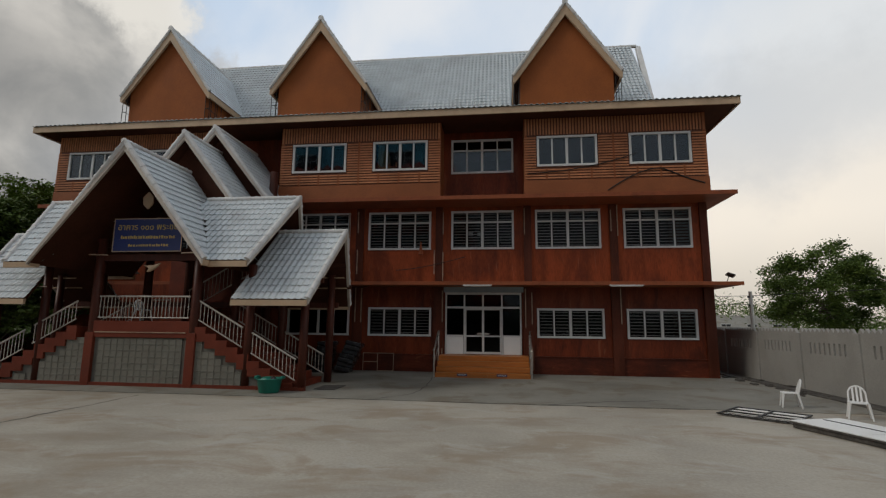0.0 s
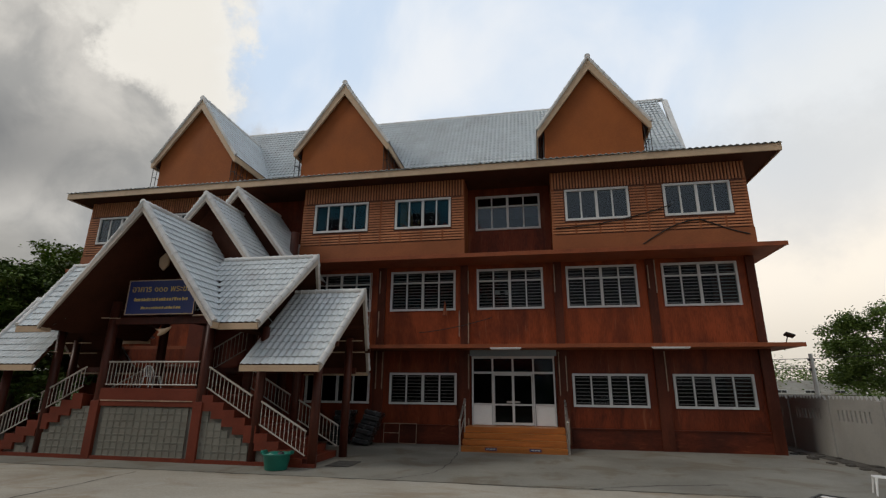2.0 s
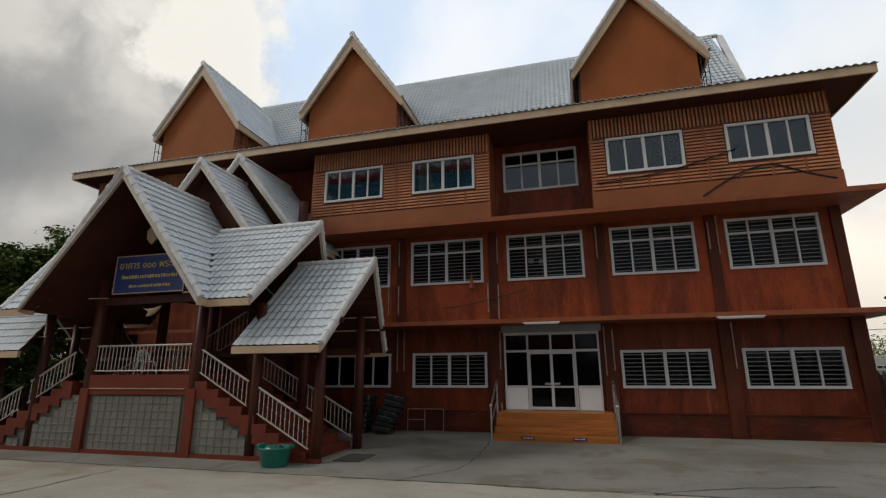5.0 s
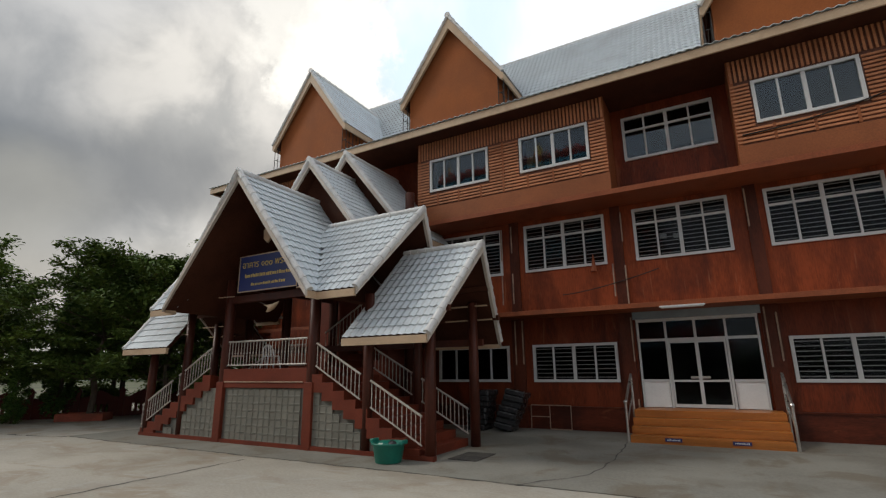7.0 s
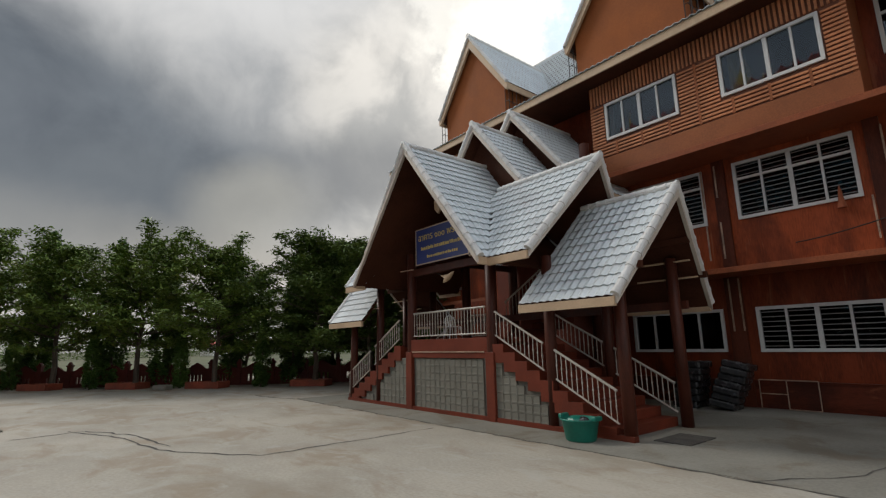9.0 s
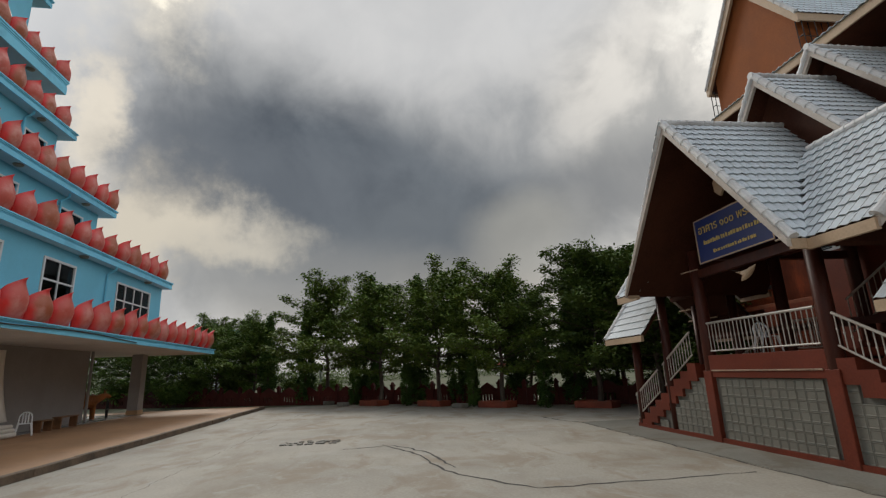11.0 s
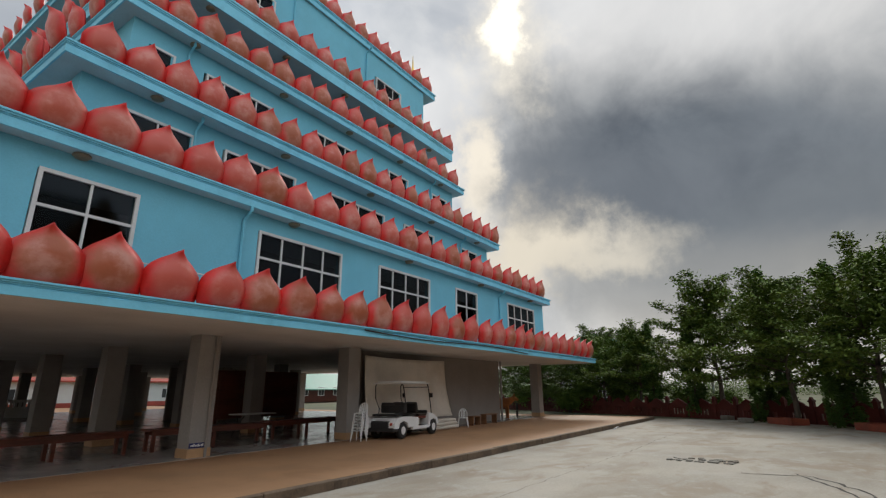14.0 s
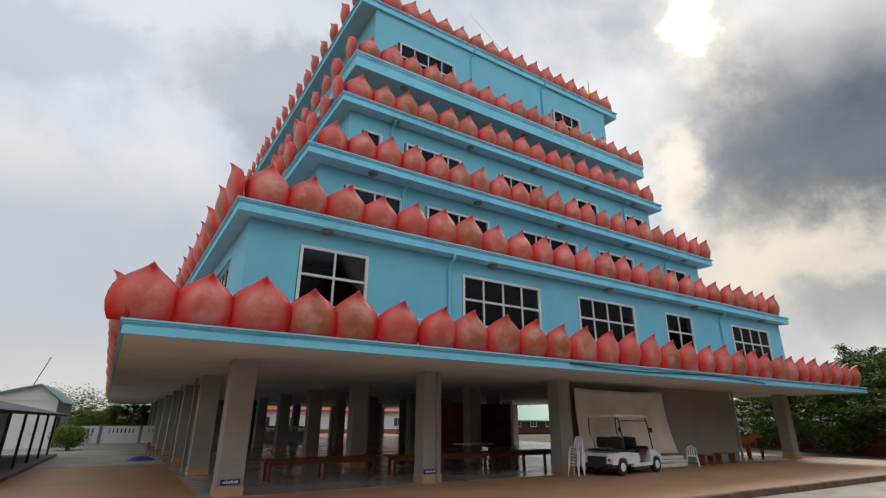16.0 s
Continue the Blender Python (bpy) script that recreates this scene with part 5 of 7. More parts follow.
cable = tagged(part("hanging_cable", polyline([Vector((0.55 + i * 0.31, 17.6, 7.1 + 0.62 * (i / 12) ** 2)) for i in range(13)] + [Vector((4.35, 17.6, 7.8))], 0.018), METAL_DARK), "black cable sagging over the slatted bay", "cable")
tagged(part("hanging_cable", polyline([Vector((3.3 + i * 0.2, 17.6, 6.42 + 0.75 * math.sin(i / 9 * math.pi / 2) - 0.18 * (i > 9) * math.sin((i - 9) / 8 * math.pi))) for i in range(17)], 0.02), METAL_DARK), "black cable sagging over the slatted bay", "cable")
tagged(part("hanging_cable", polyline([Vector((-4.4 + i * 0.22, 18.64, 3.75 + 0.5 * (i / 12) ** 1.5)) for i in range(13)], 0.014), METAL_DARK), "black cable sagging across the stained wall", "cable")


def plastic_chair(name, m, label, group="", material=None):
    """A moulded stacking chair; its front looks to -y."""
    mat = material or PLASTIC
    c = thing(name, label, "chair", m @ Matrix.Diagonal((0.74, 0.74, 0.72, 1)), group)
    part("seat", prism(((-0.20, -0.21), (-0.14, -0.235), (0.14, -0.235), (0.20, -0.21), (0.205, 0.12), (0.17, 0.2), (-0.17, 0.2), (-0.205, 0.12)), "z", 0.42, 0.445), mat, c, local=True)
    for sx in (-1, 1):
        for sy in (-1, 1):
            bm = bmesh.new()
            bm_tube(bm, (sx * 0.25, sy * 0.25 + 0.01, 0), (sx * 0.185, sy * 0.18, 0.43), 0.02, 0.034, sides=6)
            part("leg", bm, mat, c, local=True)
    rim = [(0.185 * math.cos(a), 0.0, 0.21 + 0.22 * math.sin(a)) for a in [math.pi * (i / 12) for i in range(13)]]
    bm = polyline([(0.19, 0.0, 0.0), *rim, (-0.19, 0.0, 0.0)], 0.024, 6)
    for x in (-0.085, 0.0, 0.085):
        bm_box(bm, x - 0.022, x + 0.022, -0.008, 0.008, 0.0, 0.21 + 0.2 * math.sqrt(1 - (x / 0.185) ** 2))
    part("backrest", bm, mat, c, m=pose(0, 0.185, 0.42, -14, 0, 0), local=True)
    return c


plastic_chair("plastic_chair", pose(5.95, 12.6, 0.012, 0, 0, -110), "white plastic chair standing alone on the yard", "white plastic chairs")
plastic_chair("plastic_chair", pose(6.5, 11.3, 0.012, 0, 0, -28), "white plastic chair beside loose boards", "white plastic chairs")

plastic_chair("plastic_chair", pose(-10.72, 13.62, 1.752, 0, 0, 75), "white plastic chair standing on the porch landing", "white plastic chairs")
bird = thing("hanging_bird", "pale wooden bird ornament hung under the sign", "ornament", pose(-9.92, 12.84, 3.2, 0, -35, 10))
part("body", lathe(((0.01, -0.2), (0.05, -0.12), (0.065, 0.0), (0.045, 0.12), (0.03, 0.16), (0.008, 0.22)), 10), FASCIA, bird, m=pose(0, 0, 0, 0, 90, 0), local=True)
for s in (-1, 1):
    part("wing", prism(((-0.09, 0.0), (0.07, 0.0), (0.0, 0.05), (-0.16, 0.17)), "y", s * 0.05 - 0.008, s * 0.05 + 0.008), FASCIA, bird, m=pose(0, 0, 0.01, s * 28, 0, 0), local=True)
part("cord", tubes(((0, 0, 0), (-0.28, 0, 0.4), 0.005), sides=5), METAL_DARK, bird, local=True)

# loose white boards and frames on the ground
lf = thing("frame_stack", "flat white metal frames lying on the yard", "frame", pose(4.79, 11.36, 0.012, 0, 0, -40))
for i in range(4):
    part("bar", boxes((-0.66, 0.66, -0.53 + 0.33 * i, -0.40 + 0.33 * i, 0.0, 0.02), bevel=0.004), WHITE_PAINT, lf, local=True)
for y in (-0.58, -0.18, 0.18, 0.58):
    part("bar", boxes((-0.68, 0.68, y - 0.025, y + 0.025, 0.02, 0.04)), METAL_DARK, lf, local=True)
for x in (-0.66, 0.0, 0.64):
    part("bar", boxes((x, x + 0.04, -0.6, 0.6, 0.022, 0.044)), METAL_DARK, lf, local=True)
lb = thing("board_stack", "stack of white boards on dark battens", "boards", pose(4.69, 10.29, 0.008, 0, 0, -72))
for y in (0.03, 0.5, 1.0):
    part("batten", boxes((0.04, 2.4, y, y + 0.1, 0.0, 0.075), bevel=0.006), CRACK, lb, local=True)
part("under_board", boxes((0.02, 2.45, 0.0, 1.12, 0.075, 0.105), bevel=0.006), CRACK, lb, local=True)
for i in range(2):
    part("board", boxes((1.26 * i, 1.24 + 1.26 * i, 0.015, 1.1, 0.105, 0.122), bevel=0.003), WHITE_PAINT, lb, local=True)
part("strap", boxes((0.1, 2.2, 0.62, 0.66, 0.122, 0.13)), METAL_DARK, lb, local=True)

# boundary wall of precast panels
bw = thing("boundary_wall", "stained white precast wall with slots and pointed coping", "wall", Matrix.Translation((8.15, 15, 0)), kind="structure")
yy = 4.0
while yy < 34:
    y1 = yy + 2.4
    hs = [(yy + 0.45 + 0.2 * i, yy + 0.52 + 0.2 * i, 1.05, 1.35) for i in range(8)]
    bm = bmesh.new()
    for a, b, _, _, z0, z1 in wall_boxes(yy + 0.12, y1, 0.0, 1.55, 0, 1, hs):
        bm_box(bm, 8.1, 8.2, a, b, z0, z1)
    part("panel", bm, BOUNDARY, bw)
    part("pillar", boxes((8.05, 8.25, yy - 0.1, yy + 0.12, 0.0, 1.62), bevel=0.01), BOUNDARY, bw)
    bm = bmesh.new()
    n = 12
    for i in range(n):
        a = yy + 0.12 + i * 2.28 / n
        w = 2.28 / n
        bm_prism(bm, ((a, 1.55), (a + w, 1.55), (a + w, 1.62), (a + w / 2, 1.74), (a, 1.62)), "x", 8.11, 8.19)
    part("coping", bm, BOUNDARY, bw)
    yy = y1
tagged(part("drain_edge", boxes((7.6, 8.04, 3.0, 22.0, 0.0, 0.05), bevel=0.01), CRACK), "dark drain edge along the boundary wall", "drain", kind="structure")
# small dark blocks strewn along the foot of the wall
rng = random.Random(21)
bm = bmesh.new()
for i in range(40):
    a, s = rng.uniform(14.0, 19.8), rng.uniform(0.03, 0.10)
    x = rng.uniform(7.25, 7.95)
    bm_box(bm, x - s, x + s, a - s * 1.6, a + s * 1.2, 0.01, 0.02 + s * rng.uniform(0.3, 0.8))
tagged(part("debris", bm, CRACK), "low dark heap along the foot of the boundary wall", "debris", kind="stuff")

# ---- the blue lotus building ----
BLM = Matrix.Translation((-0.95, -2.6, 0)) @ Matrix.Rotation(radians(181.1), 4, "Z")
DEPTH, UEND = 43.0, 29.4
# inset, z of underside, z of top, far end
SLABS = ((0.0, 3.03, 3.28, 29.4), (1.71, 6.29, 6.60, 27.4), (3.71, 9.45, 9.78, 25.25), (5.16, 12.8, 13.14, 23.85), (5.77, 15.05, 15.75, 23.6), (6.9, 19.6, 20.0, 23.4))
WALLS = ((2.1, 3.28, 6.29, 27.1), (4.3, 6.60, 9.45, 24.75), (5.68, 9.78, 12.8, 23.3), (10.2, 13.14, 15.05, 19.6), (7.04, 15.75, 19.6, 22.3))
BWIN = (
    ((3.33, 5.12, 2), (8.2, 11.23, 4), (13.03, 16.0, 4), (17.9, 19.66, 2), (22.65, 25.8, 4)),
    ((5.15, 7.18, 2), (8.2, 10.92, 4), (12.55, 15.69, 4), (17.07, 19.38, 3), (21.78, 23.5, 2)),
    ((6.2, 6.9, 1), (8.0, 10.6, 4), (12.73, 15.12, 4), (17.5, 19.0, 2), (21.16, 22.57, 2)),
    (),
    ((8.2, 11.2, 4), (17.85, 19.94, 3)),
)
TOPS = (5.83, 8.93, 12.14, 0, 18.3)
LEAN = Matrix(((1, -0.02, 0, 0), (0, 1, 0, 0), (0, 0, 1, 0), (0, 0, 0, 1)))
blue = thing("lotus_building", "tall sky-blue tiered building ringed with red lotus petals", "building", BLM, kind="structure")
for i, (ins, z0, z1, far) in enumerate(SLABS):
    back = DEPTH - ins
    lef = 6.25 if i == 5 else ins
    s = part("slab", boxes((lef + 0.06, far - 0.06, ins + 0.06, back, z0 + 0.004, z1 - 0.003)), GREY_SOFFIT if i == 0 else BLUE_SOFFIT, blue, local=True, m=LEAN)
    h = z1 - z0
    profile = ((0.06, 0.0), (0.02, 0.0), (0.02, 0.55), (0.045, 0.58), (0.045, 0.64), (0.03, 0.66), (0.03, 0.73), (0.0, 0.75), (0.0, 0.85), (-0.03, 0.87), (-0.03, 1.0), (0.06, 1.0))
    bm = bmesh.new()
    rings = [[bm.verts.new(p) for p in ((lef + o, back, z0 + f * h), (lef + o, ins + o, z0 + f * h), (far - o, ins + o, z0 + f * h), (far - o, back, z0 + f * h))] for o, f in profile]
    for p, q in zip(rings, rings[1:]):
        for n in range(3):
            bm.faces.new((p[n], p[n + 1], q[n + 1], q[n]))
    part("slab_edge", bm, BLUE_EDGE, blue, "bright blue moulded slab edge", local=True, m=LEAN)
for i, (ins, z0, z1, far) in enumerate(WALLS):
    back = DEPTH - ins
    hs = [(a, b, TOPS[i] - 1.5, TOPS[i]) for a, b, _ in BWIN[i]]
    # tier 3 takes grey instead of blue: the deep gallery's shade as wall colour
    part("wall", boxes(*wall_boxes(ins, far, z0, z1, ins, ins + 0.2, hs)), GREY_COL if i == 3 else BLUE, blue, local=True, m=LEAN)
    side = [(a, a + 2.6, TOPS[i] - 1.5, TOPS[i]) for a in (ins + 2.0, ins + 7.0)] if TOPS[i] else []
    bm = bmesh.new()
    for a, b, _, _, c, d in wall_boxes(ins + 0.2, back, z0, z1, 0, 1, side):
        bm_box(bm, ins, ins + 0.2, a, b, c, d)
    bm_box(bm, far - 0.2, far, ins + 0.2, back, z0, z1)
    bm_box(bm, ins, far, back, back + 0.1, z0, z1)
    part("wall", bm, GREY_COL if i == 3 else BLUE, blue, local=True, m=LEAN)
    # near-black screens added behind the glass so the windows read unlit
    part("dark_room", boxes((ins + 0.25, far - 0.25, ins + 3.0, ins + 3.1, z0, z1), (ins + 3.0, ins + 3.1, ins + 3.1, back - 0.2, z0, z1)), UNLIT_ROOM, blue, local=True)
    for a, b, cols in BWIN[i]:
        k += 1
        window("window_%d" % k, a, b, TOPS[i] - 1.5, TOPS[i], ins + 0.02, cols, rails=(TOPS[i] - 0.72,), bars=False, glass=GLASS_DARK, label="white-framed grid window with dark glass in the blue wall", m=BLM, major=0)
    for a, b, _, _ in side:
        k += 1
        turn = Matrix.Translation((ins + 0.02, 0, 0)) @ Matrix.Rotation(radians(-90), 4, "Z")
        window("window_%d" % k, -b, -a, TOPS[i] - 1.5, TOPS[i], 0.0, 4, rails=(TOPS[i] - 0.72,), bars=False, glass=GLASS_DARK, label="white-framed grid window with dark glass in the blue wall", m=BLM @ turn, major=0)
for i, us in ((0, (7.68, 21.75)), (1, (7.2, 21.8)), (2, (7.3, 21.0)), (4, (12.2, 17.0))):
    ins, z0, z1, _ = WALLS[i]
    for u in us:
        part("drain_pipe", tubes(((u, ins - 0.06, z0), (u, ins - 0.06, z1 - 0.3), 0.045), ((u, ins - 0.06, z1 - 0.3), (u, ins - 0.35, z1 - 0.12), 0.045), ((u, ins - 0.35, z1 - 0.12), (u, ins - 0.35, z1), 0.045)), BLUE, blue, local=True)
lampme = to_mesh("ceiling_lamp", lathe(((0.16, 0.0), (0.17, -0.03), (0.12, -0.075), (0.01, -0.09)), 14), LAMP_BRONZE, True)
for i in range(1, 6):
    ins, z0, _, far = SLABS[i]
    n = 5
    for j in range(n):
        u = ins + 2.2 + j * (far - ins - 4.4) / (n - 1)
        o = new("ceiling_lamp", lampme)
        o.matrix_basis = BLM @ Matrix.Translation((u, ins + 0.28, z0))
        tagged(o, "round dull bronze lamp under the blue slab", "lamp", "round lamps under the slabs")


def petal_mesh():
    shape = ((0.0, 0.42), (0.12, 0.47), (0.28, 0.505), (0.44, 0.50), (0.58, 0.465), (0.69, 0.39), (0.78, 0.295), (0.87, 0.165), (0.94, 0.07), (1.0, 0.004))
    cols = 8
    bm = bmesh.new()
    sheets = []
    for inner in (0, 1):
        grid = []
        for t, w in shape:
            row = []
            for c in range(cols + 1):
                s = c / cols * 2 - 1
                bulge = 0.30 * math.sin(math.pi * min(1, t * 0.92 + 0.06)) * (1 - 0.8 * s * s)
                y = -bulge - 0.30 * t ** 6 + 0.05 * t
                crease = 0.018 * math.exp(-(s * 5) ** 2) * (1 - t)
                row.append(bm.verts.new((w * s * (1 - 0.04 * inner), y + crease + inner * (0.035 + 0.02 * (1 - t)), t * (1 - 0.01 * inner))))
            grid.append(row)
        sheets.append(grid)
    for g in sheets:
        for a, b in zip(g, g[1:]):
            for c in range(cols):
                bm.faces.new((a[c], a[c + 1], b[c + 1], b[c]))
    o, q = sheets
    for c in range(cols):
        bm.faces.new((o[0][c], o[0][c + 1], q[0][c + 1], q[0][c]))
        bm.faces.new((o[-1][c], o[-1][c + 1], q[-1][c + 1], q[-1][c]))
    for r in range(len(shape) - 1):
        for c in (0, cols):
            bm.faces.new((o[r][c], o[r + 1][c], q[r + 1][c], q[r][c]))
    return bm


PETAL_ME = to_mesh("petal", petal_mesh(), PETAL, True)
rng = random.Random(11)
# first petal from the slab's corner, spacing, height
ROWS = ((0.24, 0.985, 1.02), (0.62, 1.005, 1.05), (0.78, 0.972, 1.08), (0.62, 1.003, 1.08), (0.6, 0.99, 1.06), (0.5, 0.99, 1.05))
for (ins, _, z, far), (first, pitch, tall) in zip(SLABS, ROWS):
    lef = 6.25 if ins == 6.9 else ins
    for j in range(int((far - lef - first - 0.25) / pitch) + 1):
        u = lef + first + j * pitch + rng.uniform(-0.04, 0.04)
        m = pose(u, ins + 0.27, z - 0.02, rng.uniform(-4, 4), rng.uniform(-3, 3), rng.uniform(-7, 7)) @ Matrix.Diagonal((pitch * rng.uniform(1.07, 1.2), 1.15, tall * rng.uniform(0.94, 1.06), 1))
        piece("petal", PETAL_ME, blue, BLM @ m)
    for j in range(int((DEPTH - ins * 2) / 1.42)):
        v = ins + 0.6 + j * 1.42
        m = pose(lef + 0.06 - 0.02 * v, v, z - 0.02, rng.uniform(0, 9), rng.uniform(-3, 3), -90 + rng.uniform(-7, 7)) @ Matrix.Diagonal((rng.uniform(1.0, 1.12), 1.0, tall * rng.uniform(0.94, 1.06), 1))
        piece("petal", PETAL_ME, blue, BLM @ m)
part("thin_rail", polyline([(2 + i * 1.5, 0.62, 4.0) for i in range(17)], 0.015), FRAME, blue, local=True)
part("loose_cable", polyline([(10.2 + 0.5 * i, -0.015, 3.19 - 0.05 * math.sin(i / 20 * math.pi * 2.2) - 0.004 * i) for i in range(21)], 0.018), METAL_DARK, blue, local=True)

# gilded roof figures, plain in shape
gs = tagged(part("roof_statue", lathe(((0.9, 0), (1.0, 0.25), (0.7, 0.5), (0.85, 0.9), (0.6, 1.5), (0.35, 1.8), (0.42, 2.1), (0.3, 2.5), (0.05, 3.0)), 18), GOLD, m=BLM @ Matrix.Translation((13.0, 9.2, 20.0)), smooth_faces=True), "gilded figure on the roof of the blue building", "statue")
sp = tagged(part("roof_spire", lathe(((0.35, 0), (0.35, 0.5), (0.5, 0.6), (0.2, 0.9), (0.26, 1.1), (0.1, 1.5), (0.13, 1.7), (0.05, 2.1), (0.02, 2.9)), 12), GOLD, m=BLM @ Matrix.Translation((22.3, 8.0, 20.0)), smooth_faces=True), "small gilded spire on the roof corner", "spire")
tagged(part("light_string", polyline([Vector((13.0, 8.2, 23.6)).lerp(Vector((19.0, 7.5, 20.0)), i / 12) - Vector((0, 0, 0.6 * math.sin(i / 12 * math.pi))) for i in range(13)], 0.012, 4), FRAME, m=BLM), "thin string of white lights over the roof", "light string")

# floor, columns and end wall of the open ground floor
tagged(part("hall_floor", boxes((2.0, 28.0, 2.7, 42.0, 0.14, 0.158)), TERRAZZO, m=BLM), "polished grey terrazzo floor of the open hall", "floor", kind="structure")
ULIST = (2.53, 7.62, 12.73, 17.83, 22.93, 27.7)
cols = thing("hall_columns", "square grey columns carrying the blue building", "column", BLM, kind="structure")
for a, u in enumerate(ULIST):
    for b, v in enumerate((2.8, 7.9, 13.0, 18.1, 23.2, 28.3, 33.4, 38.5)):
        if b == 0 and a in (3, 4):  # built into the grey wall
            continue
        w = 0.28
        c = part("column", boxes((u - w, u + w, v, v + 0.5, 0.158, 3.04), bevel=0.012), GREY_COL, cols, local=True)
        part("base_tile", boxes((u - w - 0.015, u + w + 0.015, v - 0.015, v + 0.515, 0.15, 0.36), bevel=0.008), TAN_TILE, c, local=True)
part("column_pipe", tubes(((7.76, 2.765, 0.16), (7.76, 2.765, 3.03), 0.035), ((2.2, 9.0, 0.16), (2.2, 9.0, 3.03), 0.03), ((2.2, 13.8, 0.16), (2.2, 13.8, 3.03), 0.03)), GREY_WALL, cols, local=True)
for u in (2.53, 7.55):
    lp = tagged(part("label_plate", boxes((u - 0.2, u + 0.2, 2.776, 2.79, 0.38, 0.49)), LABEL_BLUE, m=BLM), "navy label plate with pale writing on a column foot", "label")
    part("writing", boxes(*[(u - 0.16 + 0.036 * i, u - 0.138 + 0.036 * i, 2.77, 2.776, 0.41, 0.445 + 0.012 * (i % 3)) for i in range(9)]), WHITE_PAINT, lp, m=BLM)
tagged(part("end_wall", boxes((13.2, 23.8, 3.36, 3.5, 0.158, 3.03), (23.6, 23.8, 3.5, 9.0, 0.158, 3.03)), GREY_WALL, m=BLM), "grey rendered wall under the slab", "wall", kind="structure")
tagged(part("wall_pipe", tubes(((23.85, 3.28, 0.16), (23.85, 3.28, 3.03), 0.06), sides=8), GREY_COL, m=BLM), "grey down pipe at the end of the wall", "pipe")


def hanging_sheet():
    bm = bmesh.new()
    nx, nz = 46, 14
    rows = []
    for j in range(nz + 1):
        row = []
        for i in range(nx + 1):
            u, t = i / nx, j / nz
            x = 13.32 + u * (4.85 + 0.22 * (1 - t) ** 2)
            y = 2.88 + 0.05 * math.sin(u * 31 + t * 2) * (0.4 + 0.6 * (1 - t)) + 0.05 * math.sin(u * 9) - 0.18 * (1 - t) ** 2
            row.append(bm.verts.new((x, y, 0.62 + t * 2.2 - 0.06 * math.sin(u * math.pi) * t)))
        rows.append(row)
    for a, b in zip(rows, rows[1:]):
        for i in range(nx):
            bm.faces.new((a[i], a[i + 1], b[i + 1], b[i]))
    return bm


sh = tagged(part("hanging_sheet", hanging_sheet(), SHEET, m=BLM, smooth_faces=True), "beige tarpaulin sheet hung against the grey wall", "tarpaulin")
sol = sh.modifiers.new("thickness", "SOLIDIFY")
sol.thickness = 0.012
fold = tagged(part("folded_sheet", boxes((16.4, 18.4, 2.35, 2.85, 0.16, 0.3), (16.5, 18.35, 2.38, 2.8, 0.3, 0.42), (16.7, 18.3, 2.42, 2.78, 0.42, 0.54), bevel=0.04), SHEET, m=BLM), "folded beige sheets in a low pile", "tarpaulin")

# golf cart; its front looks to +x of its own frame
CART = BLM @ pose(14.53, 2.1, 0.15, 0, 0, 7) @ Matrix.Diagonal((0.93, 0.96, 0.95, 1))
cart = thing("golf_cart", "white golf cart with black seats and a flat roof", "golf cart", CART)
part("chassis", boxes((-1.45, 1.45, -0.5, 0.5, 0.24, 0.36), bevel=0.02), BLACK_PLASTIC, cart, local=True)
LOW = Matrix.Diagonal((1, 1, 0.84, 1))
body = bmesh.new()
for s in (-1, 1):
    y0, y1 = sorted((s * 0.60, s * 0.36))
    bm_prism(body, ((-1.62, 0.42), (-1.62, 0.62), (-1.45, 0.80), (-0.95, 0.84), (-0.45, 0.82), (-0.38, 0.42), (-0.72, 0.40), (-0.80, 0.60), (-1.05, 0.68), (-1.28, 0.60), (-1.36, 0.40)), "y", y0, y1)
bm_box(body, -1.40, -0.42, -0.36, 0.36, 0.62, 0.80)
part("rear_body", body, PLASTIC, cart, "white moulded rear body", local=True, m=LOW)
for s in (-1, 1):
    side = bmesh.new()
    y0, y1 = sorted((s * 0.6, s * 0.5))
    bm_prism(side, ((-0.42, 0.30), (0.75, 0.30), (0.85, 0.42), (-0.4, 0.42)), "y", y0, y1)
    bm_prism(side, ((-0.42, 0.42), (-0.05, 0.42), (-0.05, 0.78), (-0.42, 0.80)), "y", y0, y1)
    part("side_sill", side, PLASTIC, cart, local=True, m=LOW)
front = prism(((0.75, 0.42), (0.74, 0.90), (0.86, 0.92), (1.2, 0.82), (1.46, 0.66), (1.56, 0.45), (1.40, 0.40), (1.32, 0.60), (1.10, 0.66), (0.90, 0.58), (0.84, 0.40)), "y", -0.58, 0.58)
part("front_cowl", front, PLASTIC, cart, "white front cowl", local=True, m=LOW)
part("bumper", boxes((-1.66, -1.45, -0.345, 0.345, 0.32, 0.58), bevel=0.03), BLACK_PLASTIC, cart, local=True)
part("rear_skirt", boxes((-1.68, -1.36, -0.58, 0.58, 0.24, 0.37), bevel=0.03), BLACK_PLASTIC, cart, local=True)
for s in (-1, 1):
    part("tail_light", lathe(((0.05, 0), (0.05, 0.02), (0.01, 0.03)), 10), FAR_RED, cart, m=pose(-1.63, s * 0.47, 0.49, 0, -90, 0), local=True)
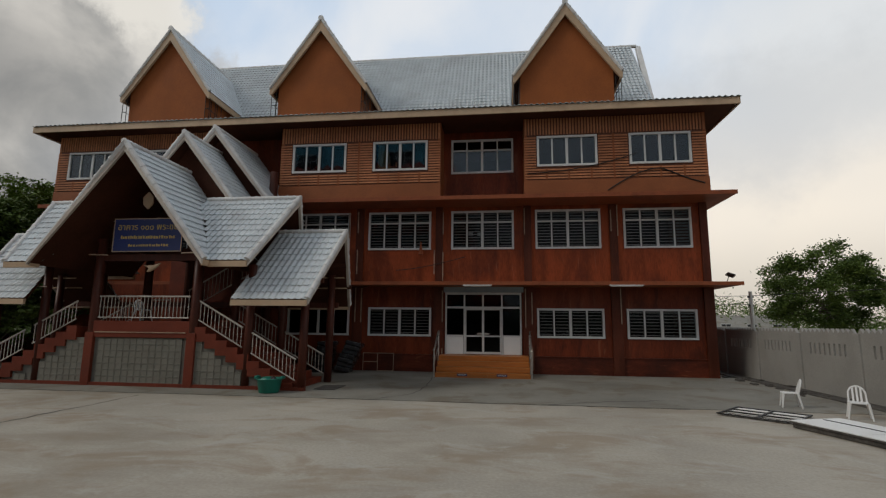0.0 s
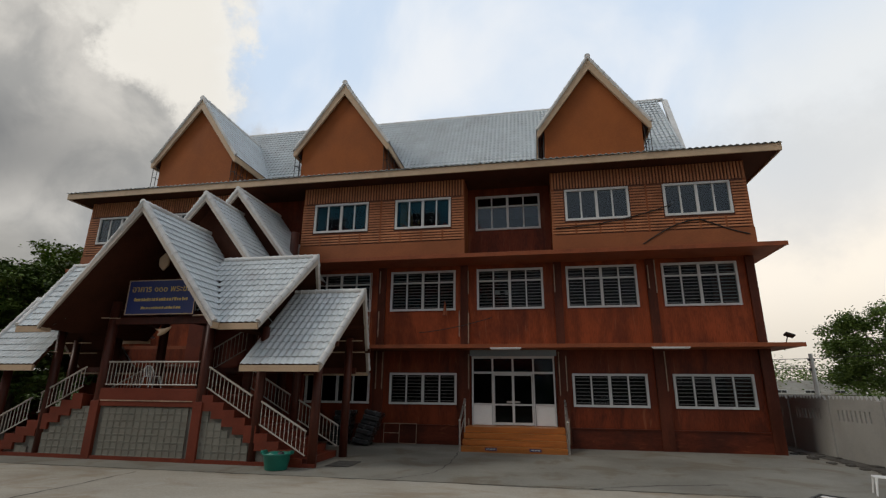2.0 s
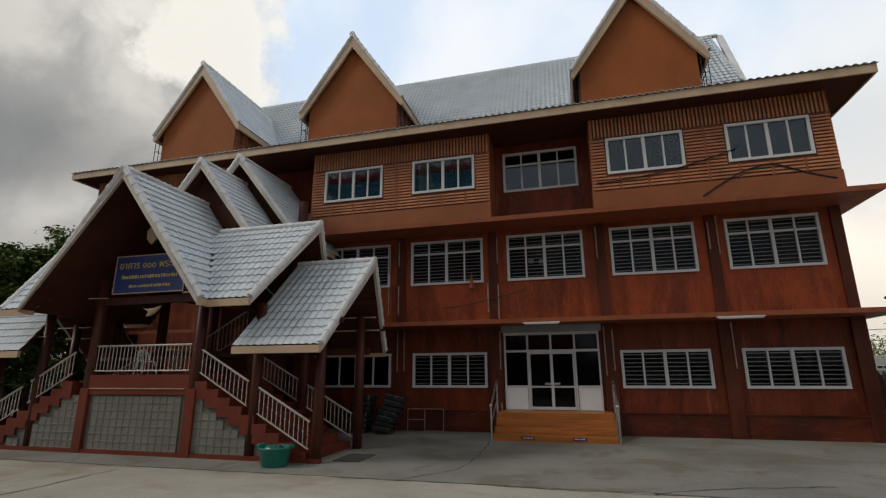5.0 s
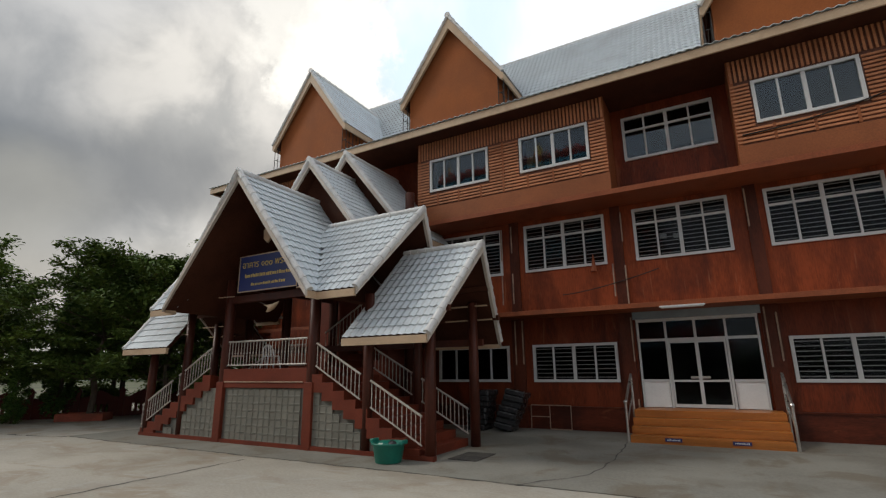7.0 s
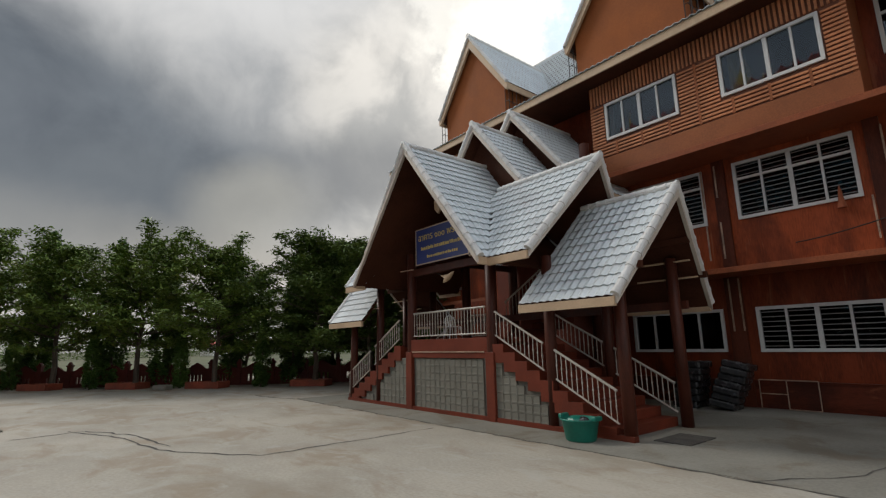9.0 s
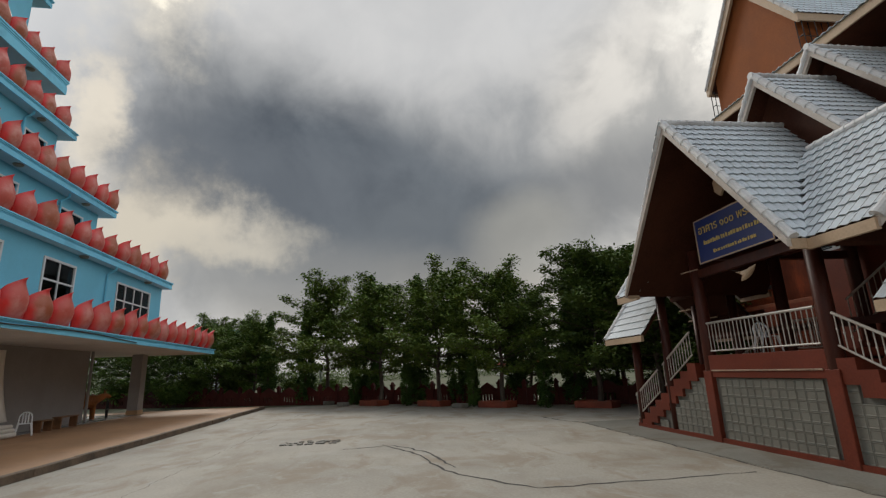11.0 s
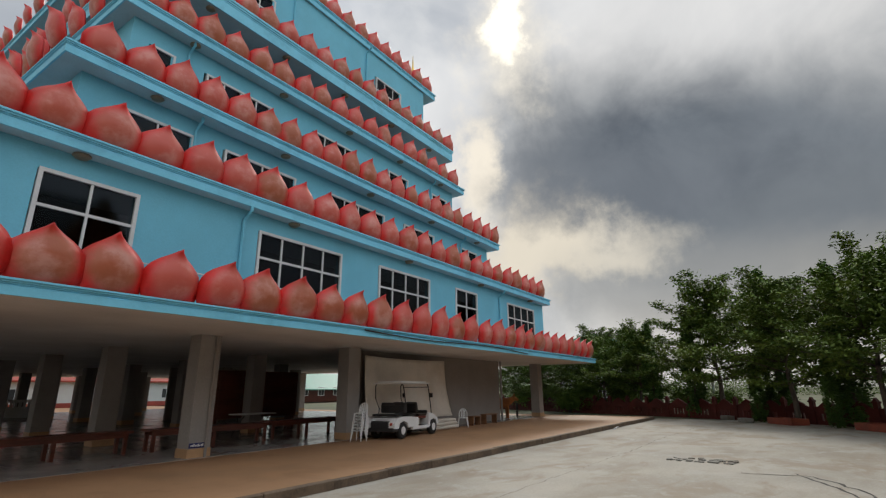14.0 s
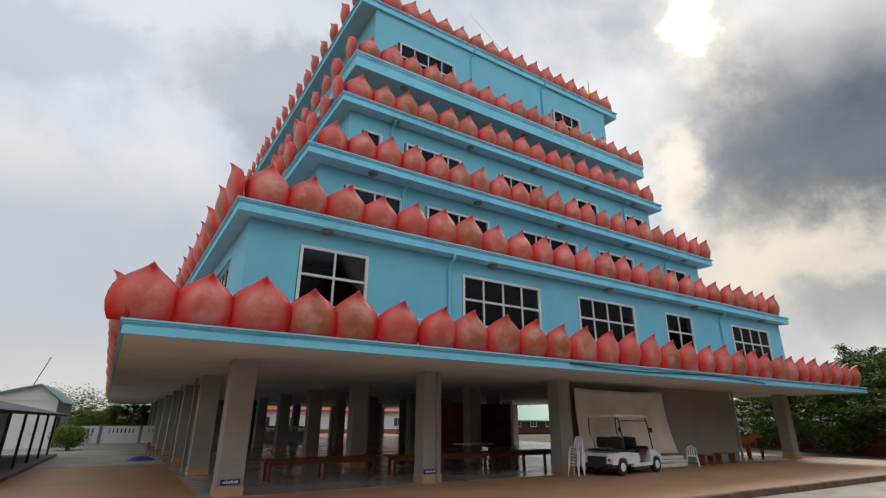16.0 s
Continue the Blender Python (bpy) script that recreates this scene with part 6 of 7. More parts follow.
for x in (-1.05, 1.12):
    for s in (-1, 1):
        w = part("wheel", lathe(((0.10, -0.09), (0.235, -0.09), (0.265, -0.06), (0.265, 0.06), (0.235, 0.09), (0.10, 0.09)), 22), RUBBER, cart, m=pose(x, s * 0.50, 0.265, 90, 0, 0), local=True, smooth_faces=False)
        part("rim", lathe(((0.13, -0.1), (0.14, -0.085), (0.06, -0.07), (0.06, 0.07), (0.14, 0.085), (0.13, 0.1)), 16), PLASTIC, w, m=pose(x, s * 0.50, 0.265, 90, 0, 0), local=True)
for x0, yaw in ((-0.38, 1), (0.38, 1)):
    part("seat_base", boxes((x0 - 0.25, x0 + 0.28, -0.52, 0.52, 0.70, 0.80), bevel=0.02), RED_SEAT, cart, local=True, m=LOW)
    part("seat", boxes((x0 - 0.27, x0 + 0.30, -0.54, 0.54, 0.80, 0.90), bevel=0.03), SEAT, cart, local=True, m=LOW)
    for s in (-1, 1):
        part("backrest", boxes((-0.05, 0.06, s * 0.27 - 0.24, s * 0.27 + 0.24, 0.0, 0.36), bevel=0.04), SEAT, cart, m=pose(x0 - 0.32, 0, 0.80, 0, -10, 0), local=True)
part("rear_seat", boxes((-1.36, -0.92, -0.5, 0.5, 0.86, 0.94), bevel=0.03), SEAT, cart, local=True, m=LOW)
part("rear_backrest", boxes((-0.84, -0.74, -0.5, 0.5, 0.96, 1.30), bevel=0.04), SEAT, cart, local=True, m=LOW)
part("roof", boxes((-1.22, 0.86, -0.60, 0.60, 1.79, 1.84), (-1.1, 0.76, -0.5, 0.5, 1.83, 1.88), bevel=0.03), PLASTIC, cart, local=True)
for s in (-1, 1):
    part("roof_post", polyline([(-0.92, s * 0.52, 0.68), (-0.88, s * 0.52, 0.95), (-1.12, s * 0.52, 1.30), (-1.14, s * 0.52, 1.70), (-1.08, s * 0.52, 1.80)], 0.018), METAL_DARK, cart, local=True)
    part("roof_post", polyline([(1.05, s * 0.54, 0.62), (0.98, s * 0.54, 1.0), (0.80, s * 0.54, 1.68), (0.70, s * 0.54, 1.80)], 0.022), METAL_DARK, cart, local=True)
    part("mirror", boxes((0.86, 0.90, s * 0.62 - 0.06, s * 0.62 + 0.06, 1.30, 1.46), bevel=0.01), METAL_DARK, cart, local=True)
bm = bmesh.new()
for i in range(18):
    a, b = 2 * math.pi * i / 18, 2 * math.pi * (i + 1) / 18
    bm_tube(bm, (0, 0.18 * math.cos(a), 0.18 * math.sin(a)), (0, 0.18 * math.cos(b), 0.18 * math.sin(b)), 0.014, sides=5)
bm_tube(bm, (0, -0.17, 0), (0, 0.17, 0), 0.012, sides=5)
part("steering_wheel", bm, BLACK_PLASTIC, cart, m=pose(0.62, 0.25, 0.98, 0, 25, 0), local=True)
part("windscreen_rail", tubes(((0.80, -0.54, 1.68), (0.80, 0.54, 1.68), 0.018), sides=6), METAL_DARK, cart, local=True)
part("dashboard", boxes((0.66, 0.8, -0.52, 0.52, 0.85, 1.02), bevel=0.03), BLACK_PLASTIC, cart, local=True, m=LOW)
part("bucket", lathe(((0.11, 0), (0.13, 0.24), (0.12, 0.24), (0.1, 0.02), (0.01, 0.02)), 14), LAMP_WHITE, cart, m=Matrix.Translation((0.02, -0.46, 0.36)), local=True)

# stacked chairs and a single chair
for i in range(7):
    plastic_chair("plastic_chair", BLM @ pose(12.35 + 0.012 * i, 2.15, 0.15 + 0.085 * i, 0, 0, -75), "white plastic chair in a tall stack by a column", "stack of white chairs")
plastic_chair("plastic_chair", BLM @ pose(18.75, 2.4, 0.15, 0, 0, -60) @ Matrix.Diagonal((1.18, 1.18, 1.18, 1)), "white plastic chair by the grey wall", "white plastic chairs")
for u, w, h in ((20.0, 0.7, 0.38), (21.3, 1.1, 0.42)):
    t = thing("low_bench", "small rough wooden bench by the grey wall", "bench", BLM @ Matrix.Translation((u, 2.6, 0.15)), "low benches by the wall")
    part("top", boxes((-w / 2, w / 2, -0.16, 0.16, h - 0.04, h), bevel=0.006), RAW_WOOD, t, local=True)
    for s in (-1, 1):
        part("leg", boxes((s * (w / 2 - 0.06) - 0.03, s * (w / 2 - 0.06) + 0.03, -0.13, 0.13, 0, h - 0.04)), RAW_WOOD, t, local=True)


def long_bench(u, v, length, turn=0):
    t = thing("long_bench", "long red-brown varnished wooden bench in the open hall", "bench", BLM @ pose(u, v, 0.158, 0, 0, turn), "long benches in the hall")
    part("top", boxes((-length / 2, length / 2, -0.3, 0.3, 0.50, 0.56), bevel=0.01), BENCH, t, local=True)
    part("apron", boxes((-length / 2 + 0.1, length / 2 - 0.1, -0.24, -0.20, 0.40, 0.50), (-length / 2 + 0.1, length / 2 - 0.1, 0.20, 0.24, 0.40, 0.50)), BENCH, t, local=True)
    for s in (-1, 0, 1):
        for q in (-1, 1):
            part("leg", boxes((s * (length / 2 - 0.15) - 0.04, s * (length / 2 - 0.15) + 0.04, q * 0.2 - 0.04, q * 0.2 + 0.04, 0, 0.42)), BENCH, t, local=True)


long_bench(5.4, 5.2, 3.4, 3)
long_bench(9.2, 5.0, 3.6, -2)
long_bench(12.9, 5.4, 3.2, 2)
cab = thing("cabinet", "large dark brown wooden cabinet standing in the hall", "cabinet", BLM @ Matrix.Translation((13.6, 9.3, 0.158)))
part("body", boxes((-1.9, 1.9, -0.3, 0.3, 0.5, 2.3), bevel=0.01), BENCH, cab, local=True)
for s in (-1.4, -0.45, 0.5, 1.45):
    part("door", boxes((s - 0.42, s + 0.4, -0.33, -0.3, 0.6, 2.2), bevel=0.008), BENCH, cab, local=True)
for s in (-1.8, 1.8):
    part("leg", boxes((s - 0.05, s + 0.05, -0.25, 0.25, 0, 0.5)), BENCH, cab, local=True)
tb = thing("table", "folding table with dark steel legs in the hall", "table", BLM @ Matrix.Translation((12.1, 7.2, 0.158)))
part("top", boxes((-0.75, 0.75, -0.35, 0.35, 0.70, 0.74), bevel=0.006), WHITE_PAINT, tb, local=True)
for s in (-1, 1):
    part("leg", tubes(((s * 0.6, -0.28, 0), (s * 0.5, 0.25, 0.7), 0.015), ((s * 0.6, 0.28, 0), (s * 0.5, -0.25, 0.7), 0.015), sides=5), METAL_DARK, tb, local=True)
# unseen partitions added to keep light out of the hall's far end
tagged(part("back_partition", boxes((15.5, 21.0, 20.0, 20.2, 0.158, 3.03), (4.5, 9.0, 29.0, 29.2, 0.158, 3.03)), GREY_WALL, m=BLM), "grey partition added to darken the back of the hall", "wall", kind="structure")
tagged(part("white_pipe", polyline([(0, 0, 0.0), (0, 0, 0.07), (0.5, 0.1, 0.09), (0.62, 0.05, 0.03), (0.7, 0.0, 0.012)], 0.02), FRAME, m=Matrix.Translation((-23.9, -0.3, 0.0))), "white plastic pipe end at the platform kerb", "pipe")
rc = plastic_chair("plastic_chair", BLM @ pose(1.75, 17.3, 0.15, 0, 0, 60), "red plastic chair beside the columns", "", RED_PLASTIC)
bm = lathe(((0.75, 0), (0.6, 0.06), (0.35, 0.15), (0.05, 0.19)), 14)
tagged(part("blue_tarpaulin", bm, BLUE_TARP, m=BLM @ pose(1.3, 15.3, 0.15) @ Matrix.Diagonal((0.7, 0.5, 0.9, 1))), "crumpled blue tarpaulin on the paving", "tarpaulin")


def bull_statue():
    bm = bmesh.new()
    for a, b, r0, r1 in (((-0.7, 0, 0.95), (0.55, 0, 0.98), 0.36, 0.33), ((0.5, 0, 1.0), (0.95, 0, 1.25), 0.24, 0.17), ((0.9, 0, 1.3), (1.25, 0, 1.15), 0.16, 0.09),
                         ((-0.6, -0.2, 0.8), (-0.62, -0.2, 0), 0.12, 0.07), ((-0.6, 0.2, 0.8), (-0.62, 0.2, 0), 0.12, 0.07), ((0.45, -0.2, 0.8), (0.47, -0.2, 0), 0.11, 0.07), ((0.45, 0.2, 0.8), (0.47, 0.2, 0), 0.11, 0.07),
                         ((0.95, -0.08, 1.4), (0.98, -0.25, 1.6), 0.04, 0.01), ((0.95, 0.08, 1.4), (0.98, 0.25, 1.6), 0.04, 0.01), ((-0.75, 0, 1.1), (-0.95, 0, 0.5), 0.04, 0.02)):
        bm_tube(bm, a, b, r0, r1, sides=12)
    return bm


tagged(part("bull_statue", bull_statue(), BULL, m=BLM @ pose(25.4, 4.2, 0.15, 0, 0, -50) @ Matrix.Diagonal((0.8, 0.8, 0.8, 1))), "orange-brown painted bull statue beyond the wall", "statue")
bm = bmesh.new()
for i in range(16):
    a, b = 2 * math.pi * i / 16, 2 * math.pi * (i + 1) / 16
    bm_tube(bm, (0.4 * math.cos(a), 0, 0.4 + 0.4 * math.sin(a)), (0.4 * math.cos(b), 0, 0.4 + 0.4 * math.sin(b)), 0.025, sides=5)
    if i % 4 == 0:
        bm_tube(bm, (0, 0, 0.4), (0.4 * math.cos(a), 0, 0.4 + 0.4 * math.sin(a)), 0.02, sides=5)
tagged(part("cart_wheel", bm, METAL_DARK, m=BLM @ pose(25.6, 3.3, 0.15, 0, 0, 20)), "dark spoked cart wheel beside the statue", "wheel")

# ---- fence, planters and trees ----
FLINE = ((-46.0, -30.0), (-40.5, -14.0), (-36.3, -4.5), (-33.2, 2.2), (-29.3, 7.6), (-24.9, 12.6), (-21.6, 17.6), (-18.5, 24.0))


def fence_panel():
    """A panel 1.0 long with a stepped, pointed top and four slots."""
    bm = bmesh.new()
    slots = [(0.22 + 0.15 * i, 0.29 + 0.15 * i) for i in range(4)]
    for a, b, _, _, z0, z1 in wall_boxes(0.0, 1.0, 0.0, 0.62, 0, 1, [(a, b, 0.2, 0.5) for a, b in slots]):
        bm_box(bm, a, b, -0.05, 0.05, z0, z1)
    bm_prism(bm, ((0.0, 0.62), (1.0, 0.62), (1.0, 0.78), (0.85, 0.8), (0.72, 0.92), (0.5, 1.06), (0.28, 0.92), (0.15, 0.8), (0.0, 0.78)), "y", -0.05, 0.05)
    return bm


def fence_post():
    bm = boxes((-0.09, 0.09, -0.09, 0.09, 0, 0.98), (-0.12, 0.12, -0.12, 0.12, 0.98, 1.05))
    bm_prism(bm, ((-0.1, 1.05), (0.1, 1.05), (0.0, 1.2)), "y", -0.08, 0.08)
    return bm


fence = thing("fence", "low maroon concrete fence with pointed panels and slots", "fence", Matrix.Translation((-30, 6, 0)), kind="structure")
PANEL_ME, POST_ME = to_mesh("fence_panel", fence_panel(), FENCE), to_mesh("fence_post", fence_post(), FENCE)
for a, b in zip(FLINE, FLINE[1:]):
    A, B = Vector((*a, 0)), Vector((*b, 0))
    n = round((B - A).length / 1.35)
    ang = math.atan2(B.y - A.y, B.x - A.x)
    for i in range(n):
        p = A.lerp(B, i / n)
        m = Matrix.Translation((p.x, p.y, -0.03)) @ Matrix.Rotation(ang, 4, "Z")
        piece("fence_post", POST_ME, fence, m)
        piece("fence_panel", PANEL_ME, fence, m @ Matrix.Translation((0.1, 0, 0)) @ Matrix.Diagonal(((B - A).length / n - 0.2, 1, 1, 1)))


def leaf_cloud(centres, per, size, rng, spread, flat=False):
    """Small folded leaf cards scattered round branch ends."""
    n = len(centres) * per
    c = np.repeat(np.array(centres), per, axis=0)
    r = np.random.RandomState(rng)
    p = c + r.normal(0, 1, (n, 3)) * np.array(spread)
    d = r.normal(0, 1, (n, 3)) * np.array((1, 1, 0.45))
    d /= np.linalg.norm(d, axis=1, keepdims=True)
    q = np.cross(d, r.normal(0, 1, (n, 3)) * (0.45 if flat else 1.0) + np.array((0, 0, 1.0 if flat else 0.0)))
    q /= np.linalg.norm(q, axis=1, keepdims=True) + 1e-6
    s = (size * r.uniform(0.6, 1.3, n))[:, None]
    v = np.stack((p - d * s, p + q * s * 0.42, p + d * s, p - q * s * 0.42), axis=1).reshape(-1, 3)
    return v


def cards_mesh(name, v, material):
    n = len(v) // 4
    me = bpy.data.meshes.new(name)
    me.vertices.add(len(v))
    me.vertices.foreach_set("co", v.astype(np.float32).ravel())
    me.loops.add(len(v))
    me.loops.foreach_set("vertex_index", np.arange(len(v), dtype=np.int32))
    me.polygons.add(n)
    me.polygons.foreach_set("loop_start", np.arange(0, len(v), 4, dtype=np.int32))
    me.update(calc_edges=True)
    me.validate()
    me.materials.append(material)
    return me


def tiered_tree(seed, h, spread, bare=0.2, per=17, leaf=0.15):
    """Trunk and limbs as one bmesh, and the leaf cards; branches lie in loose tiers."""
    rng = random.Random(seed)
    bm = bmesh.new()
    pts = [Vector((0, 0, 0))]
    for i in range(1, 7):
        pts.append(Vector((rng.uniform(-0.1, 0.1) * i * 0.5, rng.uniform(-0.1, 0.1) * i * 0.5, h * 0.95 * i / 6)))
    for i in range(6):
        bm_tube(bm, pts[i], pts[i + 1], 0.13 * (1 - i / 6.5), 0.13 * (1 - (i + 1) / 6.5), sides=8)
    ends = []
    tiers = 10
    for t in range(tiers):
        f = bare + (0.97 - bare) * (t / (tiers - 1)) ** 0.92
        reach = spread * (0.9 if t == 0 else 1.0) * rng.uniform(0.82, 1.08) * max(0.10, 1.0 - 1.2 * max(0.0, f - bare - 0.12))
        k = min(5, int(f * 6))
        root = pts[k].lerp(pts[min(6, k + 1)], f * 6 - k)
        n = rng.randint(5, 7) if t < 7 else 4
        for j in range(n):
            a = 2 * math.pi * (j + rng.random() * 0.8) / n
            ln = reach * rng.uniform(0.55, 1.25)
            lift = ln * (rng.uniform(0.06, 0.38) + 1.3 * max(0.0, f - 0.45))
            tip = root + Vector((math.cos(a) * ln, math.sin(a) * ln, lift))
            bm_tube(bm, root, tip, 0.03, 0.008, sides=4)
            for s in (0.28, 0.42, 0.55, 0.67, 0.78, 0.88, 0.97, 1.05):
                q = root.lerp(tip, s)
                w = 0.46 * (1.15 - 0.85 * s) * (0.55 + 0.45 * reach / spread)
                for _ in range(2):
                    ends.append(q + Vector((rng.uniform(-w, w), rng.uniform(-w, w), rng.uniform(-0.08, 0.10))))
    return bm, leaf_cloud([tuple(e) for e in ends], per, leaf, seed, (0.20, 0.20, 0.075), True)


def round_tree(seed, h, spread, per=60, leaf=0.16, trunk=0.25):
    rng = random.Random(seed)
    bm = bmesh.new()
    bm_tube(bm, (0, 0, 0), (0.1, 0, h * 0.4), 0.2, 0.14, sides=8)
    ends = []
    for i in range(130):
        d = Vector((rng.gauss(0, 1), rng.gauss(0, 1), rng.gauss(0.1, 0.9))).normalized()
        r = rng.uniform(0.45, 1.0) ** 0.6 * rng.uniform(0.8, 1.08)
        e = Vector((d.x * spread * r, d.y * spread * r, h * 0.6 + d.z * h * 0.40 * r))
        if e.z < h * trunk:
            continue
        ends.append(e)
        if i % 5 == 0:
            bm_tube(bm, (0.1, 0, h * 0.4), e, 0.05, 0.012, sides=4)
    return bm, leaf_cloud([tuple(e) for e in ends], per, leaf, seed, (0.34, 0.34, 0.22))


def column_tree(seed, h, r):
    rng = random.Random(seed)
    bm = bmesh.new()
    bm_tube(bm, (0, 0, 0), (0, 0, h * 0.9), 0.09, 0.02, sides=6)
    ends = []
    for i in range(150):
        t = rng.uniform(0.03, 1.0)
        w = r * (0.75 + 0.25 * math.sin(t * 5)) * (1 if t < 0.55 else math.sqrt(max(0.02, 1 - ((t - 0.55) / 0.46) ** 2)))
        a = rng.uniform(0, 6.283)
        ends.append((w * math.cos(a) * rng.uniform(0.5, 1), w * math.sin(a) * rng.uniform(0.5, 1), t * h))
    return bm, leaf_cloud(ends, 75, 0.10, seed, (0.10, 0.10, 0.18))


def tree(made, name, leaf_material, m, label, group, category="tree"):
    bm, cards = made
    t = thing(name, label, category, m, group)
    part("trunk", bm, BARK, t, local=True)
    ob = new("crown", cards_mesh("crown", cards, leaf_material))
    ob.parent = t
    return t


tiered = [tree(tiered_tree(s, 6.3, 3.4, b + 0.08, 28, 0.10), "tree", mt, pose(*p, 0, 0, r), "tiered green tree growing behind the maroon fence", "trees along the fence")
          for s, b, mt, p, r in ((1, 0.2, LEAF_A, (-29.8, 5.9, 0), 0), (2, 0.16, LEAF_B, (-21.6, 14.8, 0), 40), (3, 0.22, LEAF_A, (-27.0, 8.8, 0), 110))]
for src, x, y, s, r in ((0, -24.3, 11.4, 0.93, 70), (1, -20.6, 18.0, 1.0, 200), (2, -33.4, 2.6, 1.10, 20), (0, -36.2, -2.4, 0.84, 150), (1, -19.3, 16.2, 0.95, 310), (1, -23.0, 16.6, 0.98, 95), (2, -22.0, 21.0, 1.15, 260), (0, -25.6, 17.6, 1.0, 33), (1, -28.4, 14.0, 0.85, 222), (0, -24.0, 24.5, 1.3, 10), (1, -39.0, -9.0, 0.8, 60), (2, -37.5, -5.2, 0.78, 200), (0, -42.5, -15.0, 0.8, 80), (1, -34.5, -9.0, 0.75, 130), (1, -39.4, -3.6, 0.86, 75), (2, -41.5, -6.8, 0.9, 15)):
    copy_thing(tiered[src], pose(x, y, 0, 0, 0, r) @ Matrix.Diagonal((s, s, s, 1)))
cyp = tree(column_tree(31, 7.4, 0.7), "cypress", LEAF_C, pose(-31.9, 5.3, 0), "slender columnar cypress behind the fence", "cypresses along the fence")
for x, y, s in ((-29.2, 8.0, 0.92), (-25.6, 12.4, 0.86), (-33.9, 1.2, 0.8), (-27.4, 9.9, 0.82), (-23.6, 14.6, 0.80), (-35.4, -1.4, 0.75), (-28.0, 7.2, 0.36), (-25.2, 10.2, 0.36), (-22.8, 12.9, 0.38), (-30.9, 4.4, 0.38)):
    copy_thing(cyp, pose(x, y, 0, 0, 0, 40 * x) @ Matrix.Diagonal((s * (1.25 if s < 0.5 else 1), s * (1.25 if s < 0.5 else 1), s, 1)))
big = tree(round_tree(41, 8.4, 4.2, 260, 0.115), "tree", LEAF_B, pose(17.6, 30.5, 0) @ Matrix.Diagonal((0.76, 0.76, 0.78, 1)), "broad dark green tree beyond the boundary wall", "trees beyond the wall")
copy_thing(big, pose(20.6, 27.0, 0, 0, 0, 70) @ Matrix.Diagonal((0.75, 0.75, 0.66, 1)))
copy_thing(big, pose(13.5, 44, 0, 0, 0, 170) @ Matrix.Diagonal((0.6, 0.6, 0.42, 1)))
copy_thing(big, pose(-1.0, -44, 0, 0, 0, 20) @ Matrix.Diagonal((0.7, 0.7, 0.5, 1)))
copy_thing(big, pose(-6, -50, 0, 0, 0, 120) @ Matrix.Diagonal((0.8, 0.8, 0.55, 1)))
copy_thing(big, pose(2.5, -48, 0, 0, 0, 220) @ Matrix.Diagonal((0.7, 0.7, 0.42, 1)))
bush = tree(round_tree(43, 1.9, 1.0, 40, 0.12, 0.02), "bush", LEAF_A, pose(1.3, -27.0, 0.15) @ Matrix.Diagonal((0.55, 0.55, 0.62, 1)), "leafy green bush beside the lane", "bushes", "bush")


for i, (x, y, s) in enumerate(((-37.6, -6.0, 0.9), (-39.5, -10.5, 1.0), (-38.6, -4.3, 1.5), (-36.9, -7.6, 1.3), (-41.0, -8.0, 1.6), (-40.6, -12.6, 1.5), (-43.2, -12.2, 1.7), (-37.2, 0.2, 1.3), (-35.6, 2.4, 1.1), (-22.6, 17.8, 0.9), (-21.4, 19.6, 1.0), (-23.6, 16.4, 0.9), (-25.3, 15.2, 0.8), (-24.5, 19.5, 1.1), (-20.4, 21.6, 1.0), (-27.0, 17.5, 1.0), (-26.0, 22.0, 1.2), (-29.5, 13.5, 0.8))):
    copy_thing(bush, pose(x, y, 0, 0, 0, 57 * i) @ Matrix.Diagonal((s * 1.1, s * 1.1, s, 1)))


def planter(x, y, turn, w=1.6):
    p = thing("planter", "low red-brown planter box round a tree foot", "planter", pose(x, y, 0, 0, 0, turn), "planters along the fence")
    part("box", boxes((-w / 2, w / 2, -0.4, -0.3, 0, 0.27), (-w / 2, w / 2, 0.3, 0.4, 0, 0.27), (-w / 2, -w / 2 + 0.1, -0.3, 0.3, 0, 0.27), (w / 2 - 0.1, w / 2, -0.3, 0.3, 0, 0.27), bevel=0.01), PLANTER, p, local=True)
    part("soil", boxes((-w / 2 + 0.1, w / 2 - 0.1, -0.3, 0.3, 0, 0.22)), SOIL, p, local=True)


for x, y, tn in ((-29.6, 5.5, 37), (-26.9, 8.5, 37), (-24.2, 11.1, 40), (-21.5, 14.6, 40), (-36.0, -2.2, 55), (-38.5, -8.0, 60)):
    planter(x, y, tn)
for x, y in ((-33.0, 3.2), (-25.4, 9.9), (-30.9, 4.2)):
    tagged(part("stone_block", boxes((-0.35, 0.35, -0.2, 0.2, 0, 0.2), bevel=0.03), APRON, m=pose(x + 0.6, y - 0.4, 0, 0, 0, 35)), "grey concrete block lying by the fence", "block", "loose blocks")
tagged(part("bare_pole", tubes(((-36.6, 1.8, 0), (-36.6, 1.8, 2.4), 0.09)), PALE_WALL), "short white pole beyond the fence", "pole")

# ---- distance ----


def far_woods():
    r = random.Random(77)
    pts = []
    for i in range(900):
        a = 2 * math.pi * i / 900
        d = 108 + 30 * math.sin(a * 5) + r.uniform(-10, 10)
        h = 3.2 + 1.6 * math.sin(a * 13) + r.uniform(0, 2.0)
        for j in range(3):
            pts.append((d * math.cos(a) - 10, d * math.sin(a), h * (j + 0.4) / 3))
    return leaf_cloud(pts, 130, 0.17, 77, (1.2, 1.2, 0.7))


fw = new("far_woods", cards_mesh("far_woods", far_woods(), LEAF_B))
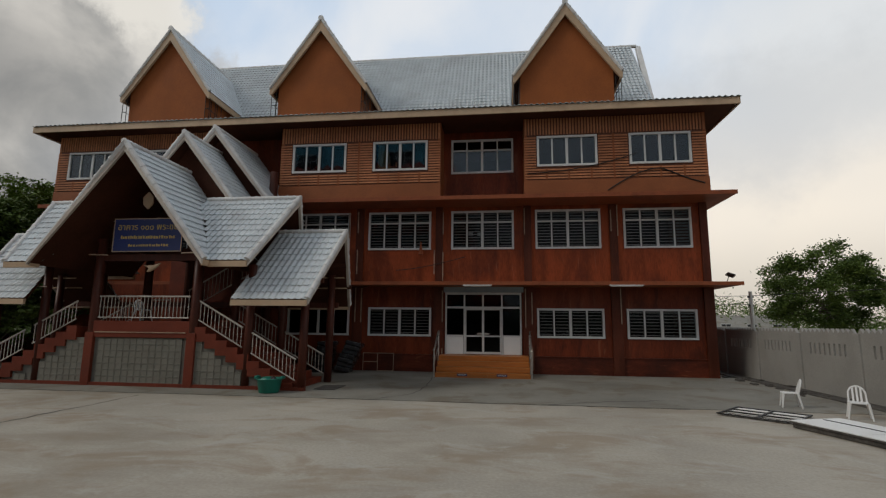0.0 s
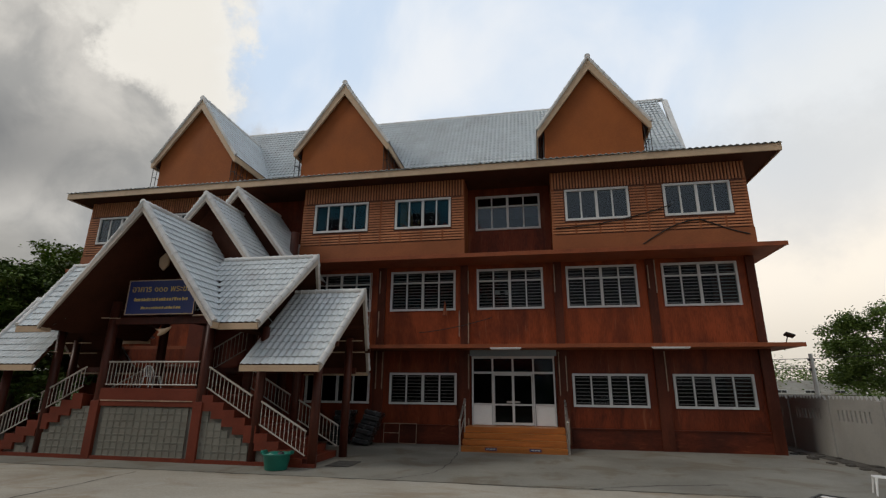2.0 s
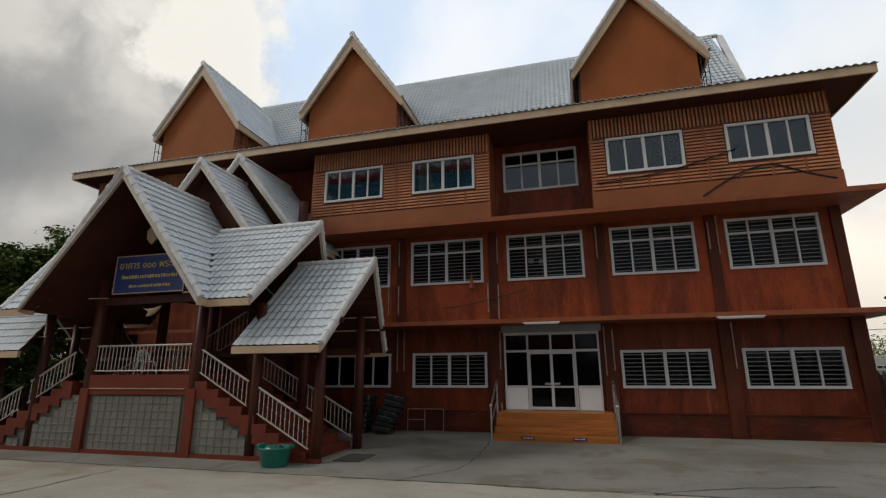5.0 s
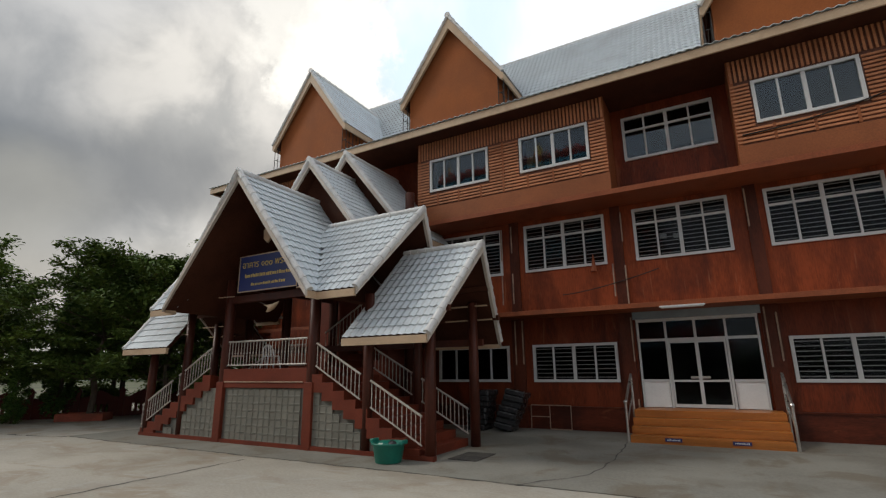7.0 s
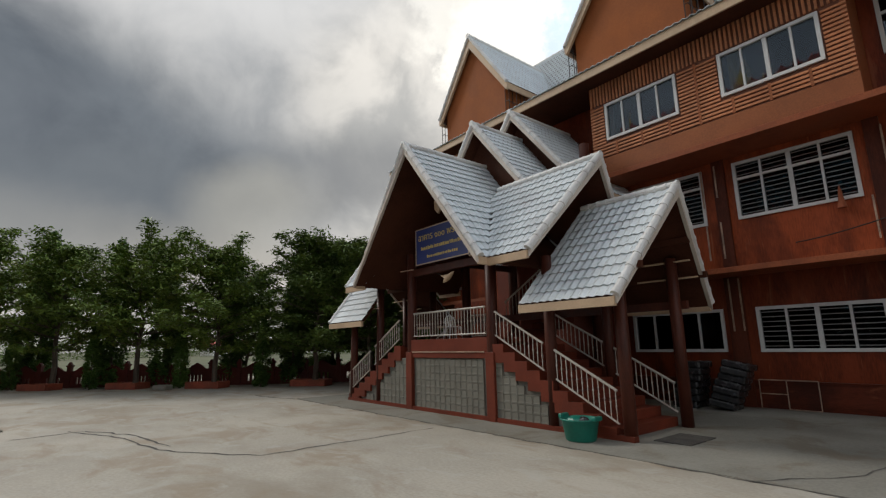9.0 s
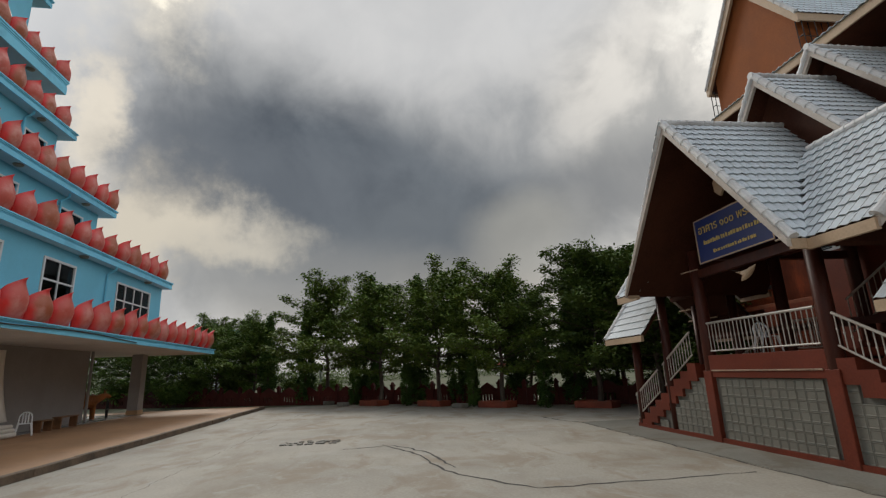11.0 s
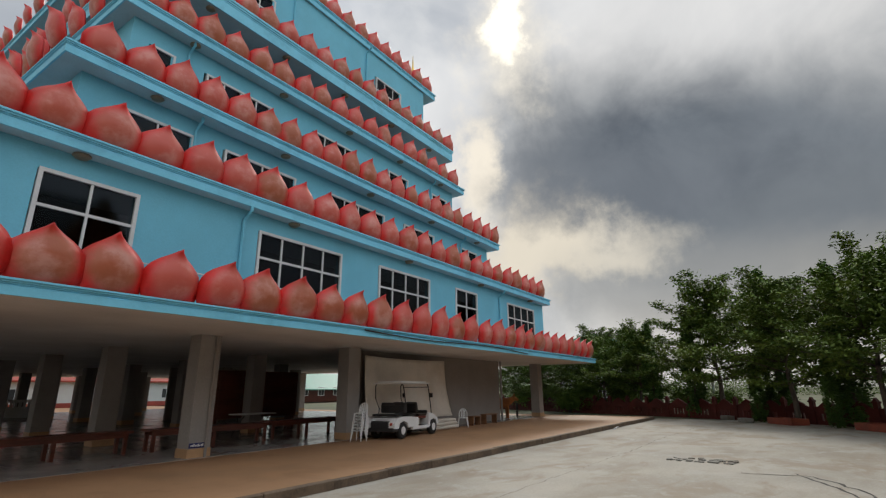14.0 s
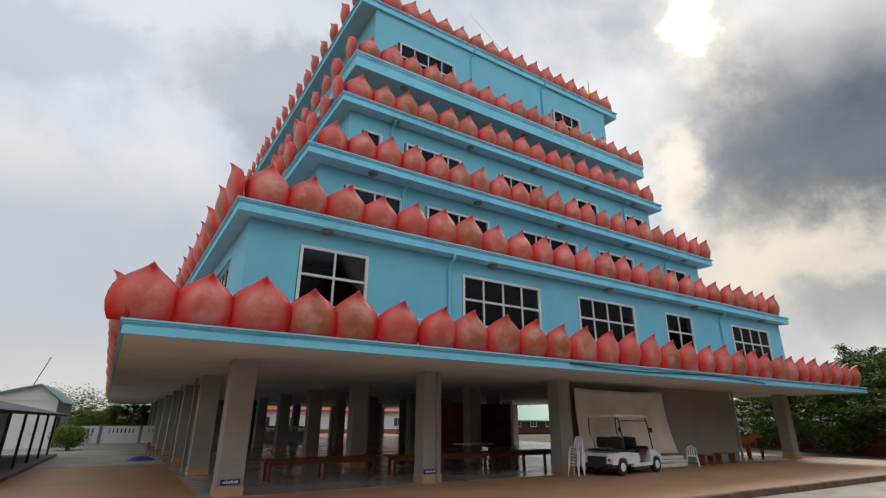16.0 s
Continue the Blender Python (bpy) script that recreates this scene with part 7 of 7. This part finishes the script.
tagged(fw, "low line of distant trees round the horizon", "woods", kind="stuff")


def far_house(name, m, w, d, h, roof_mat, wall_mat, label, floors=1, trim=None):
    hs = thing(name, label, "house", m)
    part("wall", boxes((-w / 2, w / 2, -d / 2, d / 2, 0, h)), wall_mat, hs, local=True)
    part("roof", prism(((-d / 2 - 0.6, h - 0.05), (0, h + d * 0.16), (d / 2 + 0.6, h - 0.05), (d / 2 + 0.6, h - 0.2), (-d / 2 - 0.6, h - 0.2)), "x", -w / 2 - 0.6, w / 2 + 0.6), roof_mat, hs, local=True)
    n = max(2, int(w / 3))
    for f in range(floors):
        for i in range(n):
            x = -w / 2 + w * (i + 0.5) / n
            z = 0.9 + f * (h / floors)
            win = part("window", boxes((x - 0.6, x + 0.6, d / 2, d / 2 + 0.05, z, z + 1.2)), FRAME, hs, local=True)
            part("pane", boxes((x - 0.52, x - 0.03, d / 2 + 0.05, d / 2 + 0.06, z + 0.07, z + 1.13), (x + 0.03, x + 0.52, d / 2 + 0.05, d / 2 + 0.06, z + 0.07, z + 1.13)), BLACK_PLASTIC, win, local=True)
    if trim:
        part("trim", boxes((-w / 2 - 0.02, w / 2 + 0.02, -d / 2 - 0.02, d / 2 + 0.03, 0, 0.55)), trim, hs, local=True)
    return hs


far_house("house", BLM @ pose(72, 13, 0, 0, 0, -165), 34, 7, 6.4, GREEN_ROOF, PALE_WALL, "long pale building with a green metal roof", 2)
far_house("house", BLM @ pose(22, 62, 0.1, 0, 0, 180), 34, 9, 3.0, FAR_RED, PALE_WALL, "low pale building with red trim behind the hall", 1, FAR_RED)
far_house("house", pose(25, 64, 0, 0, 0, 190), 12, 9, 1.7, APRON, GREY_WALL, "low pale house beyond the boundary wall")
far_house("house", pose(-135, 42, 0, 0, 0, -80), 10, 7, 2.8, FAR_RED, PALE_WALL, "small distant house with a red roof")
far_house("house", pose(-140, 75, 0, 0, 0, -100), 16, 8, 3.0, GREEN_ROOF, PALE_WALL, "small distant pale house in the fields")
# dark brown wall drawn in place of the shade under the open roof
far_house("house", BLM @ pose(66, 58, 0.1, 0, 0, 180), 40, 16, 1.9, GREEN_ROOF, COLUMN, "low pavilion with a dark wall for its shaded inside under a broad green metal roof")
white_house = thing("house", "white house with a pale green gable beside the lane", "house", pose(3.55, -33.0, 0.15))
part("wall", boxes((-1.05, 3.0, -5, 3.0, 0, 2.55)), PALE_WALL, white_house, local=True)
part("gable", prism(((-1.1, 2.55), (3.1, 2.55), (-0.1, 3.38)), "y", -5.1, 3.05), PALE_WALL, white_house, local=True)
part("roof", prism(((-1.4, 2.4), (-0.1, 3.4), (3.4, 2.4), (3.4, 2.48), (-0.1, 3.48), (-1.4, 2.48)), "y", -5.4, 3.4), GREEN_ROOF, white_house, local=True)
# black slab on the wall, drawn for the darkness inside the opening
part("doorway", boxes((-1.1, -1.03, 0.4, 1.4, 0.0, 1.7)), BLACK_PLASTIC, white_house, local=True)
shed = thing("shed", "open lean-to shed with a dark roof on steel posts", "shed", pose(1.55, -15.0, 0.15))
part("roof", prism(((-0.35, 1.68), (3.4, 2.5), (3.4, 2.58), (-0.35, 1.76)), "y", -7.0, 7.0), METAL_DARK, shed, local=True)
for y in (-6.5, -4.0, -1.5, 1.0, 3.5, 6.0):
    part("post", tubes(((0, y, 0), (0, y, 1.75), 0.04), sides=6), METAL_DARK, shed, local=True)
part("back_wall", boxes((1.6, 1.72, -7.0, 7.0, 0, 2.05)), PALE_WALL, shed, local=True)
part("plinth", boxes((-0.3, 3.0, -7.2, 7.2, 0, 0.1)), APRON, shed, local=True)
lw = thing("lane_wall", "white precast wall with slots at the end of the lane", "wall", Matrix.Translation((0, -36, 0.1)), kind="structure")
for i in range(12):
    x = -14 + i * 2.4
    hs = [(x + 0.4 + 0.24 * j, x + 0.5 + 0.24 * j, 0.85, 1.12) for j in range(7)]
    part("panel", boxes(*wall_boxes(x + 0.1, x + 2.4, 0.1, 1.3, -36.05, -35.95, hs)), WHITE_PAINT, lw)
    part("pillar", boxes((x - 0.1, x + 0.1, -36.1, -35.9, 0.1, 1.38), bevel=0.01), BOUNDARY, lw)
up = thing("utility_pole", "grey concrete utility pole beyond the boundary wall", "pole", pose(11.1, 25.0, 0))
part("pole", tubes(((0, 0, 0), (0, 0, 3.4), 0.11, 0.08)), PALE_WALL, up, local=True)
for z in (2.7, 3.1):
    part("insulator", boxes((-0.12, 0.12, -0.05, 0.05, z, z + 0.1)), METAL_DARK, up, local=True)
tagged(part("overhead_cable", tubes(((11.1, 25.0, 3.2), (4.0, 38, 3.6), 0.012), ((11.1, 25, 2.8), (4.0, 38, 3.2), 0.012), ((11.1, 25.0, 3.2), (26.0, 14, 3.7), 0.012), sides=4), METAL_DARK), "thin dark overhead cables", "cable")
tagged(part("leaning_pole", polyline([Vector((5.74, -40, 0.3)), Vector((5.4, -40, 3.6)), Vector((4.66, -40, 6.1))], 0.03, 5), BARK), "thin bamboo pole leaning over the roof", "pole")
